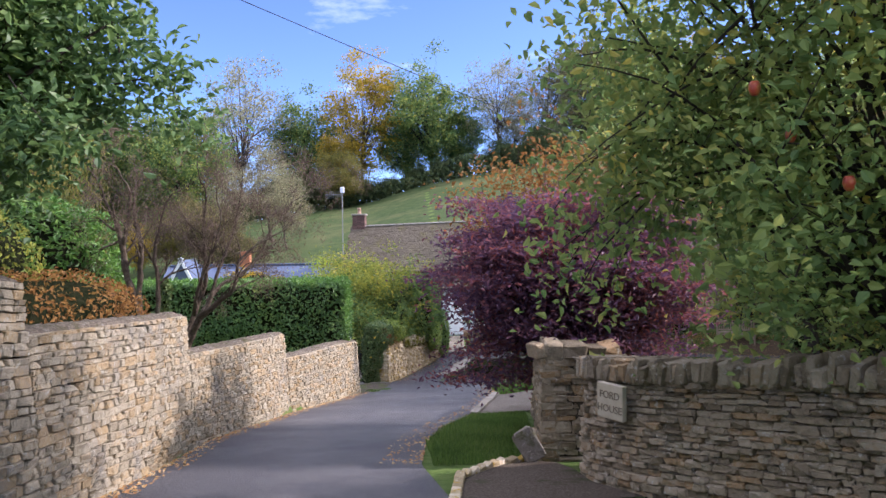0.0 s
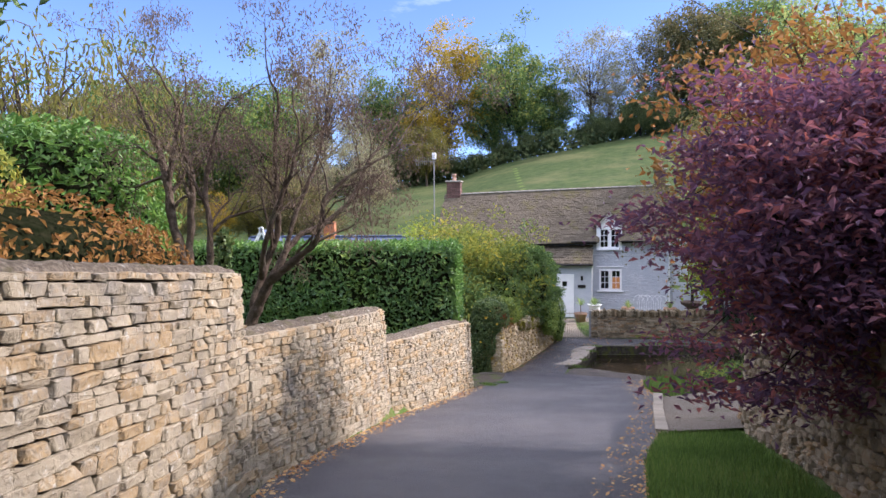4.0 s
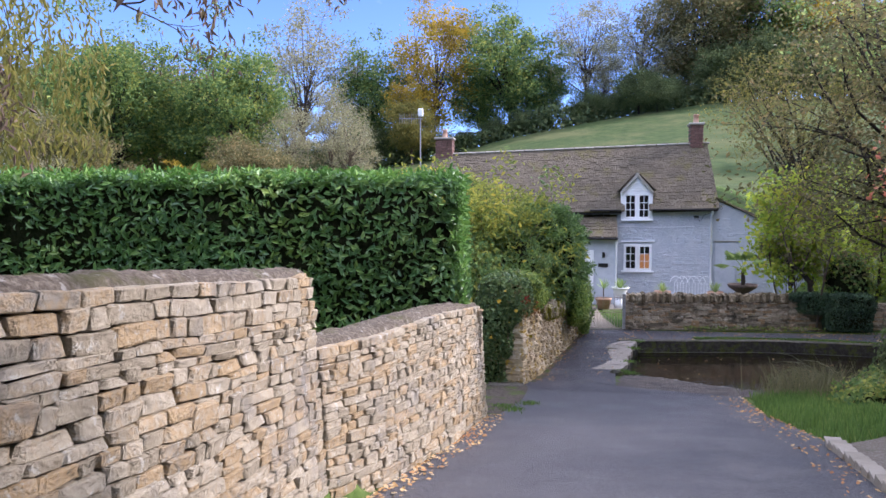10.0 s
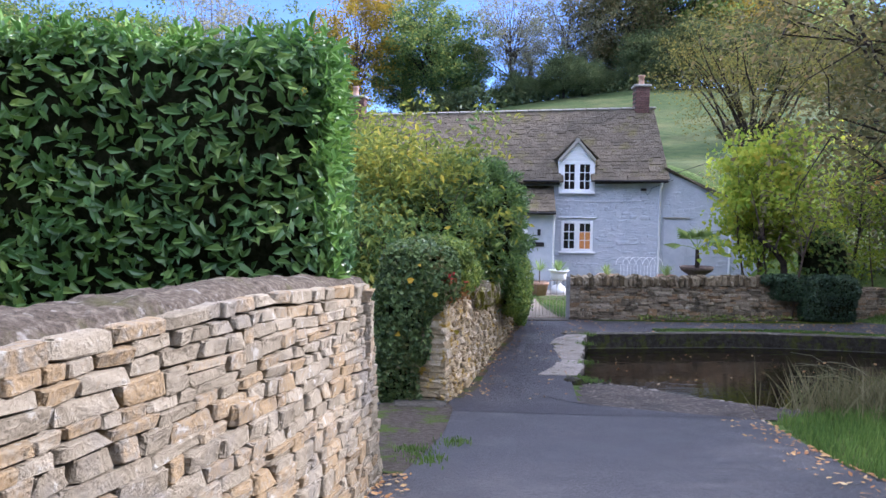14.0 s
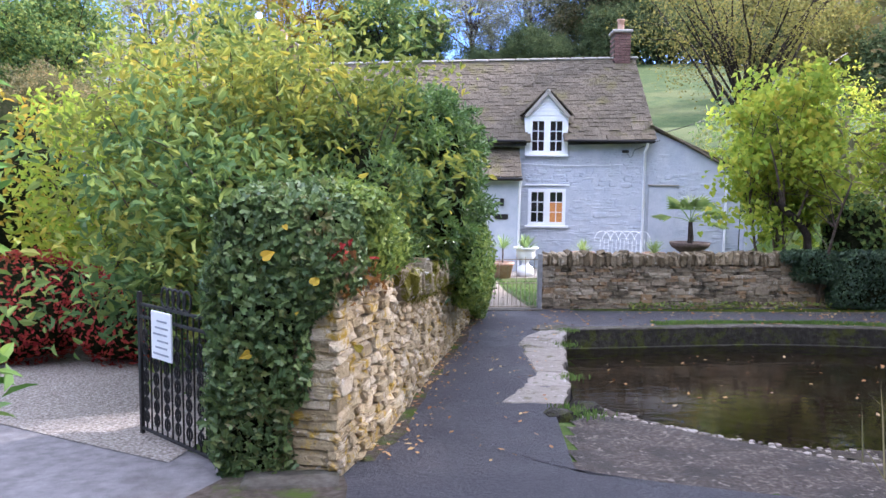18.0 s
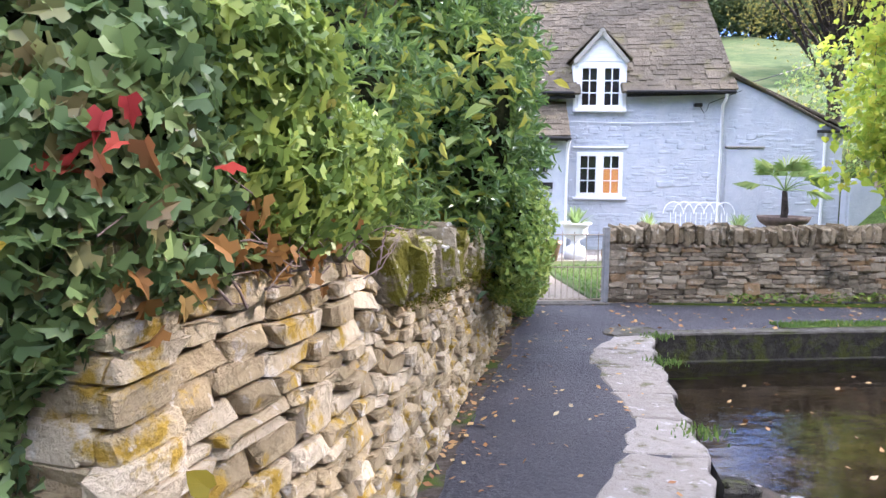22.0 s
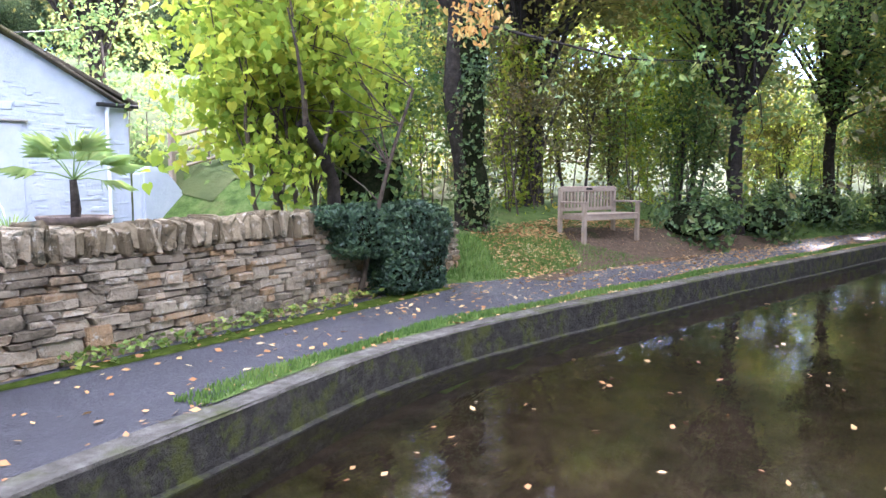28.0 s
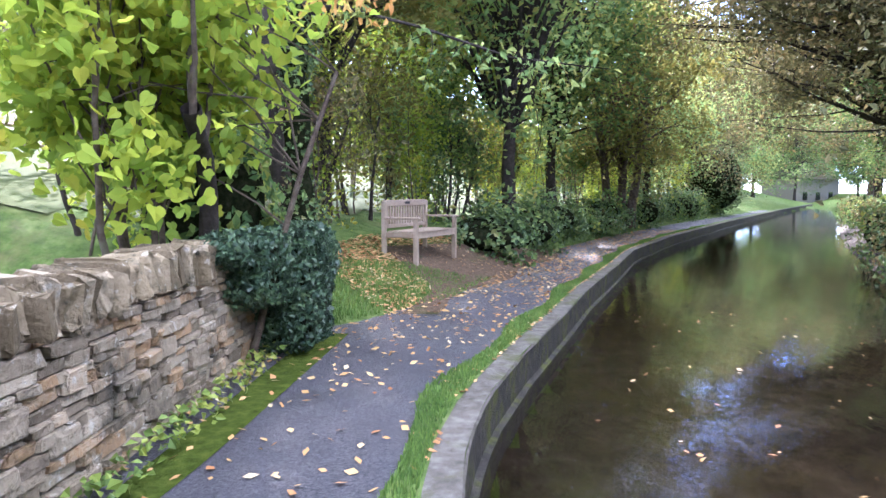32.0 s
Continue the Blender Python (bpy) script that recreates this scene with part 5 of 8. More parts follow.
def casement(parent, u0, u1, z0, z1, y, name, sill=0.06, clear=False):
    """A painted two-light casement, each light of two by three panes."""
    w = part(name, hole_frame(u0, u1, z0, z1, y, 0.07, 0.05), M_PAINT, parent, "white painted wooden casement window")
    mid = (u0 + u1) / 2
    part("mullion", box_bm(mid - 0.045, y - 0.035, z0 + 0.05, mid + 0.045, y + 0.04, z1 - 0.05, 0.006), M_PAINT, w)
    for a, b in ((u0 + 0.05, mid - 0.045), (mid + 0.045, u1 - 0.05)):
        part("sash", hole_frame(a, b, z0 + 0.05, z1 - 0.05, y - 0.012, 0.042, 0.042), M_PAINT, w)
        aa, bb, cc, dd = a + 0.042, b - 0.042, z0 + 0.092, z1 - 0.092
        for i in range(2):
            for j in range(3):
                part("pane", box_bm(aa + (bb - aa) / 2 * i, y + 0.012, cc + (dd - cc) / 3 * j, aa + (bb - aa) / 2 * (i + 1), y + 0.016, cc + (dd - cc) / 3 * (j + 1)), M_CLEAR if clear and a > mid and j < 2 else M_PANE, w)
        part("glazing_bar", box_bm((aa + bb) / 2 - 0.012, y - 0.012, cc, (aa + bb) / 2 + 0.012, y + 0.011, dd, 0.003), M_PAINT, w)
        for j in (1, 2):
            zc = cc + (dd - cc) / 3 * j
            part("glazing_bar", box_bm(aa, y - 0.010, zc - 0.011, bb, y + 0.010, zc + 0.011, 0.003), M_PAINT, w)
    part("window_sill", box_bm(u0 - 0.08, y - 0.1, z0 - sill, u1 + 0.08, y + 0.06, z0, 0.01), M_PAINT, w)
    return w


def hole_frame(u0, u1, z0, z1, y, deep, wide):
    bm = bmesh.new()
    for a, b, c, d in ((u0, u0 + wide, z0, z1), (u1 - wide, u1, z0, z1), (u0 + wide, u1 - wide, z0, z0 + wide), (u0 + wide, u1 - wide, z1 - wide, z1)):
        box_bm(a, y - deep / 2, c, b, y + deep / 2, d, 0.005, bm=bm)
    return bm


M_CLEAR = glass_like("clear_pane", (0.9, 0.9, 0.9), 0.0, 0.5)
M_CLEAR.node_tree.nodes["Principled BSDF"].inputs["Transmission Weight"].default_value = 1.0
casement(cottage, 0.0, 1.05, 1.22, 2.24, 0.0, "window", clear=True)
part("room_glow", box_bm(0.56, 0.05, 1.28, 0.98, 0.055, 1.86), M_LAMP, cottage, "warm lamp light behind the glass")
part("drip_board", box_bm(-0.1, -0.06, 2.33, 1.15, 0.02, 2.37, 0.01), M_PAINT, cottage)
dormer = hole_wall("dormer", -0.12, 1.06, 3.15, 4.22, -0.06, 0.1, [DWIN], M_PAINT, cottage, "small gabled dormer with white boards")
casement(dormer, -0.02, 0.99, 3.2, 4.2, -0.05, "window")
for a, b in ((-0.12, -0.02), (0.98, 1.06)):
    part("cheek", box_bm(a, 0.1, 3.5, b, 1.6, 4.3), M_PAINT, dormer)
bm = bmesh.new()
vs = [bm.verts.new(p) for p in ((-0.12, -0.06, 4.22), (1.06, -0.06, 4.22), (0.47, -0.06, 4.93), (-0.12, 0.0, 4.22), (1.06, 0.0, 4.22), (0.47, 0.0, 4.93))]
for f in ((0, 1, 2), (3, 5, 4), (0, 3, 4, 1), (1, 4, 5, 2), (0, 2, 5, 3)):
    bm.faces.new([vs[i] for i in f])
part("gablet", bm, M_PAINT, dormer)
for z in np.arange(4.26, 4.85, 0.09):
    hw = 0.59 * (4.93 - z) / 0.71 - 0.03
    part("weatherboard", box_bm(0.47 - hw, -0.078, z, 0.47 + hw, -0.062, z + 0.082, 0.005), M_PAINT, dormer)
for sgn in (-1, 1):
    ang = math.atan2(0.75, 0.66)
    m = Matrix.Translation((0.47, 0, 4.99)) @ Matrix.Rotation(sgn * ang, 4, "Y")
    L = 0.97
    x0, x1 = (0, L) if sgn > 0 else (-L, 0)
    part("dormer_roof", box_bm(x0, -0.15, -0.05, x1, 1.35, 0.0, 0.01, m=m), M_ROOF, dormer, "stone slates on the dormer")
    for c in range(6):
        for d in range(7):
            w = L / 6
            c0 = c * w if sgn > 0 else -(c + 1) * w - 0.02
            part("slate", box_bm(c0, -0.17 + d * 0.22, 0.002, c0 + w + 0.02, -0.17 + (d + 1) * 0.22 - 0.012, 0.03 + 0.008 * ((c + d) % 2), 0.004, m=m @ Matrix.Rotation(-0.05 * sgn, 4, "Y")), M_ROOF, dormer)
    part("barge_board", box_bm(x0, -0.19, -0.11, x1, -0.165, -0.02, 0.006, m=m), M_RIDGE, dormer)
# porch
porch = part("porch", box_bm(-2.6, -1.05, -0.1, -0.36, -0.005, 2.5), M_WHITE, cottage, "white rendered porch with slate roof")
pr = part("porch_roof", box_bm(-2.75, -1.2, 2.45, -0.28, 0.0, 2.5), M_CORE, porch)
roof_plane(pr, -2.75, -0.3, (-1.25, 2.52), (0.0, 3.32), 0, 8, 8, keep=120, near=(-3, 1))
bm = bmesh.new()
vs = [bm.verts.new(p) for p in ((-0.42, -1.15, 2.5), (-0.42, 0, 2.5), (-0.42, 0, 3.28), (-2.7, -1.15, 2.5), (-2.7, 0, 2.5), (-2.7, 0, 3.28))]
for f in ((0, 1, 2), (3, 5, 4), (0, 2, 5, 3)):
    bm.faces.new([vs[i] for i in f])
part("porch_gable", bm, M_WHITE, porch)
part("porch_gutter", box_bm(-2.75, -1.36, 2.46, -0.27, -1.25, 2.53, 0.02), M_BLACK, porch)
v, q = tube([(-0.3, -1.3, 2.46), (-0.32, -1.2, 2.35), (-0.33, -1.1, 2.2), (-0.33, -1.1, 0.0)], [0.033] * 4, 10)
part("downpipe", array_mesh("downpipe", v, q, M_PAINT, True), M_PAINT, porch)
pdoor = part("door", box_bm(-2.0, -1.1, 0.05, -1.15, -1.055, 2.05, 0.01), M_PAINT, porch, "white boarded front door")
part("door_light", box_bm(-1.68, -1.115, 1.5, -1.47, -1.105, 1.72), M_PANE, pdoor)
part("name_board", box_bm(-0.98, -1.08, 1.42, -0.62, -1.055, 1.56, 0.005), M_BLACK, porch, "dark slate name board")
part("lantern", box_bm(-0.84, -1.15, 1.78, -0.74, -1.06, 1.98, 0.01), M_BLACK, porch)
# lean-to
bm = bmesh.new()
prof = ((3.3, -0.1), (5.92, -0.1), (5.92, 2.78), (3.3, 3.96))
a = [bm.verts.new((u, 0.06, z)) for u, z in prof]
b = [bm.verts.new((u, 4.5, z)) for u, z in prof]
bm.faces.new(a), bm.faces.new(b[::-1])
for i in range(4):
    bm.faces.new((a[i], b[i], b[(i + 1) % 4], a[(i + 1) % 4]))
lean = part("lean_to", bm, M_WHITE, cottage, "white painted lean-to wing")
ang = math.atan2(3.96 - 2.78, 5.92 - 3.3)
m = Matrix.Translation((3.3, 0, 3.98)) @ Matrix.Rotation(ang, 4, "Y")
part("lean_to_roof", box_bm(0, -0.05, 0.0, 3.0, 4.6, 0.07, 0.01, m=m), M_ROOF, lean)
for i in range(13):
    part("verge_slate", box_bm(0.02 + i * 0.225, -0.08, 0.05, 0.245 + i * 0.225, 0.3, 0.095, 0.01, m=m @ Matrix.Rotation(0.06, 4, "Y")), M_ROOF, lean)
part("lean_to_gutter", box_bm(5.3, -0.1, 2.7, 6.05, 0.0, 2.77, 0.02), M_BLACK, lean)
v, q = tube([(5.5, -0.04, 2.7), (5.5, 0.0, 2.6), (5.5, 0.0, 0.0)], [0.033] * 3, 10)
part("downpipe", array_mesh("downpipe", v, q, M_PAINT, True), M_PAINT, lean)
part("blocked_doorway", box_bm(3.36, 0.035, 0.0, 4.12, 0.075, 2.34, 0.01), M_WHITE, lean, "smooth rendered blocked doorway")
part("door_ledge", box_bm(3.34, -0.02, 2.36, 4.2, 0.07, 2.4, 0.01), M_RIDGE, lean)
rub = [m for line, low, top, sd in (([(4.2, 0.06), (5.9, 0.06)], 0.0, 3.0, 77), ([(3.32, 0.06), (4.2, 0.06)], 2.44, 3.4, 78)) for m, _ in courses(line, flat(low), lambda s: top - 0.45 * s, 1, sd, course=(0.06, 0.12), long=(0.14, 0.4), depth=0.1, batter=0.0, proud=0.007, slope=False, large=0.02, tight=1.0)]
for m in rub:
    m[1, 3] -= 0.001
place_stones(lean, [(m * np.array([1.03, 1.0, 1.03, 1.0]), True) for m in rub], M_WHITE, keep=200, kind="w")
# flood light and cable
fl = part("flood_light", box_bm(2.56, -0.16, 3.26, 2.74, -0.04, 3.34, 0.015), M_BLACK, cottage)
v, q = tube([(2.7, -0.08, 3.27), (2.8, -0.06, 3.12), (2.86, -0.06, 3.2), (2.9, -0.06, 3.34), (3.6, -0.1, 3.62)], [0.008] * 5, 5)
part("cable", array_mesh("cable", v, q, M_BLACK), M_BLACK, cottage)
v, q = tube([(u, -0.045, 2.93 - 0.03 * math.sin(max(0, u) * 1.3)) for u in np.linspace(-0.3, 2.6, 12)], [0.009] * 12, 5)
part("cable", array_mesh("cable", v, q, M_PAINT), M_PAINT, cottage)

span = np.linspace(0, 1, 14)[:, None]
v, q = tube(np.array((3.0, 0.3, 3.62)) * (1 - span) + np.array((17.0, 16.5, 9.0)) * span - np.array((0, 0, 1.6)) * span * (1 - span), [0.012] * 14, 5)
part("supply_cable", array_mesh("supply_cable", v, q, M_BLACK), M_BLACK, cottage, "thin dark cable strung from the gable")

wire = [(-24.0, -41.2, 13.3), (-17.0, -35.4, 11.6), (-10.8, -30.2, 10.15), (-3.3, -23.9, 8.4), (4.3, -17.6, 6.75)]
tagged(new("overhead_wire", array_mesh("overhead_wire", *tube(wire, [0.008] * 5, 5), M_BLACK)), "thin black overhead wire across the lane", "cable", kind="structure")
# ---- trees, hedges, climbers ----
L_ORANGE = leaf_material("orange_leaf", [(0.40, 0.17, 0.05), (0.55, 0.28, 0.08), (0.60, 0.38, 0.12), (0.45, 0.40, 0.10)], 0.5)
def curve_points(a, b, sag, n, r, wob=0.12):
    """A limb from a to b that first climbs, with a little wander."""
    a, b = np.array(a, float), np.array(b, float)
    t = np.linspace(0, 1, n)[:, None]
    d = np.linalg.norm(b - a)
    mid = (a + b) / 2 + np.array([0, 0, sag * d]) + r.normal(0, wob * d * 0.5, 3)
    p = (1 - t) ** 2 * a + 2 * t * (1 - t) * mid + t ** 2 * b
    p[1:-1] += r.normal(0, wob * d * 0.06, (n - 2, 3))
    return p


def tree(name, label, x, y, top, crown, radii, clumps, per, size, mat, seed, bark=None, trunk_r=0.15, clump_r=0.5, fork=0.4, low=0.0, lean=(0, 0),
         narrow=0.55, up=0.3, droop=0.0, twigs=2, limb_sides=5, category="tree", base_z=None, stems=1, hollow=0.55, group="", shift=(0, 0), shape="plain", flat=0.75):
    """A tree or shrub. crown: height of the crown's middle over the base; radii of the crown; clumps of leaves at the ends of limbs."""
    r = np.random.default_rng(seed)
    z0 = ground_at(x, y) if base_z is None else base_z
    ob = thing(name, label, category, group, at=(x, y, z0))
    c = np.array([lean[0] + shift[0], lean[1] + shift[1], crown])
    dirs = r.normal(size=(clumps * 3, 3))
    dirs /= np.linalg.norm(dirs, axis=1)[:, None]
    rad = r.uniform(hollow ** 3, 1, clumps * 3) ** (1 / 3)
    lump = 1 + 0.22 * np.sin(3 * dirs[:, 0] + seed) * np.cos(4 * dirs[:, 1] + 2 * dirs[:, 2] + seed)
    pts = c + dirs * (rad * lump)[:, None] * np.array(radii)
    pts = pts[pts[:, 2] > low][:clumps]
    wood, bole = [], []
    forks = []
    for k in range(stems):
        off = np.array([0, 0, -0.1]) if stems == 1 else np.array([r.normal(0, 0.25), r.normal(0, 0.25), -0.1])
        end = np.array([lean[0] * 0.6, lean[1] * 0.6, top * fork]) + (off * [2.2, 2.2, 0] if stems > 1 else 0)
        p = curve_points(off, end, 0.0, 7, r, 0.1)
        rr = np.linspace(trunk_r * 1.15, trunk_r * 0.6, 7)
        rr[0] *= 1.25
        bole.append(tube(p, rr, 9))
        forks.append((p, rr))
    v, q = join_arrays(bole)
    part("trunk", array_mesh("trunk", v, q, bark or M_BARK, True), bark or M_BARK, ob)
    tips = []
    for i, t in enumerate(pts):
        p, rr = forks[i % stems]
        k = r.integers(3, 7)
        a, ra = p[k], rr[k] * r.uniform(0.28, 0.5)
        line = curve_points(a, t, 0.12, 6, r, 0.22)
        wood.append(tube(line, np.linspace(ra, max(0.006, ra * 0.18), 6), limb_sides))
        for _ in range(twigs):
            s = line[r.integers(3, 6)]
            e = s + r.normal(0, clump_r * 0.75, 3) + [0, 0, clump_r * 0.2]
            wood.append(tube(curve_points(s, e, 0.05, 3, r, 0.3), np.linspace(ra * 0.25, ra * 0.07, 3), 3))
            tips.append(e)
        tips.append(t)
    if wood:
        v, q = join_arrays(wood)
        part("limb_frame", array_mesh("limb_frame", v, q, bark or M_BARK, True), bark or M_BARK, ob)
    if per:
        tips = np.array(tips)
        n = per * len(pts)
        k = r.integers(0, len(tips), n)
        pos = tips[k] + r.normal(0, 1, (n, 3)) * clump_r * 0.5 * np.array([1, 1, flat])
        part("crown", leaves("crown", pos, size, mat, up=up, narrow=narrow, droop=droop, seed=seed + 1, shape=shape), mat, ob)
    return ob


def shell_points(boxes, n, seed, jitter=0.06):
    """Points and normals over the outside of rounded boxes (centre, half sizes, power)."""
    r = np.random.default_rng(seed)
    P, N = [], []
    area = [b[1][0] * b[1][1] + b[1][1] * b[1][2] + b[1][0] * b[1][2] for b in boxes]
    for (c, h, pw), a in zip(boxes, area):
        m = int(n * a / sum(area))
        d = r.normal(size=(m, 3))
        d /= (np.abs(d) ** pw).sum(1)[:, None] ** (1 / pw)
        p = np.array(c) + d * np.array(h)
        nn = np.sign(d) * np.abs(d) ** (pw - 1) / np.array(h)
        nn /= np.linalg.norm(nn, axis=1)[:, None] + 1e-9
        bump = np.array([noise.noise((q[0] * 1.7, q[1] * 1.7, q[2] * 1.7)) for q in p]) * jitter * 2.2
        p = p + nn * (bump - r.uniform(0, jitter * 1.6, m))[:, None]
        P.append(p)
        N.append(nn)
    return np.concatenate(P), np.concatenate(N)


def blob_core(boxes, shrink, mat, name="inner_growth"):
    """A near-black solid inside that stands in for the shade between leaves."""
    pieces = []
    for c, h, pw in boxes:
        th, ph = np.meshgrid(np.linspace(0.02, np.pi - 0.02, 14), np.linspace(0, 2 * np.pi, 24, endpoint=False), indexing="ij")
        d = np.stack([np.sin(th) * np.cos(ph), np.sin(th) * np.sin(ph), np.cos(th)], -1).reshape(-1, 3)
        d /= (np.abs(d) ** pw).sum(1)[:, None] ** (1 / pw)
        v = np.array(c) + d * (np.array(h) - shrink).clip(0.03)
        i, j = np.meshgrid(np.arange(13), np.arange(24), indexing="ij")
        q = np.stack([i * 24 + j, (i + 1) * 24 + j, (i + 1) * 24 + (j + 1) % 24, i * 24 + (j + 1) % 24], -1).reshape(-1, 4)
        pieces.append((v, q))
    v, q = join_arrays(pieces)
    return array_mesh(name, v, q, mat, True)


# almost black, so that the shade among the leaves is in the colour
M_INNER_SHADE = material("inner_shade", [(0.006, 0.009, 0.004), (0.014, 0.017, 0.008), (0.028, 0.026, 0.015)], 1.0, 18, 1.0, 40, spec=0.0)


def bush(name, label, boxes, n, size, mat, seed, category="shrub", shrink=0.14, narrow=0.5, jitter=0.07, core=True, kind="", droop=0.1, shape="plain"):
    x, y = boxes[0][0][0], boxes[0][0][1]
    z = min(c[2] - h[2] for c, h, _ in boxes)
    ob = thing(name, label, category, kind=kind, at=(x, y, z))
    rel = [((c[0] - x, c[1] - y, c[2] - z), h, pw) for c, h, pw in boxes]
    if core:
        part("inner_growth", blob_core(rel, shrink, M_INNER_SHADE), M_INNER_SHADE, ob)
    p, nn = shell_points(rel, n, seed, jitter)
    inside = np.zeros(len(p), bool)
    for c, h, pw in rel:
        inside |= ((np.abs((p - np.array(c)) / (np.array(h) - shrink).clip(0.02)) ** pw).sum(1) < 1)
    p, nn = p[~inside], nn[~inside]
    part("foliage", leaves("foliage", p, size, mat, up=0.2, narrow=narrow, droop=droop, seed=seed, facing=nn, shape=shape), mat, ob)
    return ob


def sprays(name, tips, normals, per, size, mat, narrow=0.34, seed=1, reach=0.12):
    """Leaves set spirally round the ends of shoots that point outward."""
    r = np.random.default_rng(seed)
    n = len(tips)
    ax = normals * 0.8 + r.normal(0, 0.45, (n, 3)) + [0, 0, 0.35]
    ax /= np.linalg.norm(ax, axis=1)[:, None]
    side = np.cross(ax, r.normal(size=(n, 3)))
    side /= np.linalg.norm(side, axis=1)[:, None]
    other = np.cross(ax, side)
    pts, tris = outline("oval")
    out = []
    for k in range(per):
        turn = k * 2.4 + r.uniform(-0.3, 0.3, n)
        rad = side * np.cos(turn)[:, None] + other * np.sin(turn)[:, None]
        open_ = np.interp(k, [0, per - 1], [1.35, 0.5]) + r.uniform(-0.15, 0.15, n)
        d = ax * np.cos(open_)[:, None] + rad * np.sin(open_)[:, None] - [0, 0, 0.18]
        d /= np.linalg.norm(d, axis=1)[:, None]
        w = np.cross(d, np.cross(ax, rad))
        w = np.cross(d, w)
        w /= np.linalg.norm(w, axis=1)[:, None] + 1e-9
        up = np.cross(w, d)
        base = tips - ax * reach * (1 - k / per)
        L = (size * r.uniform(0.7, 1.25, n))[:, None]
        out.append(np.stack([base + d * L * a + w * L * narrow * b + up * L * h * 0.7 for a, b, h in pts], 1))
    v = np.concatenate(out).reshape(-1, 3)
    i = np.arange(n * per)[:, None] * len(pts)
    q = np.concatenate([i + np.array(t) for t in tris], 1).reshape(-1, 3)
    return array_mesh(name, v, q, mat)


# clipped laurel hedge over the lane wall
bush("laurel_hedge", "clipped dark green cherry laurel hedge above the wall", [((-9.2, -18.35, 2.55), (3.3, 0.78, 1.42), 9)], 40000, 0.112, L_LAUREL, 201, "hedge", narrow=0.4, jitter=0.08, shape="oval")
hedge_r = np.random.default_rng(220)
tips = np.c_[hedge_r.uniform(-12.4, -5.95, 900), hedge_r.uniform(-19.1, -17.6, 900), 3.93 + hedge_r.uniform(-0.06, 0.12, 900)]
# the same bright leaves on the east end put its sunlight into colour
ends = np.c_[-5.92 + hedge_r.normal(0, 0.03, 420), hedge_r.uniform(-19.1, -17.6, 420), hedge_r.uniform(1.6, 3.95, 420)]
hedge = bpy.data.objects["laurel_hedge"]
shoot = sprays("shoot_growth", np.concatenate([tips, ends]) - np.array(hedge.matrix_world.translation), np.concatenate([np.tile([0.0, 0, 1.2], (900, 1)), np.tile([1.0, -0.3, 0.5], (420, 1))]), 6, 0.11, L_BAY, 0.36, 221)
part("shoot_growth", shoot, L_BAY, hedge, "fresh bright green laurel shoots, on the hedge end a colour for sunlight")
bush("laurel_bush", "glossy rounded green laurel bush above the wall", [((-12.1, -24.0, 4.0), (1.75, 1.6, 2.1), 2.6)], 14000, 0.13, L_BAY, 202, narrow=0.4, shape="oval", jitter=0.2, shrink=0.32)
bush("russet_hedge", "low russet brown garden hedge behind the wall", [((-9.6, -30.4, 4.1), (1.5, 2.6, 0.65), 3), ((-9.5, -27.8, 3.9), (1.0, 1.3, 0.6), 2.6)], 9000, 0.07, L_RUST, 203, "hedge")
bush("golden_shrub", "yellow green garden shrub behind the wall", [((-10.9, -29.0, 4.7), (1.3, 1.2, 1.2), 2.3), ((-12.6, -27.3, 5.0), (1.6, 1.4, 1.6), 2.3)], 10000, 0.08, L_GOLDGREEN, 204)
# climbing ivy on the pier and wall end
bush("ivy_mass", "dark green ivy smothering a stone pier", [((-5.37, -15.08, 1.5), (0.34, 0.2, 0.76), 4.5), ((-5.45, -15.06, 0.8), (0.3, 0.17, 0.6), 4), ((-5.16, -14.72, 1.92), (0.5, 0.52, 0.40), 4.5), ((-5.02, -15.1, 1.72), (0.18, 0.2, 0.32), 3)], 15500, 0.06, L_IVY, 205, "ivy", narrow=0.85, jitter=0.05, droop=0.5, shape="ivy")
bush("ivy_mound", "lighter green ivy mounded along a wall top", [((-4.78, -14.45, 1.98), (0.36, 0.55, 0.36), 2.8), ((-4.62, -14.0, 1.86), (0.3, 0.42, 0.27), 2.4)], 9000, 0.055, L_IVY_MID, 206, "ivy", narrow=0.85, jitter=0.06, droop=0.4, shape="ivy")
lr = np.random.default_rng(209)
spots = np.array([(-5.12, -15.32, 1.51), (-5.3, -15.33, 1.9), (-5.0, -15.32, 1.7), (-5.45, -15.3, 1.2), (-4.74, -15.1, 1.2), (-4.45, -14.2, 1.75), (-5.2, -15.3, 2.05), (-4.5, -14.6, 2.0)])
tagged(new("caught_leaves", leaves("caught_leaves", spots + lr.normal(0, 0.01, spots.shape), 0.07, L_YELLOW, up=0.0, narrow=0.75, seed=210, facing=np.tile([0.5, -0.9, 0.2], (len(spots), 1)), shape="heart")), "yellow fallen leaves caught in the ivy", "leaves", kind="stuff")
red = np.array([-4.8, -15.26, 1.89]) + lr.normal(0, 1, (9, 3)) * (0.045, 0.02, 0.04)
tagged(new("red_creeper", leaves("red_creeper", red, 0.07, L_RED, up=0.0, narrow=0.7, seed=211, droop=0.6, facing=np.tile([0.5, -0.9, 0.2], (len(red), 1)), shape="ivy")), "spray of red creeper leaves in the ivy", "leaves", kind="stuff")
stem_r = np.random.default_rng(216)
stems = []
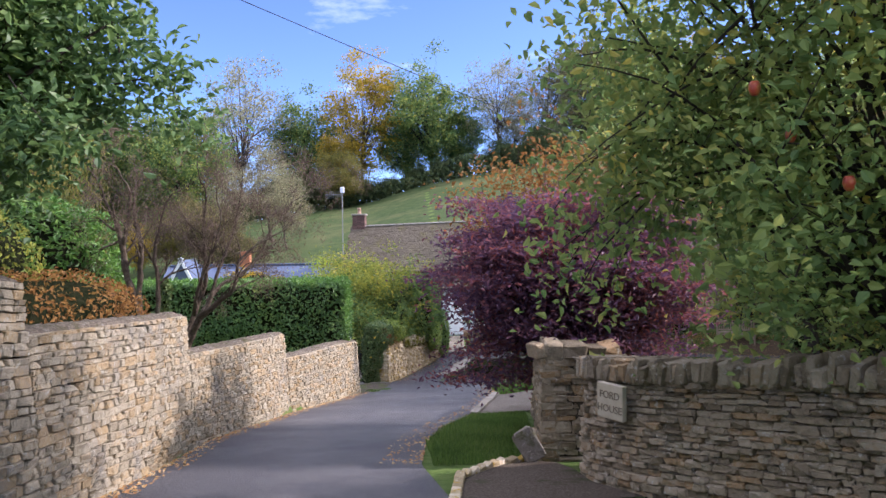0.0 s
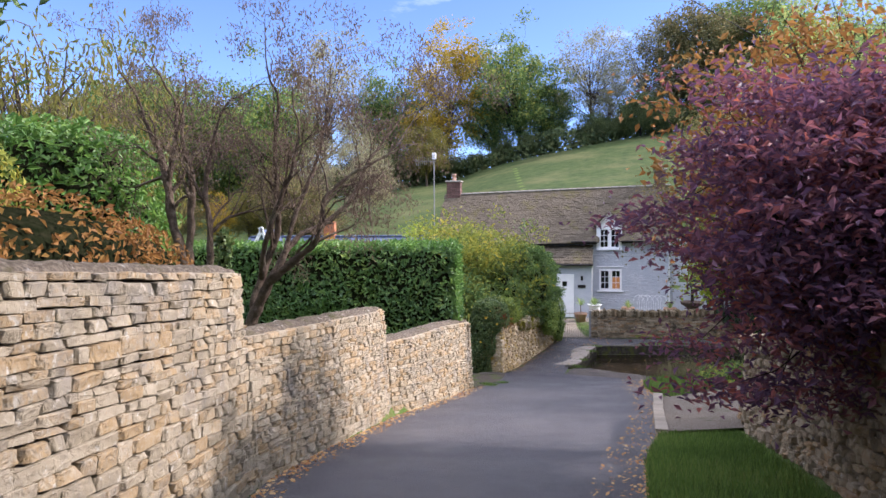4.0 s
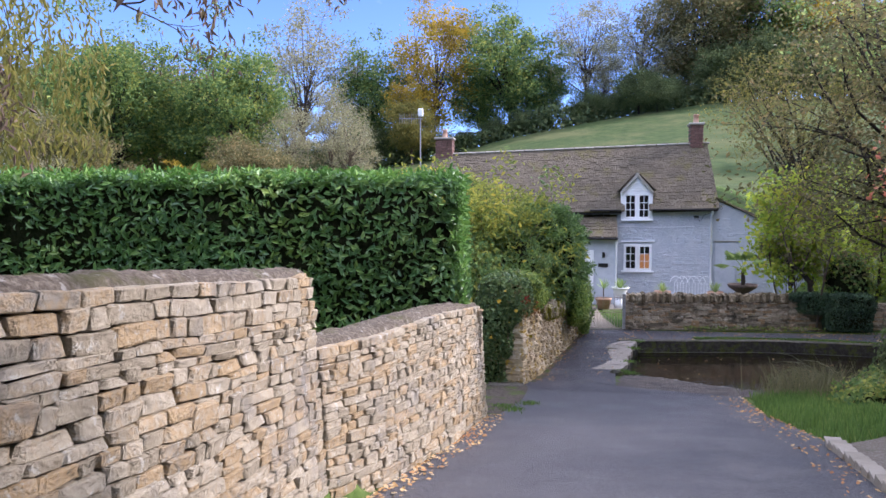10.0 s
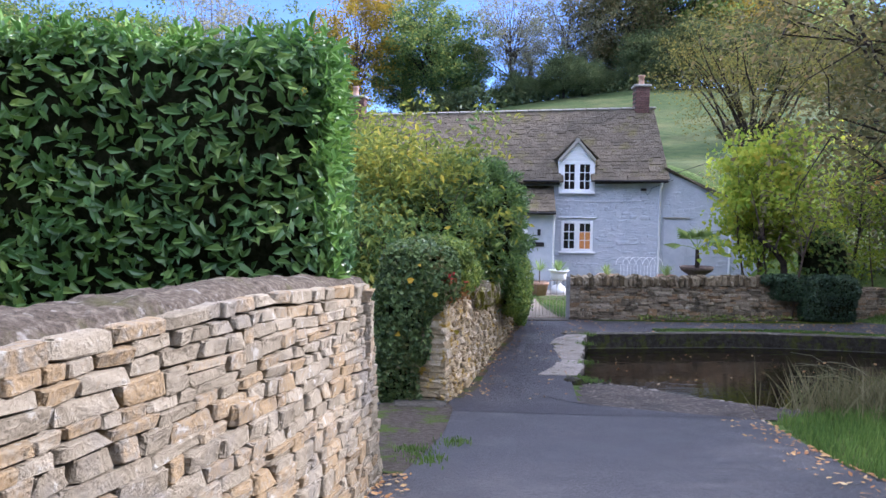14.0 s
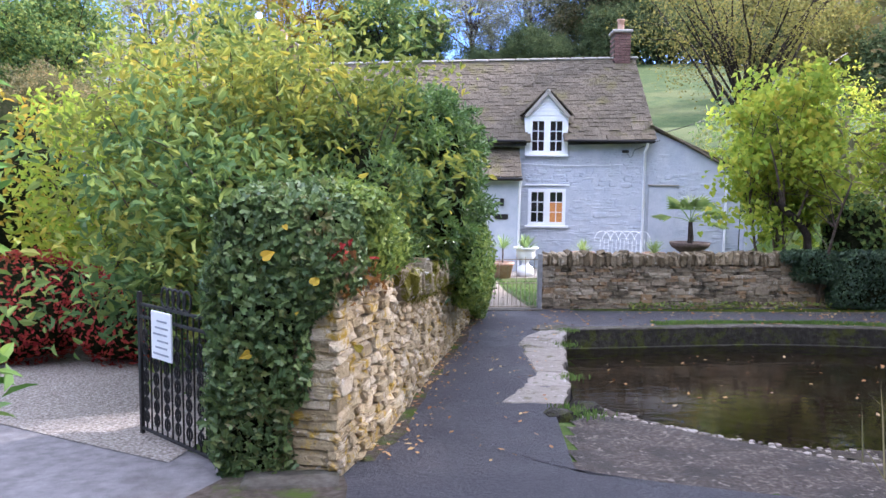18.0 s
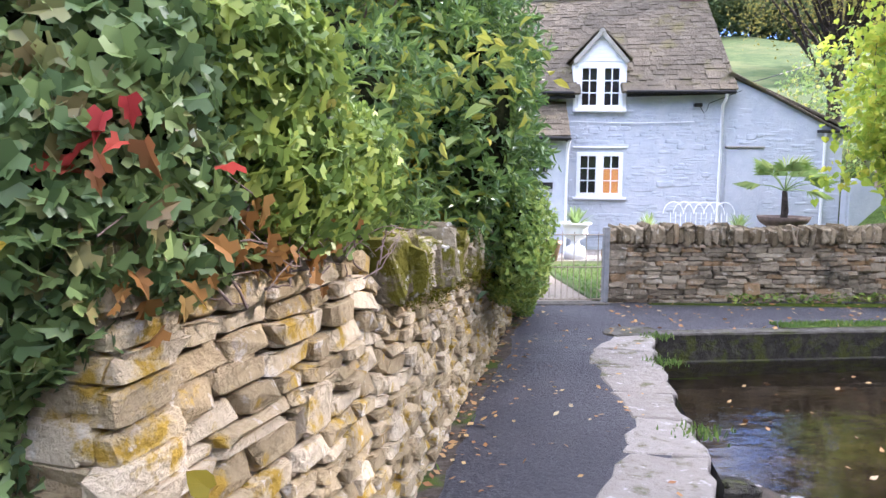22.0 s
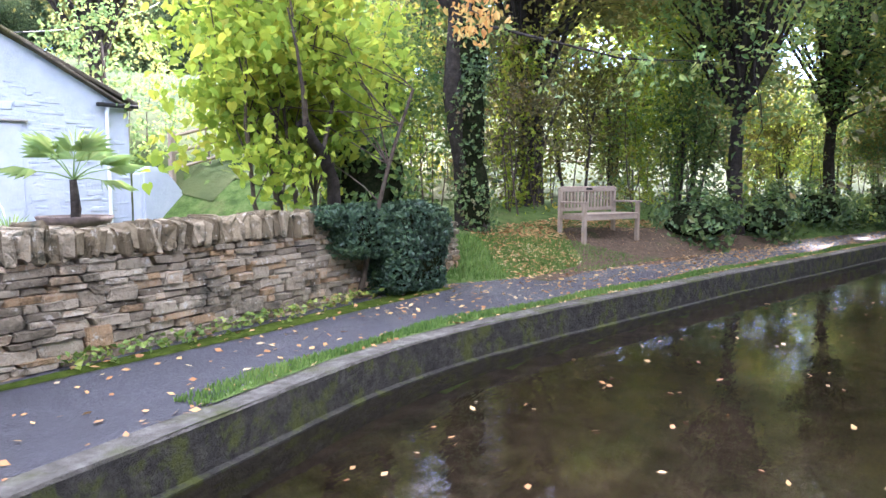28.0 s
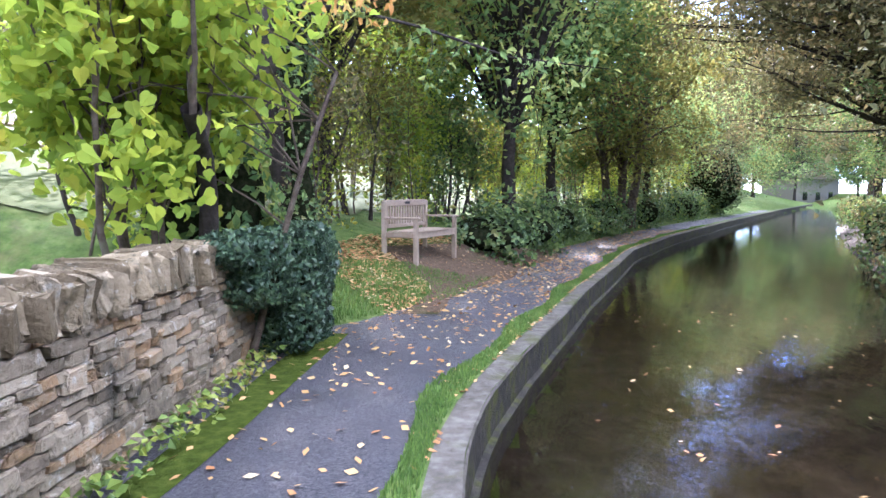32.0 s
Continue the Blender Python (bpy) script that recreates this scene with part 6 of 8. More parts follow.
for k in range(70):
    q = stem_r.uniform(0.25, 1.45)
    p, t = on_line(IW, q)
    n = np.array([t[0][1], -t[0][0]])
    a = np.array([*(p[0] + n * stem_r.uniform(-0.03, 0.06)), iz1(q) + stem_r.uniform(-0.1, 0.14)])
    b = a + np.array([*(t[0] * stem_r.uniform(-0.4, 0.4) + n * stem_r.uniform(-0.02, 0.05)), stem_r.uniform(-0.06, 0.2)])
    stems.append(tube(curve_points(a, b, 0.1, 6, stem_r, 0.3), np.linspace(stem_r.uniform(0.002, 0.0042), 0.0015, 6), 5))
dead = np.array([(-4.62, -14.75, 1.62), (-4.7, -14.95, 1.7), (-4.55, -14.4, 1.62), (-4.78, -15.1, 1.64)])
dead = np.concatenate([d + stem_r.normal(0, 1, (16, 3)) * (0.05, 0.1, 0.05) for d in dead])
tagged(new("dead_ivy_leaves", leaves("dead_ivy_leaves", dead, 0.055, L_RUST, up=0.0, narrow=0.8, seed=218, droop=0.8, facing=np.tile([0.9, -0.4, 0.1], (len(dead), 1)), shape="ivy")), "withered brown ivy leaves on bare stems", "leaves", kind="stuff")
v, q = join_arrays(stems)
M_STEM = material("ivy_stem", [(0.10, 0.07, 0.06), (0.17, 0.125, 0.105), (0.25, 0.20, 0.17)], 0.9, 12, 0.6, 40)
tagged(new("ivy_stems", array_mesh("ivy_stems", v, q, M_STEM, True)), "bare woody ivy stems tangled on the wall", "ivy", kind="stuff")
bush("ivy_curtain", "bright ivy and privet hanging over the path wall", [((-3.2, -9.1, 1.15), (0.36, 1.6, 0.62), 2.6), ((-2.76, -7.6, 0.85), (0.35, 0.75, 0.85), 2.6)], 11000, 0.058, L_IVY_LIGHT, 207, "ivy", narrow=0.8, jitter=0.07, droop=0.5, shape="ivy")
bush("ivy_heap", "dark ivy heaped over the end of a garden wall", [((4.95, -7.15, 0.58), (0.66, 0.33, 0.56), 7), ((4.1, -7.08, 0.86), (0.5, 0.26, 0.3), 5), ((3.6, -7.0, 1.02), (0.28, 0.22, 0.14), 3)], 15000, 0.052, L_IVY_DARK, 208, "ivy", narrow=0.85, jitter=0.05, shrink=0.09, droop=0.6, shape="ivy")
# shrubbery between the gateway and the cottage gate
def laurel(name, label, boxes, shoots, per, size, mat, seed, narrow=0.34, jitter=0.16, shrink=0.26):
    """An evergreen whose leaves stand in rosettes on its shoots over a near-black shade core."""
    x, y = boxes[0][0][0], boxes[0][0][1]
    z = min(c[2] - h[2] for c, h, _ in boxes)
    ob = thing(name, label, "shrub", at=(x, y, z))
    rel = [((c[0] - x, c[1] - y, c[2] - z), h, pw) for c, h, pw in boxes]
    part("inner_growth", blob_core(rel, shrink, M_INNER_SHADE), M_INNER_SHADE, ob)
    p, nn = shell_points(rel, shoots, seed, jitter)
    inside = np.zeros(len(p), bool)
    for c, h, pw in rel:
        inside |= ((np.abs((p - np.array(c)) / (np.array(h) - shrink).clip(0.02)) ** pw).sum(1) < 1)
    part("foliage", sprays("foliage", p[~inside], nn[~inside], per, size, mat, narrow, seed), mat, ob)
    return ob


laurel("laurel_bush", "glossy dark laurel leaning over a path wall", [((-3.85, -9.6, 2.2), (0.9, 1.5, 1.5), 2.3), ((-3.32, -8.3, 2.0), (0.65, 1.0, 1.5), 2.4)], 4300, 8, 0.105, L_GLOSS, 211)
laurel("evergreen_shrub", "mid green long-leaved evergreen behind a path wall", [((-4.75, -11.3, 1.95), (0.7, 1.2, 1.25), 2.3), ((-4.35, -10.2, 2.6), (0.6, 0.9, 0.9), 2.2)], 2300, 8, 0.11, L_SPRIG, 217, narrow=0.27, jitter=0.22)
for k, (sx, sy, sh, sr, mt) in enumerate(((-5.3, -11.2, 4.3, 1.4, L_GOLDGREEN), (-6.6, -10.4, 4.8, 1.7, L_GOLDGREEN), (-4.7, -8.8, 4.4, 1.1, L_GOLDGREEN), (-5.6, -8.6, 5.0, 1.6, L_GOLDGREEN), (-7.9, -8.6, 4.6, 1.7, L_LIME), (-6.2, -12.3, 3.2, 1.1, L_SHRUB), (-4.5, -10.4, 3.4, 0.7, L_SPRIG))):
    tree("garden_shrub", "tall loose garden shrub turning from green to yellow", sx, sy, sh, sh * 0.56, (sr, sr, sh * 0.42), 70, 120, 0.125, mt, 2120 + k, trunk_r=0.04, clump_r=0.42, fork=0.35, low=0.2, stems=4, narrow=0.42, hollow=0.2, group="garden shrubs by the gateway", category="shrub", shape="oval", droop=0.3)
# dark bush added to put shade between the loose shrubs
bush("shrub_shade", "dark filler bush standing in for shade inside the shrubbery", [((-5.3, -10.3, 1.7), (1.5, 1.7, 1.6), 2.2)], 5000, 0.12, L_LAUREL, 219, jitter=0.3, shrink=0.4)
bush("yellow_shrub", "bright yellow autumn shrub", [((-11.2, -7.0, 2.0), (1.9, 1.7, 1.9), 2.2)], 7000, 0.13, L_YELLOW, 213, jitter=0.2)
bush("berry_shrub", "cotoneaster covered in red leaves and berries", [((-9.0, -10.4, 0.7), (1.1, 0.9, 0.75), 2.2), ((-7.6, -10.6, 0.6), (0.8, 0.7, 0.65), 2.2)], 6000, 0.07, L_RED, 214)
# bare many-stemmed trees above the wall
def bare_tree(x, y, z, limbs, seed, label, reach=0.75):
    """Crooked limbs given as lines of (right, away, up, radius) over the base; they fork into finer and finer twigs hung with dry tassels."""
    r = np.random.default_rng(seed)
    ob = thing("bare_tree", label, "tree", "bare trees above the wall", at=(x, y, z))
    tips = []

    def grow(p, d, length, rad, depth, wood):
        pts, rr = [p], [rad]
        for k in range(4):
            d = d + r.normal(0, 0.2, 3) + np.array([0, 0, 0.03])
            d /= np.linalg.norm(d)
            p = p + d * length / 4
            pts.append(p)
            rr.append(rad * (1 - 0.5 * (k + 1) / 4))
        wood.append(tube(pts, rr, 6 if depth < 1 else 4 if depth < 2 else 3))
        if depth >= 3:
            tips.extend((p, pts[2]))
            return
        for c in range(3 if depth else 2):
            a = r.normal(0, 1, 3)
            a -= (a @ d) * d
            a /= np.linalg.norm(a)
            w = r.uniform(0.35, 0.9)
            nd = d * math.cos(w) + a * math.sin(w)
            grow(p if c else pts[3], nd / np.linalg.norm(nd), length * r.uniform(0.55, 0.85), rr[-1] * r.uniform(0.6, 0.9), depth + 1, wood)

    for line in limbs:
        line = np.array(line, float) * (1, 1, 1, 0.76)
        t = np.linspace(0, len(line) - 1, 6 * len(line))
        fine = np.stack([np.interp(t, range(len(line)), line[:, c]) for c in range(4)], -1)
        for _ in range(3):
            fine[1:-1] = (fine[:-2] + 2 * fine[1:-1] + fine[2:]) / 4
        fine[1:, :3] += np.cumsum(r.normal(0, 0.006, (len(fine) - 1, 3)), axis=0)
        wood = [tube(fine[:, :3], fine[:, 3] * (1 + 0.1 * np.sin(t * 9)), 10)]
        n = len(fine)
        for k in range(int(n * 0.42), n, 3):
            d = fine[k, :3] - fine[k - 2, :3]
            d = d / (np.linalg.norm(d) + 1e-9) + r.normal(0, 0.55, 3) + [0, 0, 0.25]
            grow(fine[k, :3], d / np.linalg.norm(d), reach * r.uniform(0.5, 1.0), max(0.006, fine[k, 3] * 0.5), 1, wood)
        d = fine[-1, :3] - fine[-3, :3]
        grow(fine[-1, :3], d / np.linalg.norm(d), reach, fine[-1, 3], 0, wood)
        v, q = join_arrays(wood)
        part("stem", array_mesh("stem", v, q, M_BARK, True), M_BARK, ob)
    t = np.array(tips)
    m = 13 * len(t)
    pos = t[r.integers(0, len(t), m)] + r.normal(0, 0.07, (m, 3)) - [0, 0, 0.05]
    part("dry_foliage", leaves("dry_foliage", pos, 0.05, L_BROWN, up=0.0, narrow=0.24, droop=1.6, seed=seed), L_BROWN, ob)
    return ob


bare_tree(-8.3, -25.88, 3.05, (
    ((0, 0, 0, 0.105), (0.12, -0.05, 0.35, 0.09), (0.3, -0.15, 0.66, 0.085), (0.68, -0.3, 0.94, 0.062), (1.03, -0.42, 1.2, 0.048), (1.12, -0.5, 1.7, 0.036), (1.38, -0.45, 1.95, 0.03), (1.9, -0.3, 2.2, 0.018)),
    ((0.28, -0.14, 0.62, 0.07), (0.47, 0.05, 1.02, 0.052), (0.62, 0.2, 1.24, 0.046), (0.9, 0.4, 1.4, 0.042), (1.2, 0.6, 1.72, 0.034), (1.4, 0.7, 2.25, 0.026), (1.75, 0.9, 2.75, 0.016)),
    ((0.0, 0.02, 0.05, 0.085), (0.03, 0.1, 0.45, 0.066), (0.18, 0.2, 0.95, 0.06), (0.32, 0.2, 1.3, 0.054), (0.35, 0.1, 1.95, 0.042), (0.42, 0.0, 2.7, 0.028)),
    ((0.2, -0.1, 0.7, 0.05), (0.23, -0.3, 0.95, 0.046), (0.42, -0.5, 1.45, 0.04), (0.66, -0.6, 1.9, 0.034), (0.84, -0.7, 2.45, 0.02)),
    ((0.45, -0.2, 0.78, 0.05), (0.55, -0.05, 1.15, 0.042), (0.72, 0.05, 1.75, 0.036), (0.92, 0.1, 2.25, 0.026), (1.05, 0.1, 2.7, 0.016))),
    224, "crooked many-stemmed tree, almost bare, behind the wall")
bare_tree(-9.55, -24.85, 3.2, (
    ((0, 0, 0, 0.10), (-0.02, 0, 0.7, 0.09), (-0.2, 0, 1.25, 0.085), (-0.3, 0.05, 1.95, 0.08), (-0.45, 0.1, 2.35, 0.055), (-0.65, 0.1, 2.8, 0.03)),
    ((-0.28, 0.05, 1.9, 0.06), (-0.18, -0.05, 2.35, 0.048), (-0.1, -0.1, 2.9, 0.03)),
    ((0.08, 0.05, 0, 0.085), (0.0, 0.05, 0.95, 0.075), (0.05, 0.0, 1.5, 0.07), (0.13, -0.05, 2.0, 0.062), (-0.02, -0.1, 2.4, 0.04), (0.0, -0.1, 2.85, 0.022))),
    222, "upright many-stemmed tree, almost bare, behind the wall")
bare_tree(-8.8, -26.1, 2.95, (
    ((0, 0, 0, 0.07), (0.06, 0, 0.75, 0.06), (0.08, 0, 1.5, 0.052), (0.0, 0.05, 1.85, 0.045), (0.14, 0.05, 2.4, 0.028)),
    ((0.1, 0.0, 1.4, 0.032), (0.35, 0.05, 1.6, 0.026), (0.62, 0.1, 1.66, 0.016))),
    223, "slender dark stem, almost bare, behind the wall")
bush("ivy_column", "ivy-clad dead stem behind the wall", [((-9.0, -25.0, 3.3), (0.22, 0.22, 0.55), 2.2), ((-8.95, -25.0, 3.9), (0.13, 0.13, 0.5), 2.0)], 1500, 0.075, L_IVY, 226, "ivy", narrow=0.85, jitter=0.06, shrink=0.08, droop=0.5, shape="ivy")
tree("coral_tree", "small tree with coral red autumn leaves", 1.5, -18.4, 5.0, 3.6, (1.6, 1.4, 1.1), 24, 80, 0.085, L_CORAL, 243, bark=M_BARK_DARK, trunk_r=0.07, clump_r=0.5, low=2.2)
# crowns that hang over the lane near the start
tree("apple_tree", "old apple tree with dense green leaves over the wall", -9.9, -32.2, 9.6 - ground_at(-9.9, -32.2), 7.5 - ground_at(-9.9, -32.2), (2.35, 2.2, 1.9), 95, 620, 0.11, L_ORCHARD, 231, bark=M_BARK_DARK, trunk_r=0.2, clump_r=0.5, lean=(0.6, 0), low=1.8, shape="oval")
tree("crab_apple", "crab apple tree with green and yellow leaves", 0.1, -33.9, 6.6, 3.9, (2.45, 2.3, 3.1), 105, 380, 0.082, L_APPLE, 232, bark=M_BARK_DARK, trunk_r=0.09, clump_r=0.6, fork=0.3, low=0.9, narrow=0.6, stems=2, shape="oval", shift=(-0.6, -0.4))
ar = np.random.default_rng(238)
crab = bpy.data.objects["crab_apple"]
crab_at = np.array(crab.matrix_world.translation)
bough_r = np.random.default_rng(236)
spots = []
for k in range(15):
    a = np.array([bough_r.uniform(-1.8, -1.0), bough_r.uniform(-34.7, -33.6), bough_r.uniform(5.2, 6.8)])
    b = np.array([bough_r.uniform(-3.0, -2.4), bough_r.uniform(-34.5, -33.5), bough_r.uniform(4.5, 6.4)])
    line = curve_points(a, b, 0.25, 7, bough_r, 0.12)
    part("bough", array_mesh("bough", *tube(np.array(line) - crab_at, np.linspace(0.016, 0.004, 7), 5), M_BARK_DARK, True), M_BARK_DARK, crab)
    for p in np.array(line)[1:]:
        spots.append(p - crab_at + bough_r.normal(0, 1, (26, 3)) * (0.2, 0.2, 0.22) - [0, 0, 0.08])
part("hanging_foliage", leaves("hanging_foliage", np.concatenate(spots), 0.085, L_APPLE, up=0.15, narrow=0.5, droop=0.5, seed=237, shape="oval"), L_APPLE, crab)
av, aq = lathe([(0.0, 0.052), (0.012, 0.058), (0.026, 0.056), (0.036, 0.035), (0.038, 0.01), (0.03, -0.02), (0.016, -0.036), (0.006, -0.034), (0.0, -0.03)], 12)
M_APPLE = material("apple_skin", [(0.30, 0.03, 0.02), (0.42, 0.07, 0.03), (0.45, 0.22, 0.05)], 0.35, 14, 0.05, 30, spec=0.5)
APPLE = array_mesh("apple", av, aq, M_APPLE, True)
for k in range(9):
    part("apple", APPLE, M_APPLE, crab).matrix_local = Matrix.Translation((ar.uniform(-2.6, -1.2), ar.uniform(-1.8, -0.4), ar.uniform(2.2, 4.6)))
tree("purple_maple", "dome of a purple-leaved Japanese maple", -1.35, -28.4, 3.75, 2.45, (1.65, 1.15, 1.15), 120, 470, 0.09, L_MAPLE, 233, bark=M_BARK_DARK, trunk_r=0.14, clump_r=0.58, fork=0.3, low=1.4, narrow=0.42, up=0.55, droop=0.35, hollow=0.72, twigs=1, flat=0.26, shift=(-0.4, -0.35))
tree("russet_tree", "small tree turning rust and orange", -1.4, -26.4, 5.4, 3.7, (1.9, 1.2, 1.35), 58, 120, 0.1, L_RUST, 234, trunk_r=0.13, clump_r=0.55, fork=0.35, low=1.6)
# south bank
tree("alder", "spreading olive brown alder over the water", 3.6, -15.6, 8.0, 4.9, (3.6, 3.0, 3.0), 110, 280, 0.095, L_OLIVE, 241, bark=M_BARK_DARK, trunk_r=0.18, clump_r=0.75, fork=0.35, low=1.2, lean=(-0.7, 0.6), stems=2)
tree("alder", "olive green alder beside the lane", 6.6, -20.8, 6.6, 3.8, (2.9, 2.6, 2.4), 80, 260, 0.11, L_GREEN, 242, bark=M_BARK_DARK, trunk_r=0.18, clump_r=0.75, fork=0.35, low=1.2)
# lime green tree beside the garden wall
fig = tree("fig_tree", "yellow green broad-leaved small tree over the wall", 4.05, -6.2, 4.9, 3.05, (1.12, 0.9, 1.85), 84, 88, 0.108, L_LIME, 251, bark=M_BARK, trunk_r=0.03, clump_r=0.38, fork=0.5, low=1.35, stems=6, lean=(-0.2, 0.1), narrow=0.92, droop=0.8, shape="heart", hollow=0.25, twigs=1)
stump = np.array([(0.08, -0.42, -0.1), (0.06, -0.44, 0.7), (0.06, -0.45, 1.1), (0.02, -0.47, 1.42), (-0.25, -0.54, 1.72), (-0.5, -0.58, 1.88), (-0.68, -0.6, 2.06)])
part("pollard_stump", array_mesh("pollard_stump", *tube(stump, [0.11, 0.095, 0.085, 0.075, 0.07, 0.066, 0.075], 10), M_BARK_DARK, True), M_BARK_DARK, fig, "crooked black pollarded stump")
for k, (a, b) in enumerate((((-0.56, -0.58, 1.9), (-0.7, -0.4, 3.6)), ((-0.25, -0.52, 1.72), (0.2, -0.5, 3.0)), ((-0.62, -0.59, 1.98), (-1.0, -0.7, 3.2)))):
    part("shoot", array_mesh("shoot", *tube(curve_points(a, b, 0.05, 7, np.random.default_rng(255 + k), 0.08), np.linspace(0.03, 0.01, 7), 6), M_BARK, True), M_BARK, fig)
# gaunt tree in the meadow behind the lean-to
tree("meadow_tree", "gaunt dark tree with thin yellow leaves behind the cottage", 7.6, 2.4, 8.0, 5.6, (3.3, 2.6, 2.3), 34, 330, 0.085, L_WILLOW, 258, bark=M_BARK_DARK, trunk_r=0.2, clump_r=0.75, fork=0.3, low=2.6, twigs=3)
for k, (nx_, ny_, nr) in enumerate(((0.35, -17.2, 0.6), (1.2, -16.3, 0.6), (0.8, -18.5, 0.7), (1.7, -17.5, 0.7), (1.4, -15.5, 0.5), (2.2, -15.0, 0.6), (0.1, -19.3, 0.5))):
    bush("nettle_patch", "leafy green nettles and weeds on the bank", [((nx_, ny_, ground_at(nx_, ny_) + 0.12), (nr, nr, 0.3), 2.0)], 1500, 0.075, L_CHERRY if k % 2 else L_SHRUB, 330 + k, "weeds", jitter=0.22, shrink=0.2, narrow=0.6, shape="oval")
for k, (nx_, ny_, nr, nh) in enumerate(((2.4, -14.9, 0.9, 0.75), (3.2, -16.4, 1.0, 0.9), (1.9, -16.9, 0.7, 0.6))):
    bush("bank_bramble", "dark tangled bramble at the water's edge", [((nx_, ny_, ground_at(nx_, ny_) + nh * 0.6), (nr, nr * 0.9, nh), 2.1)], 2600, 0.085, (L_THORN, L_OLIVE, L_THORN)[k], 340 + k, jitter=0.3, shrink=0.3, narrow=0.6, shape="oval")
bush("holly_bush", "dark green holly beside the wall end", [((5.3, -6.3, 1.35), (0.7, 0.6, 0.85), 2.3)], 2200, 0.12, L_SHRUB, 252, narrow=0.6, jitter=0.14)
# wood behind the bench
ash = tree("ivy_clad_ash", "ivy-clad ash trunk on the bank", 8.3, -6.4, 12, 8.3, (3.8, 3.9, 3.4), 80, 150, 0.14, L_CHERRY, 261, shift=(-0.5, -1.7), bark=M_BARK_DARK, trunk_r=0.22, clump_r=0.9, fork=0.6, low=3.0)
ash_at = np.array(ash.matrix_world.translation)
ob_r = np.random.default_rng(265)
LOW = np.array([(8.2, -6.5, 4.0), (7.4, -7.2, 3.75), (6.9, -8.2, 3.4), (6.95, -9.3, 3.05), (7.15, -10.5, 2.95)]) - ash_at
wood, spots = [tube(LOW, [0.035, 0.028, 0.02, 0.013, 0.005], 6)], []
for k in range(26):
    u = ob_r.uniform(0.9, 4)
    a = LOW[int(u)] + (LOW[min(4, int(u) + 1)] - LOW[int(u)]) * (u % 1)
    b = a + ob_r.normal(0, 0.22, 3) + [ob_r.uniform(-0.35, 0.2), 0, -0.12]
    wood.append(tube(curve_points(a, b, 0.06, 4, ob_r, 0.2), [0.007, 0.005, 0.004, 0.002], 4))
    for f in np.linspace(0.3, 1, 5):
        spots.append(a + (b - a) * f + ob_r.normal(0, 0.035, 3) - [0, 0, 0.04])
v, q = join_arrays(wood)
part("low_branch", array_mesh("low_branch", v, q, M_BARK_DARK, True), M_BARK_DARK, ash)
part("branch_foliage", leaves("branch_foliage", np.array(spots), 0.12, L_CHERRY, up=0.1, narrow=0.48, droop=1.0, seed=266, shape="oval"), L_CHERRY, ash, "drooping green and yellow cherry leaves")
ORANGE = np.array([(7.9, -6.6, 4.3), (7.0, -7.0, 4.05), (6.2, -7.4, 3.75), (5.6, -7.9, 3.5)]) - ash_at
part("high_branch", array_mesh("high_branch", *tube(ORANGE, [0.03, 0.02, 0.012, 0.004], 5), M_BARK_DARK, True), M_BARK_DARK, ash)
k = ob_r.uniform(0.8, 3, 150)
pos = np.stack([np.interp(k, range(4), ORANGE[:, c]) for c in range(3)], -1) + ob_r.normal(0, 0.17, (150, 3)) - [0, 0, 0.1]
part("orange_foliage", leaves("orange_foliage", pos, 0.11, L_ORANGE, up=0.0, narrow=0.5, droop=1.1, seed=267, shape="oval"), L_ORANGE, ash, "pale orange autumn leaves")
bush("trunk_ivy", "ivy climbing up an ash trunk", [((8.3, -6.4, 0.9), (0.4, 0.4, 1.1), 2.4), ((8.22, -6.45, 2.3), (0.3, 0.3, 1.0), 2.3), ((8.4, -6.35, 3.6), (0.36, 0.34, 0.9), 2.2), ((8.2, -6.5, 4.7), (0.28, 0.28, 0.7), 2.2)], 5200, 0.07, L_IVY, 262, "ivy", narrow=0.8, droop=0.5, jitter=0.16, shrink=0.12, shape="ivy")
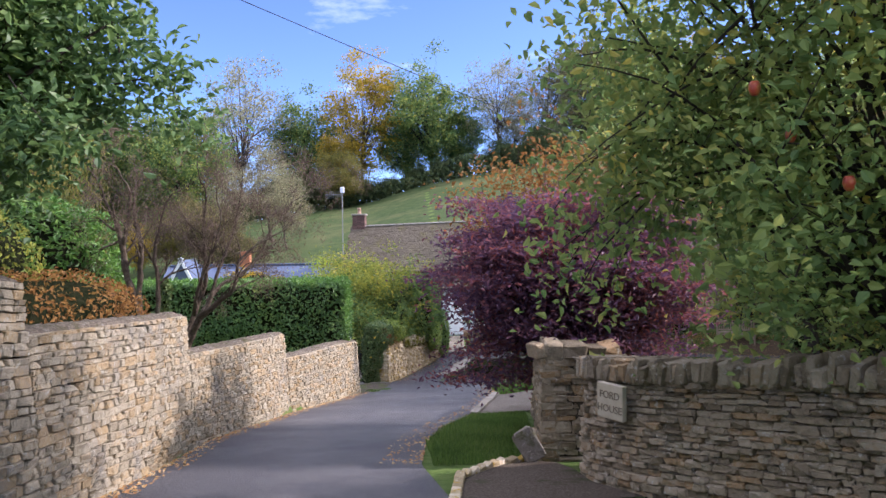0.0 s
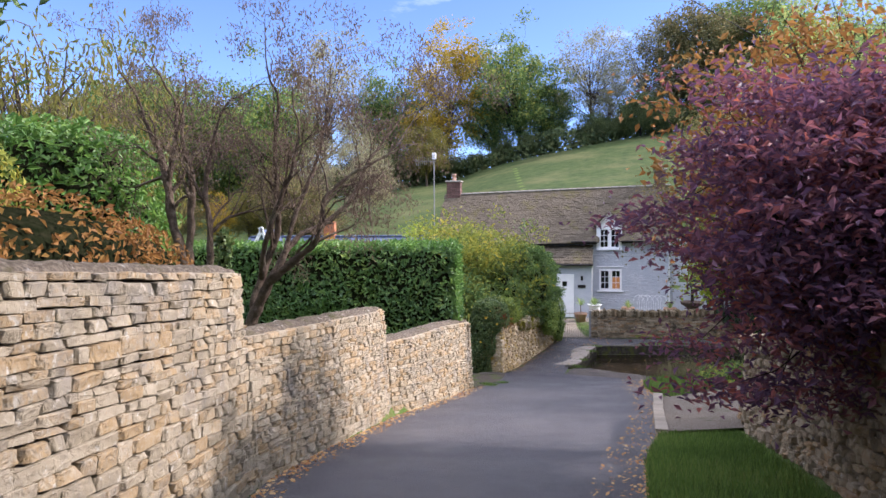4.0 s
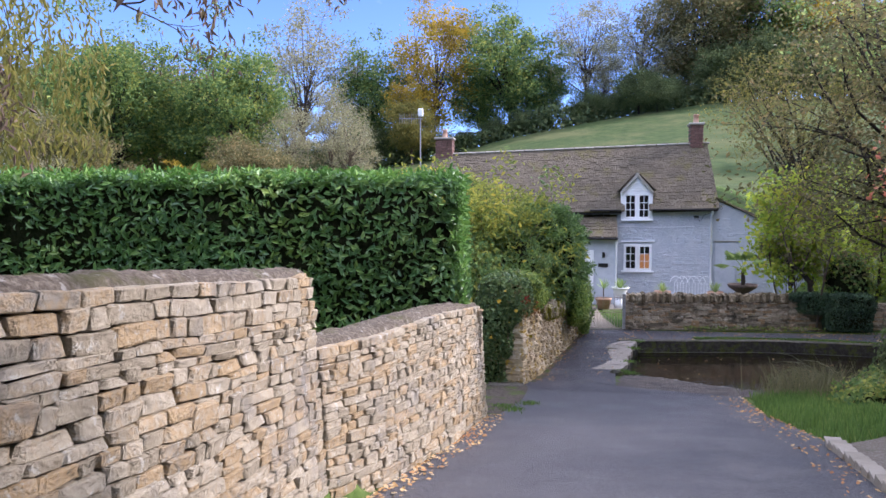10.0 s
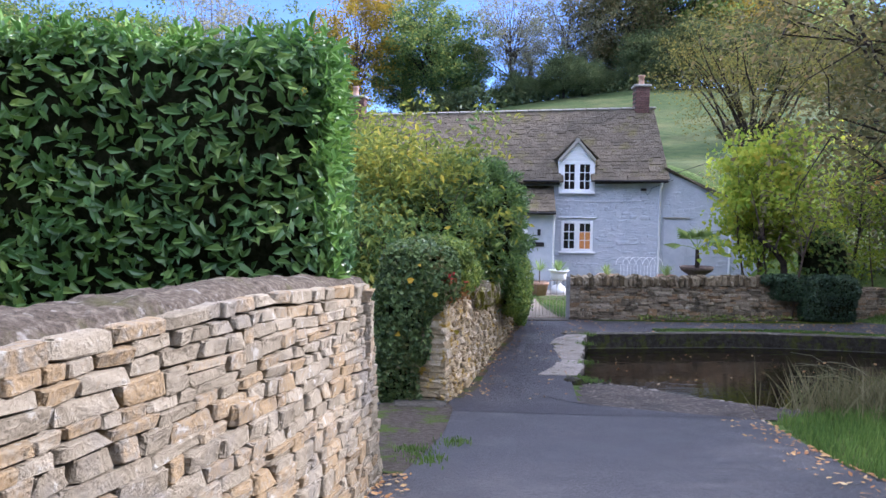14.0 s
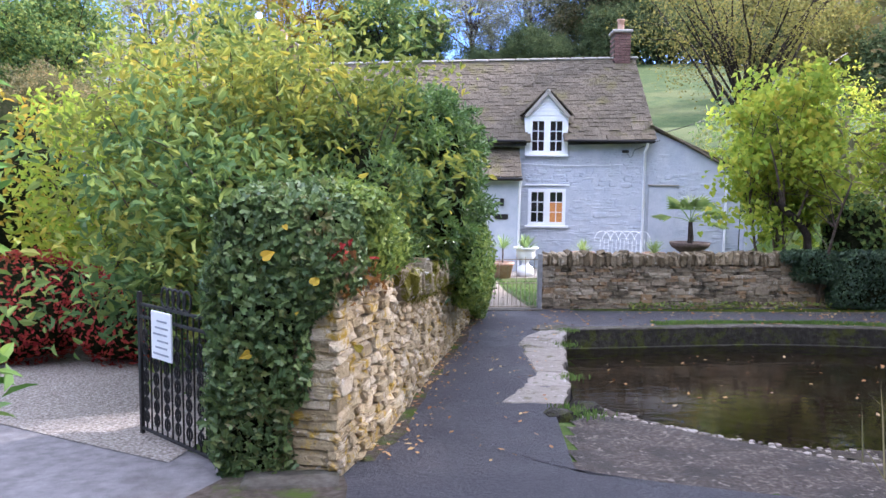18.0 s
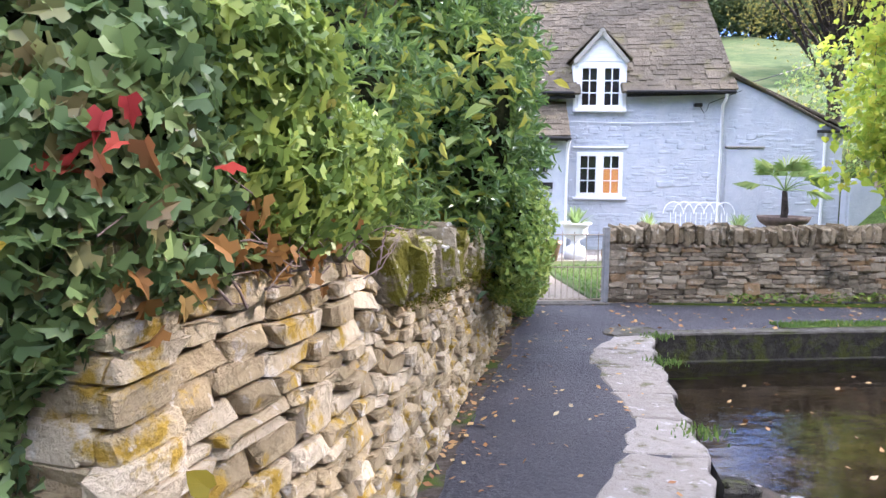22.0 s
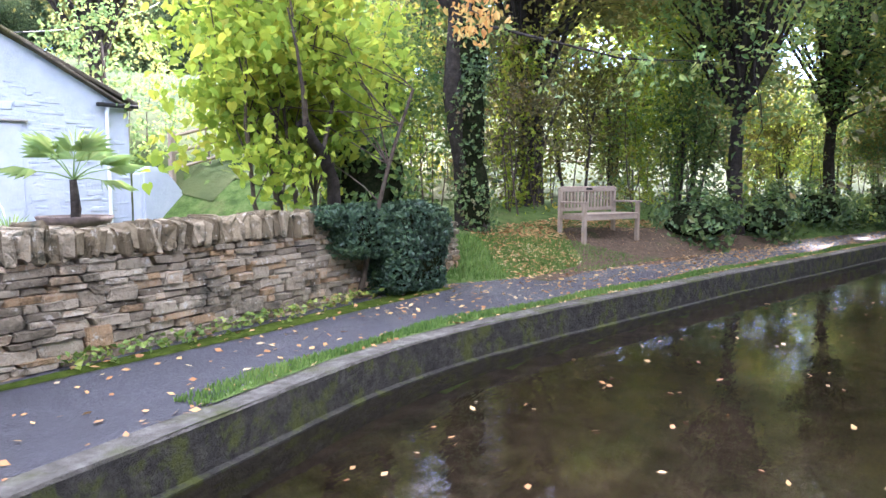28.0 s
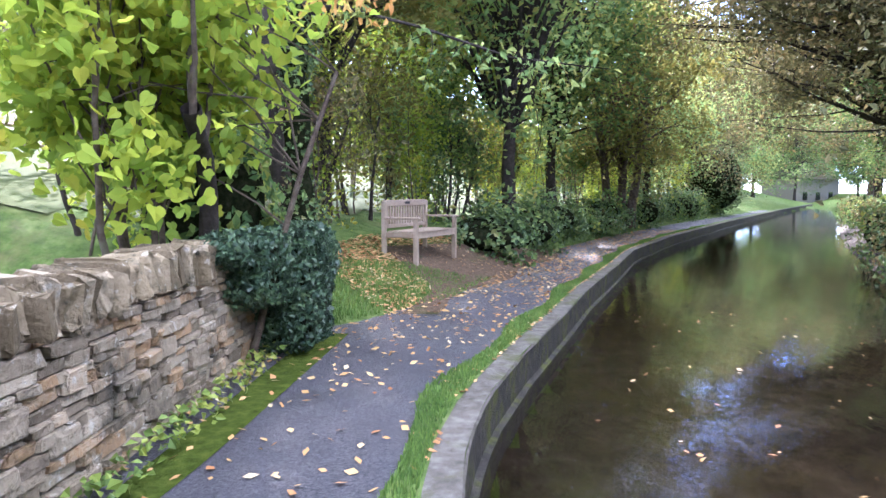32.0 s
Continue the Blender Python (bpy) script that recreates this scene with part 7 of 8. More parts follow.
for k, (tx, ty, tt, cr, rr, mt, sd) in enumerate((
        (14.8, -9.8, 13, 8.2, (3.6, 3.4, 5.2), L_CHERRY, 263), (25, -14.2, 10, 5.4, (3.0, 2.8, 4.2), L_WILLOW, 264), (21.5, -11.6, 13, 7.4, (3.6, 3.2, 5.4), L_SHRUB, 265),
        (33, -17.2, 10, 5.2, (3.8, 3.4, 4.6), L_CHERRY, 266), (41, -21.2, 12, 5.6, (4.4, 3.8, 5.0), L_OLIVE, 267), (12.2, -6.2, 11, 6.8, (3.2, 2.8, 3.8), L_WILLOW, 268),
        (19.5, -7.5, 10, 5.5, (3.0, 2.6, 3.0), L_LIME, 269), (30, -31.5, 11, 5.4, (4.5, 4, 4.6), L_OLIVE, 270), (21, -24.8, 10, 5.0, (4.0, 3.6, 4.2), L_GREEN, 271), (13.0, -20.0, 10, 5.2, (3.8, 3.2, 4.0), L_OLIVE, 272), (52, -27.5, 13, 6, (5, 4, 5.4), L_CHERRY, 273), (44, -41.5, 13, 6.5, (6, 5, 5), L_GREEN, 274), (60, -44.5, 13, 6, (7, 6, 6), L_OLIVE, 275), (9.2, -18.9, 8, 4.3, (3.4, 3.0, 2.9), L_OLIVE, 276), (37, -31.5, 12, 6, (4.5, 4, 5), L_GREEN, 277), (66, -33.5, 15, 7, (6, 5, 7), L_WILLOW, 278), (80, -40.5, 16, 7, (7, 6, 7), L_GREEN, 279), (72, -52, 15, 7, (7, 6, 7), L_OLIVE, 280), (27, -27.5, 9, 4.6, (3.6, 3.2, 4.0), L_OLIVE, 281), (42, -33, 12, 6.4, (4.2, 5.4, 5.0), L_OLIVE, 282), (58, -42, 14, 7.0, (5, 6.5, 6), L_GREEN, 283), (98, -53, 18, 8, (8, 8, 9), L_GREEN, 284))):
    tree("bank_tree", "dark trunked tree on the wooded bank", tx, ty, tt, cr, rr, 80, 260, 0.16, mt, sd, bark=M_BARK if k == 1 else M_BARK_DARK, trunk_r=0.16, clump_r=0.9, fork=0.42, low=1.0 if ty < -18 else 1.7, stems=3 if k in (1, 5) else 1, group="trees on the wooded bank")
tree("leaning_ash", "olive tree leaning out over the far bend", 27.5, -25.6, 13, 7.6, (4.6, 4.4, 4.4), 110, 230, 0.16, L_OLIVE, 287, shift=(0, 4.6), bark=M_BARK_DARK, trunk_r=0.2, clump_r=0.9, fork=0.45, low=2.6)
tree("leaning_ash", "thin-leaved tree leaning out over the stream", 17.5, -21.5, 11, 6.8, (5.2, 4.2, 3.0), 140, 210, 0.15, L_OLIVE, 285, shift=(0, 4.4), bark=M_BARK_DARK, trunk_r=0.2, clump_r=0.85, fork=0.5, low=3.4)
BRAMBLE = [(x, kerb_y(x) + 2.55) for x in (12.3, 14, 16.5, 20, 25, 31, 38, 44)]
br = np.random.default_rng(282)
for k, q in enumerate(np.arange(0, length_of(BRAMBLE), 1.15)):
    (bx, by), = on_line(BRAMBLE, q)[0]
    bx, by, bh = bx + br.normal(0, 0.25), by + br.normal(0, 0.25) + 0.3, br.uniform(0.35, 0.62) * (1 + 0.018 * q)
    bush("bramble", "straggling ivy and bramble beside the path", [((bx, by, ground_at(bx, by) + bh * 0.6), (br.uniform(0.75, 1.1), br.uniform(0.7, 1.0), bh), 2.1)], 1100, 0.12, (L_IVY, L_IVY, L_SHRUB)[k % 3], 283 + k, jitter=0.26, shrink=0.3, narrow=0.75, kind="")
# dark bush that stands in for the shaded opening at the path's bend
bush("hollow_shade", "dark leafy filler standing in for a shaded opening under trees", [((44, -23.9, 2.2), (2.6, 2.0, 2.2), 2.3)], 6200, 0.15, L_IVY, 299, jitter=0.3, shrink=0.35)
for k, q in enumerate(np.arange(11, 50, 1.7)):
    bx, by, bh = q + br.normal(0, 0.3), shore_y(q) - 0.9 + br.normal(0, 0.2), br.uniform(0.5, 1.0)
    bush("bank_scrub", "rough scrub along the far bank of the stream", [((bx, by, bh * 0.45), (br.uniform(1.0, 1.5), br.uniform(0.7, 1.0), bh), 2.1)], 900, 0.13, (L_IVY, L_SHRUB, L_OLIVE)[k % 3], 350 + k, jitter=0.3, shrink=0.32, narrow=0.6)

# loose hedge of saplings between the bank and the meadow
HEDGE_LINE = [(6.5, -4.6), (10, -5.2), (14, -6.6), (19, -8.6), (24, -11.2), (30, -14.8), (38, -19.5)]
hr = np.random.default_rng(290)
for k, s in enumerate(np.arange(0.4, length_of(HEDGE_LINE), 2.1)):
    (hx, hy), = on_line(HEDGE_LINE, s)[0]
    tree("hedge_sapling", "thin sapling in a gappy field hedge", hx + hr.normal(0, 0.4), hy + hr.normal(0, 0.4), 4.2, 2.3, (1.3, 1.2, 1.9), 26, 130, 0.12, (L_LIME, L_SHRUB, L_OLIVE, L_WILLOW)[k % 4], 900 + k, bark=M_BARK_DARK, trunk_r=0.035, clump_r=0.5, fork=0.5, low=0.3, stems=3, group="saplings of the field hedge", twigs=1, hollow=0.2)
for k, s in enumerate(np.arange(0.2, 26, 1.9)):
    (hx, hy), = on_line(HEDGE_LINE, s)[0]
    hx, hy, hz = hx + hr.normal(0, 0.3) + 0.3, hy + hr.normal(0, 0.3) - 0.5, hr.uniform(1.5, 2.4)
    ob = bush("hedge_thicket", "gappy thicket of hazel and thorn in the field hedge", [((hx, hy, ground_at(hx, hy) + hz * 0.9), (1.3, 0.8, hz), 2.2)], 2600, 0.085, (L_LIME, L_SHRUB, L_LIME, L_GOLDGREEN, L_CHERRY)[k % 5], 950 + k, jitter=0.42, core=False, shrink=0.6, narrow=0.6, shape="oval")
    for _ in range(9):
        a = np.array([hr.normal(0, 0.6), hr.normal(0, 0.35), -0.2])
        b = a + np.array([hr.normal(0, 0.25), hr.normal(0, 0.2), hr.uniform(1.6, 3.4)])
        part("stem", array_mesh("stem", *tube(curve_points(a, b, 0.06, 5, hr, 0.2), np.linspace(hr.uniform(0.012, 0.025), 0.006, 5), 5), M_BARK, True), M_BARK, ob)
for k, (hx, hy, hz) in enumerate(((8.6, -1.0, 2.0), (10.6, -2.6, 2.2), (12.8, -3.8, 2.1), (6.6, 0.4, 1.9))):
    ob = bush("hedge_thicket", "yellowing hazel thicket at the meadow's edge", [((hx, hy, ground_at(hx, hy) + hz * 0.9), (1.5, 1.0, hz), 2.2)], 3000, 0.1, (L_LIME, L_CHERRY, L_GOLDGREEN, L_CHERRY)[k], 980 + k, jitter=0.4, core=False, shrink=0.6, narrow=0.6, shape="oval")
    for _ in range(6):
        a = np.array([hr.normal(0, 0.6), hr.normal(0, 0.35), 0.0])
        b = a + np.array([hr.normal(0, 0.25), hr.normal(0, 0.2), hr.uniform(1.8, 3.2)])
        part("stem", array_mesh("stem", *tube(curve_points(a, b, 0.06, 5, hr, 0.2), np.linspace(hr.uniform(0.012, 0.025), 0.006, 5), 5), M_BARK, True), M_BARK, ob)
# hill: five kinds of far tree, set out many times
def far_kind(name, label, mat, seed, h, rr, per, size, sparse=False, bark=None):
    return tree(name, label, 0, 0, h, h * 0.6, rr, 60, int(per * 3.4), size * 0.62, mat, seed, trunk_r=0.22, clump_r=1.25 if not sparse else 1.1, fork=0.5, low=h * 0.1, base_z=0, twigs=2, limb_sides=4, group="trees along the hill", bark=bark)


KIND_TALL = [19.6, 14.6, 17.2, 13.0, 7.8, 13.4]
KINDS = [far_kind("gold_birch", "tall birch turned gold on the hill", L_YELLOW, 301, 19, (4.6, 4.6, 7.5), 62, 0.5),
         far_kind("green_oak", "round green tree on the hill", L_SHRUB, 302, 14, (5.6, 5.6, 5.6), 95, 0.5, bark=M_BARK_DARK),
         far_kind("thin_ash", "pale thin-leaved ash on the hill", L_GREY, 303, 17, (5.6, 5.6, 6.6), 42, 0.42, True),
         far_kind("olive_oak", "olive brown tree on the hill", L_OLIVE, 304, 13, (5.6, 5.6, 5.0), 90, 0.5, bark=M_BARK_DARK),
         far_kind("dark_thorn", "dark hawthorn at the wood's edge", L_THORN, 305, 7, (4.4, 4.4, 3.2), 95, 0.45, bark=M_BARK_DARK),
         far_kind("yellow_maple", "yellow green maple on the hill", L_WILLOW, 306, 13, (5.2, 5.2, 5.2), 80, 0.5)]
# (x, y, kind, height over the ground)
SPOTS = [(-11.8, 90, 0, 27), (-16, 84, 0, 14), (-22.5, 92, 1, 20), (-15, 80, 5, 10), (-0.4, 90, 1, 21), (5.5, 92, 1, 13), (-4.5, 93, 1, 14), (11.8, 91, 2, 21), (21, 92, 2, 20), (16, 95, 2, 14), (32, 92, 3, 22), (39.5, 94, 1, 25), (47, 90, 0, 21), (54, 96, 3, 22), (62, 92, 5, 20), (70, 98, 1, 22), (-32.3, 88, 2, 28),
         (19, 84, 4, 6.5), (21.5, 83, 4, 5), (24, 86, 4, 4.5), (12, 87, 4, 5), (-38, 94, 2, 18), (27, 97, 3, 12),
         (-20, 46, 2, 11.5), (-23, 40, 2, 9.5), (-17, 38, 2, 8.5), (-31, 47, 1, 17), (-36, 52, 1, 14), (-43.5, 47, 1, 18.5), (-52, 56, 1, 20), (-60, 60, 2, 18), (-49, 66, 3, 20), (-66, 72, 3, 22), (-40, 70, 3, 16), (-58, 84, 1, 20), (-75, 84, 1, 22), (-50, 92, 2, 20), (-26, 27, 5, 5.2), (-27.5, 24, 0, 5.0), (-21.5, 25, 3, 6.4), (-33, 27, 3, 5.2), (-31.5, 22, 5, 4.0), (-37, 24, 2, 6.0), (-40, 32, 3, 9), (-47, 38, 2, 11), (-18.5, 22, 3, 4.2), (-24, 30, 3, 7),
         (74, 84, 1, 20), (84, 76, 0, 20), (76, 60, 3, 18), (92, 90, 1, 24), (70, 40, 3, 15), (80, 22, 1, 18), (88, 6, 5, 16), (62, -14, 1, 14), (66, -26, 0, 18), (80, -38, 3, 19), (62, -58, 1, 20), (50, -60, 3, 17), (74, -50, 5, 17),
         (-70, 20, 1, 20), (-60, 8, 3, 15), (-44, 8, 5, 12), (-40, -14, 3, 13), (-30, -30, 1, 14), (-34, -48, 1, 17), (16, -46, 1, 15), (12, -34, 3, 12), (22, -40, 5, 14), (-20, -56, 1, 17), (6, -62, 1, 18), (-6, -70, 3, 17), (28, -52, 1, 18),
         (38, 22, 3, 13), (48, 30, 1, 17), (56, 8, 5, 15), (66, -4, 3, 17), (52, 46, 1, 18), (33, 36, 5, 11), (74, 8, 1, 19), (66, 28, 2, 20), (44, 14, 4, 8), (36, 30, 4, 8),
         (120, -45, 1, 24), (118, -58, 3, 22), (124, -70, 1, 26), (112, -78, 5, 21), (104, -70, 1, 14), (100, -62.5, 1, 10), (97, -65, 3, 8), (130, -52, 3, 24), (104, -44, 1, 20), (128, -64, 1, 26), (100, -76, 3, 22), (136, -76, 1, 26)]
far_rng = random.Random(5)
SPOTS += [(x + far_rng.uniform(-1.2, 1.2), 85.5 + far_rng.uniform(-1, 2), 4, far_rng.uniform(2.6, 4.4) * (1.8 if x < -12 else 1 if x < 33 else 2.2)) for x in range(-70, 88, 4)]
for k, (tx, ty, kind, sc) in enumerate(SPOTS):
    m = pose(tx, ty, ground_at(tx, ty) - 0.1, 0, 0, far_rng.uniform(0, 360)) @ Matrix.Scale(sc / KIND_TALL[kind], 4)
    ob = copy_thing(KINDS[kind], m)
    ob.matrix_world = m
for o in KINDS:
    for ch in list(o.children):
        bpy.data.objects.remove(ch)
    bpy.data.objects.remove(o)
cr = np.random.default_rng(314)
cx = cr.uniform(-75, 90, 14000)
cy = 85 + cr.uniform(-1.5, 2.5, 14000)
cz = ground(cx, cy) + cr.uniform(0, 1, 14000) ** 1.2 * (2.6 + 3.5 * np.clip((cx - 34) / 6, 0, 1) + 1.2 * np.sin(cx * 0.31) * np.sin(cx * 0.13 + 1))
tagged(new("wood_edge", leaves("wood_edge", np.c_[cx, cy, cz], 0.75, L_THORN, up=0.1, narrow=0.7, seed=315)), "dark thorn scrub along the edge of a hilltop wood", "scrub", kind="stuff")
willow = tree("weeping_willow", "weeping willow hung with yellow green strands", -26, -2, 14, 9, (5, 5, 4.2), 60, 10, 0.3, L_WILLOW, 311, trunk_r=0.4, clump_r=1.4, low=4)
r = np.random.default_rng(312)
strand = []
for _ in range(420):
    a = r.uniform(0, 2 * np.pi)
    q = np.array([math.cos(a), math.sin(a)]) * r.uniform(2.5, 6.2)
    z = r.uniform(6, 12.5)
    n = r.integers(8, 22)
    strand.append(np.c_[np.full(n, q[0]) + r.normal(0, 0.12, n), np.full(n, q[1]) + r.normal(0, 0.12, n), z - np.arange(n) * 0.32])
part("hanging_growth", leaves("hanging_growth", np.concatenate(strand), 0.4, L_WILLOW, up=0.0, narrow=0.25, droop=2.5, seed=313), L_WILLOW, willow)

# ---- things by the lane ----
def letters(text, size, m, mat, parent, thick=0.004):
    """Cut letters in the built-in face, as a mesh."""
    cu = bpy.data.curves.new("lettering", "FONT")
    cu.body, cu.size, cu.extrude, cu.align_x, cu.align_y = text, size, thick, "CENTER", "CENTER"
    ob = bpy.data.objects.new("lettering", cu)
    scene.collection.objects.link(ob)
    me = bpy.data.meshes.new_from_object(ob.evaluated_get(bpy.context.evaluated_depsgraph_get()))
    bpy.data.objects.remove(ob)
    me.materials.clear()
    me.materials.append(mat)
    out = under(new("lettering", me), parent)
    out.matrix_local = m
    return out


M_NAME = material("smooth_cream_stone", [(0.42, 0.36, 0.26), (0.5, 0.44, 0.33)], 0.85, 12, 0.3, 60)
M_NAME_CUT = material("cut_letter", [(0.16, 0.13, 0.09), (0.22, 0.18, 0.13)], 0.9, 12, 0.1, 60)
plaque = thing("name_stone", "cream stone house name plaque set in a wall", "plaque", at=look((-2.19, -32.8, 3.5), (-2.19 + 0.87, -32.8 + 0.49, 3.5)) @ Matrix.Identity(4))
part("slab", box_bm(-0.17, -0.17, -0.03, 0.17, 0.17, 0.03, 0.008), M_NAME, plaque)
letters("FORD", 0.1, pose(0, 0.06, 0.031), M_NAME_CUT, plaque)
letters("HOUSE", 0.1, pose(0, -0.07, 0.031), M_NAME_CUT, plaque)
v, f = SHAPES[3]
ob = tagged(part("leaning_stone", array_mesh("leaning_stone", (v * (0.26, 0.1, 0.4)) @ np.array(Matrix.Rotation(0.5, 3, "Y")) + (-2.72, -31.1, 2.62), f, M_FLAG), M_FLAG), "loose pale stone leaning by the pier", "stone")
# curved stone edging round a gravel bed
bed = tagged(new("gravel_bed", ribbon("gravel_bed", [(-3.75, -33.4), (-3.6, -32.0), (-3.1, -31.2), (-2.7, -30.95)], [(-2.0, -33.2), (-2.3, -32.4), (-2.3, -31.7), (-2.4, -31.2)], M_EARTH, 0.04, 0.2, 6, height=lambda x, y: lane_z(y))), "reddish gravel bed before the gateway", "gravel", kind="structure")
for k, s in enumerate(np.arange(0, length_of([(-3.75, -33.4), (-3.6, -32.0), (-3.1, -31.2), (-2.7, -30.95)]), 0.17)):
    p, t = on_line([(-3.75, -33.4), (-3.6, -32.0), (-3.1, -31.2), (-2.7, -30.95)], s)
    ob = under(new("edging_stone", shape_mesh("s", k % 14, M_STONE_MOSS)), bed)
    ob.matrix_local = Matrix(frame_matrix(np.array([p[0][0], p[0][1], float(lane_z(p[0][1])) + 0.04]), t[0], np.array([t[0][1], -t[0][0]]), (0.16, 0.1, 0.11), 0.1).tolist())

# wrought iron gate standing open
gate_dir = Vector((-0.75, 0.8, 0)).normalized()
iron_gate = thing("iron_gate", "open black wrought iron gate with scrolls", "gate", at=Matrix.Translation((-5.72, -14.84, 0.27)) @ Matrix.Rotation(math.atan2(gate_dir.y, gate_dir.x), 4, "Z"))
GW_, GH_ = 1.12, 1.08


def rod(p, q, r, parent, name, mat=None, sides=6):
    v, f = tube([p, q], [r, r], sides)
    return part(name, array_mesh(name, v, f, mat or M_BLACK), mat or M_BLACK, parent)


for x in (0.0, GW_):
    part("stile", box_bm(x - 0.02, -0.015, 0.0, x + 0.02, 0.015, GH_ + 0.1, 0.004), M_BLACK, iron_gate)
for z in (0.05, GH_ - 0.1, GH_):
    part("rail", box_bm(0, -0.012, z - 0.012, GW_, 0.012, z + 0.012, 0.003), M_BLACK, iron_gate)
ring_v, ring_q = [], []
a = np.linspace(0, 2 * np.pi, 13)
ring = tube(np.c_[np.cos(a) * 0.034, np.zeros(13), np.sin(a) * 0.05], np.full(13, 0.008), 5)
SCROLL = array_mesh("scroll", ring[0], ring[1], M_BLACK, True)
for i in range(1, 14):
    x = GW_ * i / 14
    rod((x, 0, 0.05), (x, 0, GH_), 0.008, iron_gate, "bar")
    if i % 2:
        for z in np.arange(0.16, GH_ - 0.14, 0.112):
            part("scroll", SCROLL, M_BLACK, iron_gate).matrix_local = Matrix.Translation((x, 0, z))
crest = [(ring[0] * (1.6, 1, 1.6) + (GW_ * 0.5 + dx, 0, GH_ + 0.09), ring[1]) for dx in (-0.16, -0.08, 0, 0.08, 0.16)]
v, q = join_arrays(crest)
part("crest", array_mesh("crest", v, q, M_BLACK, True), M_BLACK, iron_gate)
M_NOTICE = material("white_notice", [(0.62, 0.64, 0.66), (0.72, 0.73, 0.74)], 0.5, 6, 0.05, 20)
M_INK = material("faded_ink", [(0.22, 0.24, 0.28), (0.3, 0.32, 0.36)], 0.7, 10, 0.0, 20)
board = part("notice", box_bm(0.58, 0.018, GH_ - 0.4, 0.88, 0.035, GH_ - 0.02, 0.004), M_NOTICE, iron_gate, "white notice with faded lines of writing")
for k in range(6):
    part("line_of_writing", box_bm(0.62 + 0.015 * (k % 2), 0.0355, GH_ - 0.36 + k * 0.052, 0.845 - 0.03 * (k % 3), 0.038, GH_ - 0.345 + k * 0.052), M_INK, board)
rod((-0.05, 0, -0.2), (-0.05, 0, GH_ + 0.15), 0.035, iron_gate, "post", sides=8)

# cottage gate
M_RUSTY = material("cream_rusty_iron", [(0.20, 0.15, 0.10), (0.32, 0.27, 0.2), (0.42, 0.37, 0.29)], 0.7, 30, 0.3, 80, metal=0.2)
M_POST = material("grey_post", [(0.2, 0.2, 0.2), (0.29, 0.29, 0.285)], 0.85, 12, 0.4, 50)
cgate = thing("garden_gate", "low cream iron garden gate with thin bars", "gate", at=(-2.42, -6.93, 0.03))
for i in range(13):
    x = 0.03 + i * 0.083
    rod((x, 0, 0.06), (x, 0, 0.98 if i % 2 else 0.52), 0.006, cgate, "bar", M_RUSTY, 5)
for z in (0.06, 0.5, 0.94):
    rod((0.0, 0, z), (1.06, 0, z), 0.009, cgate, "rail", M_RUSTY, 5)
for x in (0.0, 1.06):
    rod((x, 0, 0.0), (x, 0, 1.0), 0.014, cgate, "stile", M_RUSTY, 6)
tagged(part("gate_post", box_bm(-1.41, -6.98, -0.1, -1.33, -6.88, 1.08, 0.012), M_POST), "square grey wooden gate post", "post")
tagged(part("threshold", box_bm(-2.5, -7.1, -0.05, -1.35, -6.86, 0.055, 0.01), M_CONCRETE), "worn concrete gate threshold", "threshold", kind="structure")
tagged(new("garden_path", ribbon("garden_path", [(-2.45, -6.9), (-2.3, -4.0), (-2.0, -1.3)], [(-1.5, -6.9), (-1.55, -4.5), (-1.3, -1.3)], M_GARDEN_PATH, 0.04, 0.3, 4, height=flat_ground)), "buff stone garden path", "path", kind="structure")
tagged(new("lawn", ribbon("lawn", [(-1.45, -6.6), (-1.5, -4.5), (-1.2, -2.4)], [(6.0, -6.6), (6.4, -4.5), (6.2, -2.4)], M_FIELD, 0.03, 0.3, 12, height=flat_ground)), "short green lawn with fallen leaves", "lawn", kind="structure")
tagged(new("gravel_strip", ribbon("gravel_strip", [(-1.2, -2.4), (-1.2, -0.2)], [(6.2, -2.4), (6.2, -0.9)], M_GRAVEL, 0.03, 0.3, 8, height=flat_ground)), "gravel along the cottage front", "gravel", kind="structure")


# pots, palms and the white seat before the cottage
def spiky(parent, n, length, z, mat, seed, width=0.035, upright=0.5):
    r = np.random.default_rng(seed)
    vs, fs = [], []
    for k in range(n):
        a, e = r.uniform(0, 2 * np.pi), r.uniform(upright, 1.45)
        L = length * r.uniform(0.7, 1.1)
        d = np.array([math.cos(a) * math.cos(e), math.sin(a) * math.cos(e), math.sin(e)])
        s = np.array([-math.sin(a), math.cos(a), 0]) * width / 2
        b = len(vs)
        for t, wd, drop in ((0, 0.7, 0), (0.5, 1, 0.02), (0.85, 0.6, 0.09)):
            p = d * L * t + np.array([0, 0, z - drop * L])
            vs += [p - s * wd, p + s * wd]
        vs.append(d * L + np.array([0, 0, z - 0.16 * L]))
        fs += [(b, b + 1, b + 3), (b, b + 3, b + 2), (b + 2, b + 3, b + 5), (b + 2, b + 5, b + 4), (b + 4, b + 5, b + 6)]
    return part("leaf_rosette", array_mesh("leaf_rosette", np.array(vs), np.array(fs), mat), mat, parent)


def pot(parent, profile, mat, name="pot"):
    v, q = lathe(profile, 22)
    return part(name, array_mesh(name, v, q, mat, True), mat, parent)


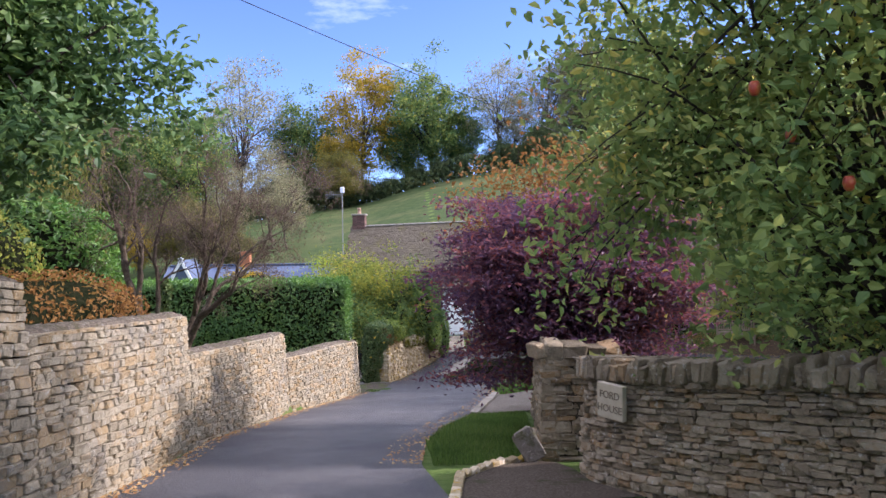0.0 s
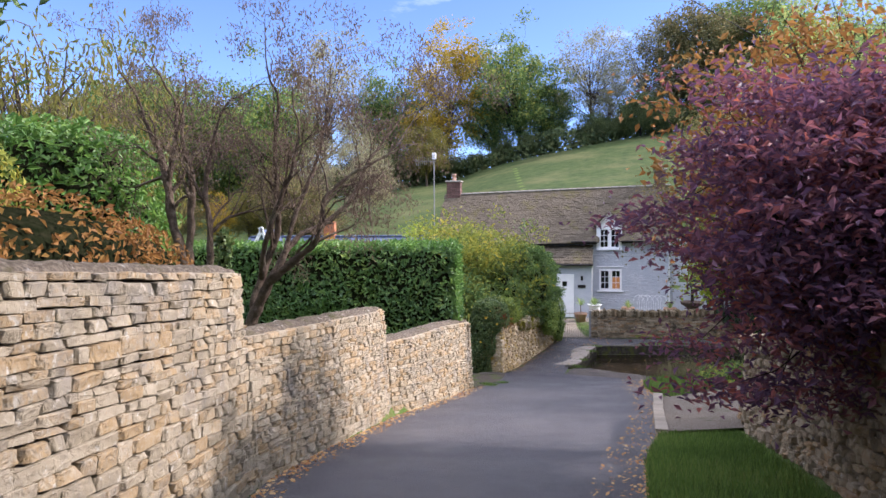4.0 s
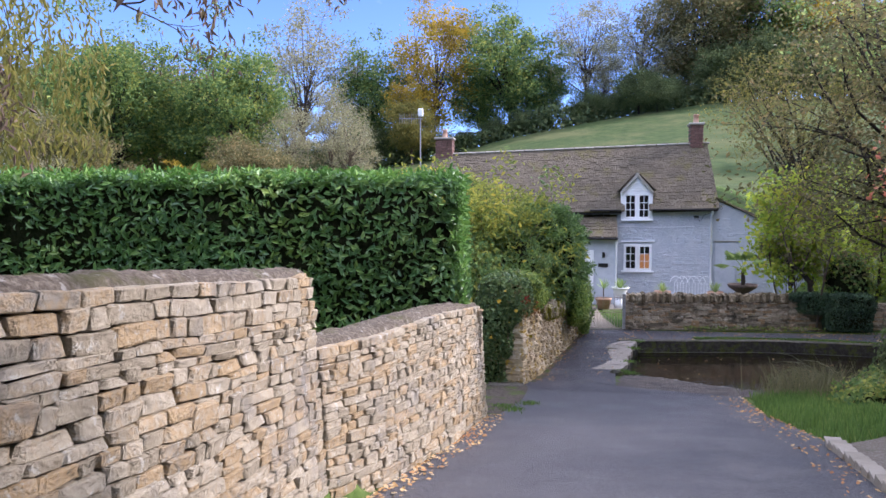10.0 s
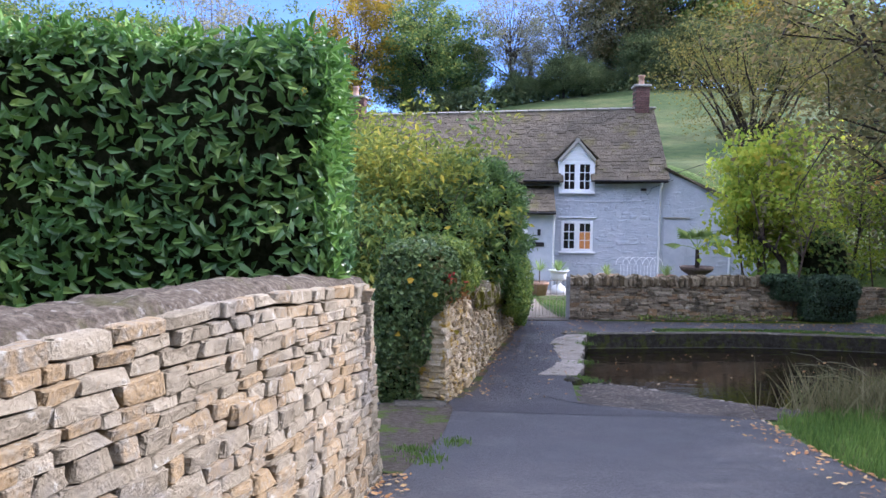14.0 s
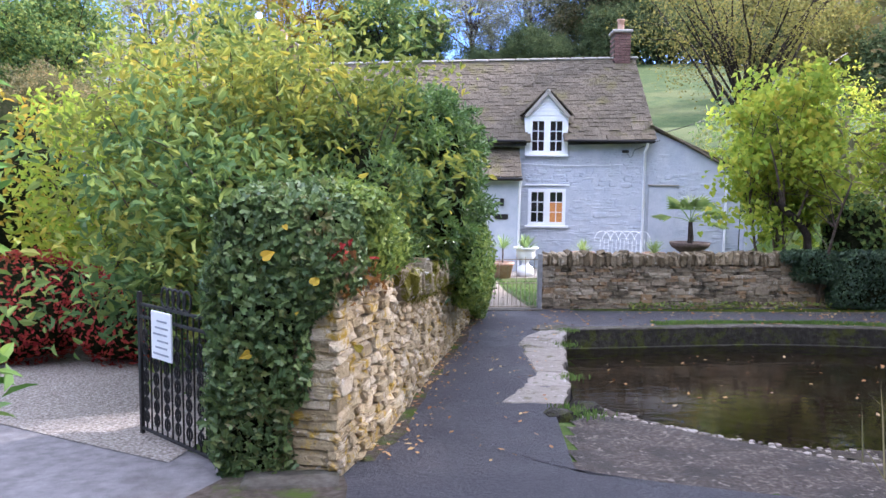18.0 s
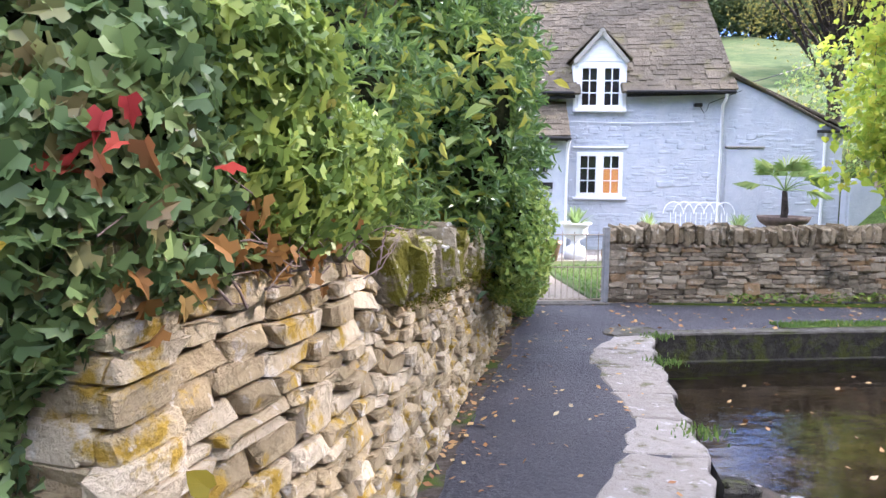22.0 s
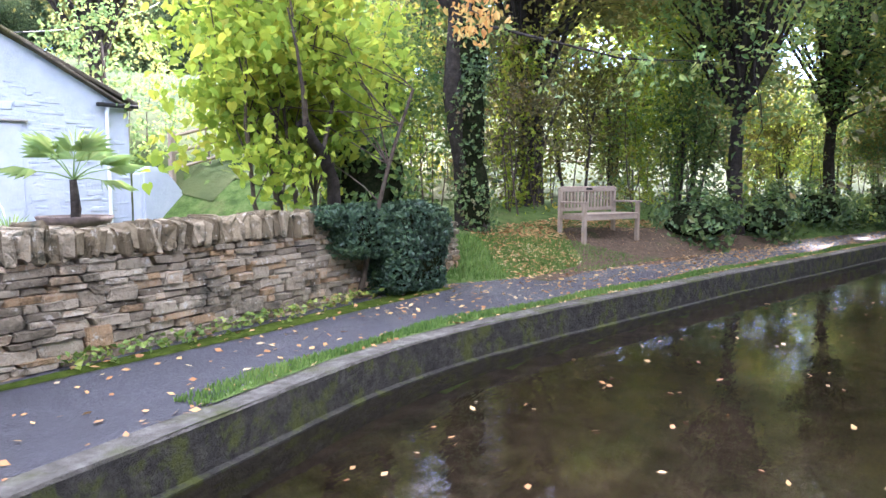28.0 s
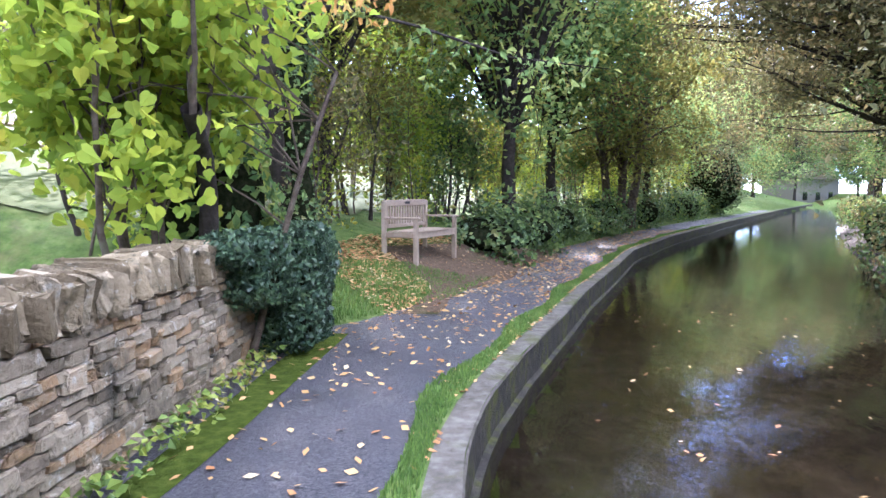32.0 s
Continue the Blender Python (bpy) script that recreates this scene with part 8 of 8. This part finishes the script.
URN = [(0.0, 0.0), (0.22, 0.0), (0.22, 0.18), (0.19, 0.2), (0.19, 0.24), (0.10, 0.28), (0.08, 0.36), (0.12, 0.40), (0.21, 0.44), (0.25, 0.52), (0.24, 0.62), (0.27, 0.68), (0.32, 0.71), (0.32, 0.74), (0.26, 0.74), (0.23, 0.66), (0.0, 0.64)]
TUB = [(0.0, 0.0), (0.2, 0.0), (0.27, 0.32), (0.29, 0.33), (0.29, 0.4), (0.25, 0.4), (0.24, 0.33), (0.0, 0.33)]
urn = thing("garden_urn", "white garden urn planted with a spiky yucca", "urn", at=(-0.5, -2.0, 0.03))
pot(urn, URN, M_PAINT)
spiky(urn, 70, 0.5, 0.66, L_PALM, 401, 0.045, 0.25)
for k, (px, py, hh) in enumerate(((0.95, -2.2, 0.55), (2.75, -2.35, 0.6))):
    o = thing("potted_yucca", "small yucca in a clay pot", "potted plant", "yuccas along the front", at=(px, py, 0.03))
    pot(o, [(r_, z_ * 1.6) for r_, z_ in TUB], M_POT)
    spiky(o, 60, hh * 0.85, 0.6, L_PALM, 402 + k, 0.022, 0.35)
o = thing("potted_yucca", "slender palm in a clay tub by the porch", "potted plant", "yuccas along the front", at=(-1.15, -2.3, 0.03))
pot(o, TUB, M_POT)
rod((0, 0, 0.3), (0, 0, 0.75), 0.02, o, "stem", M_BARK)
spiky(o, 40, 0.5, 0.72, L_PALM, 405, 0.03, 0.1)
M_BOWL = material("dark_glazed_bowl", [(0.05, 0.035, 0.028), (0.085, 0.06, 0.046), (0.12, 0.09, 0.07)], 0.7, 9, 0.3, 40)
palm = thing("palm", "small fan palm in a broad dark bowl", "palm", at=(3.72, -2.3, 0.03))
pot(palm, [(0.0, 0.0), (0.3, 0.0), (0.26, 0.1), (0.18, 0.5), (0.22, 0.62), (0.46, 0.78), (0.52, 0.9), (0.47, 0.9), (0.4, 0.82), (0.0, 0.8)], M_BOWL, "bowl")
v, q = tube([(0, 0, 0.8), (0.02, 0, 1.0), (0.0, 0.01, 1.42)], [0.07, 0.075, 0.05], 10)
part("trunk", array_mesh("trunk", v, q, M_BARK_DARK, True), M_BARK_DARK, palm)
pr = np.random.default_rng(411)
for k in range(11):
    a, e = k * 2.4, pr.uniform(-0.15, 1.0)
    d = np.array([math.cos(a) * math.cos(e), math.sin(a) * math.cos(e), math.sin(e)])
    root = np.array([0, 0, 1.42])
    hub = root + d * 0.46
    vs, fs = [], []
    vv, qq = tube([root, root + d * 0.24 + [0, 0, 0.03], hub], [0.012, 0.01, 0.007], 4)
    part("leaf_stalk", array_mesh("leaf_stalk", vv, qq, L_PALM), L_PALM, palm)
    s1 = np.cross(d, [0, 0, 1.0])
    s1 /= np.linalg.norm(s1)
    for g in np.linspace(-0.95, 0.95, 11):
        w = d * math.cos(g) + s1 * math.sin(g)
        p = np.cross(w, np.cross(d, s1))
        b = len(vs)
        L = 0.6 * (1 - 0.25 * abs(g))
        vs += [hub, hub + w * L * 0.5 + p * 0.009, hub + w * L - np.array([0, 0, 0.14 + 0.05 * abs(g)]), hub + w * L * 0.5 - p * 0.009]
        fs += [(b, b + 1, b + 2), (b, b + 2, b + 3)]
    part("fan", array_mesh("fan", np.array(vs), np.array(fs), L_PALM), L_PALM, palm)
seat = thing("white_seat", "white painted metal seat with gothic arches", "bench", at=Matrix.Translation((1.85, -2.5, 0.03)) @ Matrix.Rotation(radians(-8), 4, "Z"))
for x in np.linspace(-0.55, 0.55, 12):
    rod((x, 0, 0.42), (x, 0, 0.98), 0.007, seat, "back_bar", M_PAINT, 5)
for k in range(6):
    c = -0.5 + k * 0.2
    t = np.linspace(0, np.pi, 9)
    v, q = tube(np.c_[c + 0.2 * np.cos(t), np.zeros(9), 0.95 + 0.24 * np.sin(t)], np.full(9, 0.008), 5)
    part("arch", array_mesh("arch", v, q, M_PAINT, True), M_PAINT, seat)
part("seat_pan", box_bm(-0.62, -0.45, 0.4, 0.62, 0.02, 0.43, 0.01), M_PAINT, seat)
for x in (-0.58, 0.58):
    for y in (-0.42, 0.0):
        rod((x, y, 0), (x, y, 0.42), 0.014, seat, "leg", M_PAINT, 6)
low = thing("low_white_wall", "low rounded white painted garden wall", "wall", kind="structure", at=HOUSE)
bm = bmesh.new()
profile = [(5.93, -0.1), (5.93, 1.6), (6.08, 1.70), (6.3, 1.68), (6.52, 1.52), (6.72, 1.28), (6.92, 1.05), (7.15, 0.9), (7.4, 0.85), (7.4, -0.1)]
slab = bm.faces.new([bm.verts.new((u, -0.3, z)) for u, z in profile])
moved = bmesh.ops.extrude_face_region(bm, geom=[slab])
bmesh.ops.translate(bm, vec=(0, 0.36, 0), verts=[g for g in moved["geom"] if isinstance(g, bmesh.types.BMVert)])
bmesh.ops.recalc_face_normals(bm, faces=bm.faces)
bmesh.ops.bevel(bm, geom=bm.edges[:], offset=0.05, segments=2, affect="EDGES")
part("wall_body", bm, M_WHITE, low)

# bench on the bank
bz = ground_at(10.2, -7.9)
bench = thing("garden_bench", "weathered oak slatted bench on the bank", "bench", at=Matrix.Translation((10.35, -7.8, bz)) @ Matrix.Rotation(radians(-22), 4, "Z"))
BW = 0.76
for x in (-BW, BW):
    part("back_leg", box_bm(x - 0.035, 0.0, -0.1, x + 0.035, 0.07, 0.9, 0.006), M_WOOD, bench)
    part("front_leg", box_bm(x - 0.035, -0.56, -0.1, x + 0.035, -0.49, 0.62, 0.006), M_WOOD, bench)
    part("arm", box_bm(x - 0.045, -0.6, 0.62, x + 0.045, 0.02, 0.655, 0.008), M_WOOD, bench)
    part("side_rail", box_bm(x - 0.02, -0.49, 0.33, x + 0.02, 0.0, 0.41, 0.005), M_WOOD, bench)
part("top_rail", box_bm(-BW, 0.005, 0.82, BW, 0.06, 0.92, 0.008), M_WOOD, bench)
part("lower_rail", box_bm(-BW, 0.01, 0.47, BW, 0.055, 0.53, 0.006), M_WOOD, bench)
part("front_rail", box_bm(-BW, -0.55, 0.32, BW, -0.51, 0.41, 0.006), M_WOOD, bench)
for x in np.linspace(-BW + 0.1, BW - 0.1, 15):
    part("back_slat", box_bm(x - 0.024, 0.02, 0.53, x + 0.024, 0.042, 0.82, 0.003), M_WOOD, bench)
for y in np.linspace(-0.53, -0.05, 6):
    part("seat_slat", box_bm(-BW + 0.03, y - 0.034, 0.41, BW - 0.03, y + 0.034, 0.432, 0.004), M_WOOD, bench)
part("name_plate", box_bm(-0.09, 0.0, 0.85, 0.09, 0.006, 0.89), M_BLACK, bench)

# aerial mast behind the cottage
mast = thing("aerial_mast", "thin pole with a television aerial and a lamp", "mast", at=(-8.5, 8.7, 0.2))
rod((0, 0, 0), (0, 0, 8.2), 0.035, mast, "pole", M_POST, 6)
rod((-1.1, 0, 8.0), (0.1, 0, 8.0), 0.02, mast, "boom", M_POST, 5)
for k in range(9):
    rod((-1.05 + k * 0.12, 0, 7.75), (-1.05 + k * 0.12, 0, 8.25), 0.01, mast, "element", M_POST, 4)
part("lamp_head", box_bm(-0.12, -0.12, 8.1, 0.14, 0.12, 8.5, 0.05, 2), M_PAINT, mast)
# post and rail fence in the meadow
fence = thing("field_fence", "weathered post and rail fence in the meadow", "fence", at=(0, 0, 0))
FL = [(6.6, -1.0), (11, -2.2), (16, -4.6), (22, -7.4)]
for k, s in enumerate(np.arange(0, length_of(FL), 1.8)):
    (fx, fy), = on_line(FL, s)[0]
    z = ground_at(fx, fy)
    part("fence_post", box_bm(fx - 0.05, fy - 0.05, z - 0.2, fx + 0.05, fy + 0.05, z + 1.15, 0.01), M_WOOD, fence)
    if s + 1.8 < length_of(FL):
        (ex, ey), = on_line(FL, s + 1.8)[0]
        ez = ground_at(ex, ey)
        for h in (0.45, 0.75, 1.05):
            rod((fx, fy, z + h), (ex, ey, ez + h), 0.035, fence, "fence_rail", M_WOOD, 4)


mould_n = [(x, kerb_y(x) + float(np.interp(x, [6.6, 8.5, 10, 13, 16], [1.9, 2.1, 3.6, 3.0, 1.95]))) for x in np.arange(6.6, 16, 0.4)]
tagged(new("leaf_mould", ribbon("leaf_mould", mould_n, [(x, kerb_y(x) + 1.6 + 0.15 * math.sin(x * 1.7)) for x in np.arange(6.6, 16, 0.4)], M_LITTER, 0.042, 0.25, 6, height=lambda x, y: np.maximum(ground(x, y), 0.0))), "trodden leaf mould between path and bench", "ground", kind="structure")


# ---- grass, fallen leaves, moss ----
def blades(name, label, pts, height, seed, mat=None, wide=0.012, lean=0.5):
    r = np.random.default_rng(seed)
    p = np.asarray(pts, float)
    n = len(p)
    z = ground(p[:, 0], p[:, 1]) if p.shape[1] == 2 else p[:, 2]
    base = np.c_[p[:, :2], z]
    a = r.uniform(0, 2 * np.pi, n)
    L = height * r.uniform(0.5, 1.25, n)
    tipd = np.c_[np.cos(a) * lean * r.uniform(0, 1, n), np.sin(a) * lean * r.uniform(0, 1, n), np.ones(n)] * L[:, None]
    b = a + r.uniform(0, np.pi, n)
    s = np.c_[np.cos(b), np.sin(b), np.zeros(n)] * wide * 0.5
    v = np.stack([base - s, base + s, base + tipd * 0.55 + s * 0.8, base + tipd * 0.55 - s * 0.8, base + tipd * [1, 1, 0.93]], 1).reshape(-1, 3)
    i = np.arange(n)[:, None] * 5
    q = np.concatenate([i + [0, 1, 2], i + [0, 2, 3], i + [3, 2, 4]], 1).reshape(-1, 3)
    ob = new(name, array_mesh(name, v, q, mat or L_GRASS))
    return tagged(ob, label, "grass", kind="stuff")


gr = np.random.default_rng(501)


def scatter(left, right, n, power=1.0):
    t, u = gr.uniform(0, 1, n), gr.uniform(0, 1, n) ** power
    a = on_line(left, t * length_of(left))[0]
    b = on_line(right, t * length_of(right))[0]
    return a * (1 - u)[:, None] + b * u[:, None]


VERGE_L, VERGE_R = [(-3.85, -31.0), (-3.9, -29), (-3.5, -27), (-2.9, -25.1)], [(-2.6, -30.9), (-2.35, -29), (-2.05, -27), (-1.8, -25.0)]
blades("verge_grass", "lush green grass verge below a wall", scatter(VERGE_L, VERGE_R, 14000), 0.11, 502)
south = [(-1.2, -16.3), (-1.75, -18.4), (-1.75, -20.3)]
blades("bank_grass", "rough green grass on the stream bank", scatter(south, [(1.6, -15.2), (1.2, -17.6), (1.0, -19.4)], 9000), 0.16, 503)
strip_s = [(x, kerb_y(x) + 0.22) for x in np.arange(0.2, 30, 0.5)]
strip_n = [(x, kerb_y(x) + 0.42 + 0.08 * math.sin(x * 2.3)) for x in np.arange(0.2, 30, 0.5)]
sp = scatter(strip_s, strip_n, 24000)
keep = np.array([noise.noise((x * 0.8, y * 0.8, 0.3)) for x, y in sp]) > -0.25 - 0.1 * np.clip(sp[:, 0], 0, 4)
sp = sp[keep]
blades("kerb_grass", "green grass strip along the stream kerb", np.c_[sp, np.full(len(sp), 0.04)], 0.05, 504)
bankp = scatter([(5.9, -7.4), (8.0, -8.6), (10.2, -9.2)], [(6.4, -5.8), (8.5, -7.2), (9.4, -7.9)], 9000)
blades("bank_turf", "grass bank scattered with leaves", bankp, 0.08, 505)
reed = np.array([0.2, -15.6]) + gr.normal(0, 0.45, (700, 2)) * (1.0, 0.8)
blades("reed_tuft", "tuft of dry reeds on the bank", reed, 0.6, 506, L_REED, 0.012, 1.0)
tuft = np.concatenate([np.array(c) + gr.normal(0, 0.09, (110, 2)) for c in ((-2.6, -13.75), (-2.72, -13.5), (-1.42, -9.0), (-2.3, -12.1), (-1.75, -10.1), (-4.75, -13.9), (-4.3, -12.7), (-4.0, -11.6), (-5.3, -17.6), (-5.2, -18.0), (-4.9, -17.3))])
blades("path_weeds", "small green weeds along the path edge", np.c_[tuft, lane_z(tuft[:, 1]) + 0.03], 0.055, 507)
lawnp = scatter([(-1.4, -6.5), (-1.4, -3)], [(1.5, -6.5), (1.5, -3)], 6000)
blades("lawn_grass", "short green lawn", np.c_[lawnp, np.full(len(lawnp), 0.03)], 0.04, 508)


def litter(name, label, pts, z, size, seed, mat=L_FALLEN):
    p = np.c_[pts, z if np.ndim(z) else np.full(len(pts), z)]
    ob = new(name, leaves(name, p, size, mat, up=0.93, narrow=0.6, fold=0.12, seed=seed, facing=np.tile([0, 0, 2.5], (len(p), 1))))
    return tagged(ob, label, "leaves", kind="stuff")


lp = scatter(walk_s, walk_n, 11000, 1.7)
lp = lp[(lp[:, 0] < 26) & (gr.uniform(0, 1, len(lp)) < np.interp(lp[:, 0], [-2, 3, 9, 26], [0.12, 0.3, 1.0, 0.9]))]
litter("fallen_leaves", "dry autumn leaves on the footpath", lp, 0.05, 0.066, 511)
bp = scatter([(6.5, -8.0), (9.5, -9.3), (14, -11.4)], [(8, -6.4), (11, -7.0), (14, -8.8)], 7000)
litter("fallen_leaves", "brown autumn leaves under the bench", bp, ground(bp[:, 0], bp[:, 1]) + 0.03, 0.075, 512)
lp2 = scatter(path_left, path_right, 120)
lp2 = lp2[lp2[:, 1] > -15]
litter("fallen_leaves", "pale fallen leaves on the asphalt", lp2, lane_z(lp2[:, 1]) + 0.045, 0.05, 513)
edge_l = [(x + 0.12, y) for x, y in lane_left[1:9]]
el = scatter([(x + 0.03, y) for x, y in lane_left[1:9]], [(x + 0.3, y) for x, y in lane_left[1:9]], 1300, 2.0)
litter("fallen_leaves", "dead leaves gathered along the wall foot", el, lane_z(el[:, 1]) + 0.04, 0.05, 514)
er = scatter(lane_right[2:], [(x - 0.5, y) for x, y in lane_right[2:]], 900, 2.0)
litter("fallen_leaves", "dead leaves along the lane edge", er, lane_z(er[:, 1]) + 0.04, 0.05, 515)
fp = scatter([(-1.2, -9.0), (2, -9.3), (9, -11.3)], [(-1.5, -12), (3, -13), (9, -14.5)], 110)
litter("floating_leaves", "pale leaves floating on the stream", fp, WATER_Z + 0.006, 0.06, 516)
wf = scatter([(x, -7.02) for x in (-1.2, 2, 5)], [(x, -7.25) for x in (-1.2, 2, 5)], 560, 1.6)
wf = wf[wf[:, 0] > 0.3]
weeds = leaves("wall_foot_weeds", np.c_[wf, 0.05 + gr.uniform(0, 0.12, len(wf))], 0.06, L_IVY_MID, up=0.5, narrow=0.8, seed=517)
tagged(new("wall_foot_weeds", weeds), "nettles and ivy along the wall foot", "weeds", kind="stuff")
tagged(new("moss_strip", ribbon("moss_strip", [(-0.8, -7.0), (5.4, -7.25)], [(-0.8, -7.12), (2.0, -7.4), (5.4, -7.6)], M_MOSS, 0.042, 0.2, 3, height=flat_ground)), "bright moss along the wall foot", "moss", kind="structure")

foot_y = np.arange(-14.9, -7.4, 0.15)
foot_x = np.interp(foot_y, [q[1] for q in IW], [q[0] for q in IW])
foot_w = np.array([0.10 + 0.16 * max(0.0, noise.noise((0.3, y * 1.1, 2.0))) + 0.05 * noise.noise((4.0, y * 5, 0)) for y in foot_y])
tagged(new("wall_foot_soil", ribbon("wall_foot_soil", list(zip(foot_x - 0.02, foot_y)), list(zip(foot_x + foot_w, foot_y)), M_MOSS_SOIL, 0.036, 0.12, 3, height=lambda x, y: lane_z(y))), "crumbs of soil and moss along the wall foot", "soil", kind="structure")
fl = scatter(list(zip(foot_x + 0.02, foot_y)), list(zip(foot_x + 0.4, foot_y)), 170, 2.2)
litter("fallen_leaves", "brown leaves lying along the path wall", fl, lane_z(fl[:, 1]) + 0.045, 0.055, 518)
# moss on the coping of the path wall
mr = np.random.default_rng(521)
ms, spots = mr.uniform(1.75, 7.2, 62), []
for q in ms:
    p, t = on_line(IW, q)
    n = np.array([t[0][1], -t[0][0]])
    low = mr.random() < 0.6
    c = np.array([*(p[0] - n * (mr.uniform(-0.02, 0.03) if low else mr.uniform(0.05, 0.3))), iz1(q) + (mr.uniform(-0.12, 0.06) if low else mr.uniform(0.12, 0.22))])
    spots.append(c + mr.normal(0, 1, (300, 3)) * (0.035, 0.05, 0.03 if low else 0.016) * mr.uniform(0.6, 1.3))
L_MOSS = leaf_material("moss_frond", [(0.080, 0.082, 0.014), (0.140, 0.135, 0.020), (0.220, 0.195, 0.035)], 0.25, 0.95, 0.02)
tagged(new("moss_tufts", leaves("moss_tufts", np.concatenate(spots), 0.016, L_MOSS, up=0.5, narrow=0.6, seed=522)), "olive green moss on the wall coping", "moss", kind="stuff")
# pale cottage beyond the bend of the stream
far = thing("far_cottage", "pale stone cottage beyond the bend of the stream", "house", at=pose(112, -60, ground_at(112, -60), 0, 0, -60))
part("wall", box_bm(-5, -3, -0.5, 5, 3, 4.2), M_SETT, far)
bm = bmesh.new()
vs = [bm.verts.new(p) for p in ((-5.3, -3.4, 4.1), (5.3, -3.4, 4.1), (5.3, 0, 6.9), (-5.3, 0, 6.9), (5.3, 3.4, 4.1), (-5.3, 3.4, 4.1))]
for f in ((0, 1, 2, 3), (3, 2, 4, 5), (0, 3, 5), (1, 4, 2), (0, 5, 4, 1)):
    bm.faces.new([vs[i] for i in f])
part("roof", bm, M_ROOF, far)
for u in (-3, 0, 3):
    part("window", box_bm(u - 0.5, -3.06, 1.0, u + 0.5, -2.98, 2.2), M_PANE, far)

# neighbouring house behind the hedge
M_RED_POT = material("orange_brick", [(0.35, 0.13, 0.06), (0.45, 0.20, 0.10)], 0.9, 9, 0.4, 40)
nb = thing("neighbour_house", "low white house with a blue slate roof behind the hedge", "house", at=(-13.5, 2.0, ground_at(-13.5, 2.0)))
nz = nb.matrix_world.translation.z
part("wall", box_bm(-4.6, 0.0, -0.3, 4.6, 4.6, 2.3 - nz), M_WHITE, nb)
bm = bmesh.new()
vs = [bm.verts.new(p) for p in ((-4.9, -0.35, 2.2 - nz), (4.9, -0.35, 2.2 - nz), (4.9, 2.3, 3.78 - nz), (-4.9, 2.3, 3.78 - nz), (4.9, 4.95, 2.2 - nz), (-4.9, 4.95, 2.2 - nz))]
for f in ((0, 1, 2, 3), (3, 2, 4, 5), (0, 3, 5), (1, 4, 2), (0, 5, 4, 1)):
    bm.faces.new([vs[i] for i in f])
part("roof", bm, M_BLUE_SLATE, nb, "blue slate roof")
for u in np.arange(-4.8, 4.8, 0.42):
    part("ridge_tile", box_bm(u, 2.18, 3.74 - nz, u + 0.4, 2.42, 3.86 - nz, 0.03), M_BLUE_SLATE, nb)
part("chimney", box_bm(-0.7, 2.1, 3.5 - nz, -0.1, 2.6, 4.6 - nz, 0.02), M_RED_POT, nb, "orange brick chimney")
bm = bmesh.new()
vs = [bm.verts.new(p) for p in ((-4.3, -0.5, 2.2 - nz), (-2.3, -0.5, 2.2 - nz), (-3.3, -0.5, 4.2 - nz), (-4.3, 2.2, 2.2 - nz), (-2.3, 2.2, 2.2 - nz), (-3.3, 2.2, 4.2 - nz))]
for f in ((0, 1, 2), (3, 5, 4), (0, 3, 4, 1), (1, 4, 5, 2), (0, 2, 5, 3)):
    bm.faces.new([vs[i] for i in f])
part("gable", bm, M_BLUE_SLATE, nb)
for sgn in (-1, 1):
    m = Matrix.Translation((-3.3, 0, 4.36 - nz)) @ Matrix.Rotation(sgn * math.atan2(2.0, 1.0), 4, "Y")
    part("barge_board", box_bm(0 if sgn > 0 else -2.4, -0.6, -0.16, 2.4 if sgn > 0 else 0, -0.52, 0.0, 0.01, m=m), M_PAINT, nb, "white barge board")
# arching dry grass over the slip
dr = np.random.default_rng(531)
arch = []
for k in range(26):
    a, L = dr.uniform(1.8, 4.2), dr.uniform(0.7, 1.25)
    b0 = np.array([0.75 + dr.normal(0, 0.2), -15.1 + dr.normal(0, 0.25), 0.0])
    b0[2] = ground_at(b0[0], b0[1])
    t = np.linspace(0, 1, 6)[:, None]
    d = np.array([math.cos(a), math.sin(a), 0])
    arch.append(tube(b0 + d * L * t * t * 0.8 + np.array([0, 0, 1.0]) * L * (t - 0.45 * t * t * t), np.linspace(0.005, 0.002, 6), 3))
v, q = join_arrays(arch)
tagged(new("arching_grass", array_mesh("arching_grass", v, q, L_GREY)), "pale arching stems of dry grass", "grass", kind="stuff")

# pebbles on the slip
pb = np.random.default_rng(541)
px = pb.uniform(-2.7, 1.9, 1500)
py = shore_y(px) + pb.uniform(-2.1, 0.25, 1500)
keep = on_slip(px, py)
pieces = []
for k, (x, y) in enumerate(zip(px[keep], py[keep])):
    v, f = ROUNDS[k % 8]
    a, d = pb.uniform(0, 6.3), pb.uniform(0.018, 0.055)
    c, n_ = math.cos(a), math.sin(a)
    w = v * (d * 1.3, d, d * 0.6)
    pieces.append((np.c_[w[:, 0] * c - w[:, 1] * n_ + x, w[:, 0] * n_ + w[:, 1] * c + y, w[:, 2] + ground_at(x, y) + 0.016], f))
v, f = join_arrays(pieces[:560])
M_PEBBLE = material("river_pebble", [(0.10, 0.085, 0.07), (0.24, 0.205, 0.17), (0.42, 0.38, 0.33)], 0.75, 12, 0.4, 60, spread=0.8)
tagged(new("pebbles", array_mesh("pebbles", v, f, M_PEBBLE)), "loose pebbles on the muddy slip", "pebbles", kind="stuff")
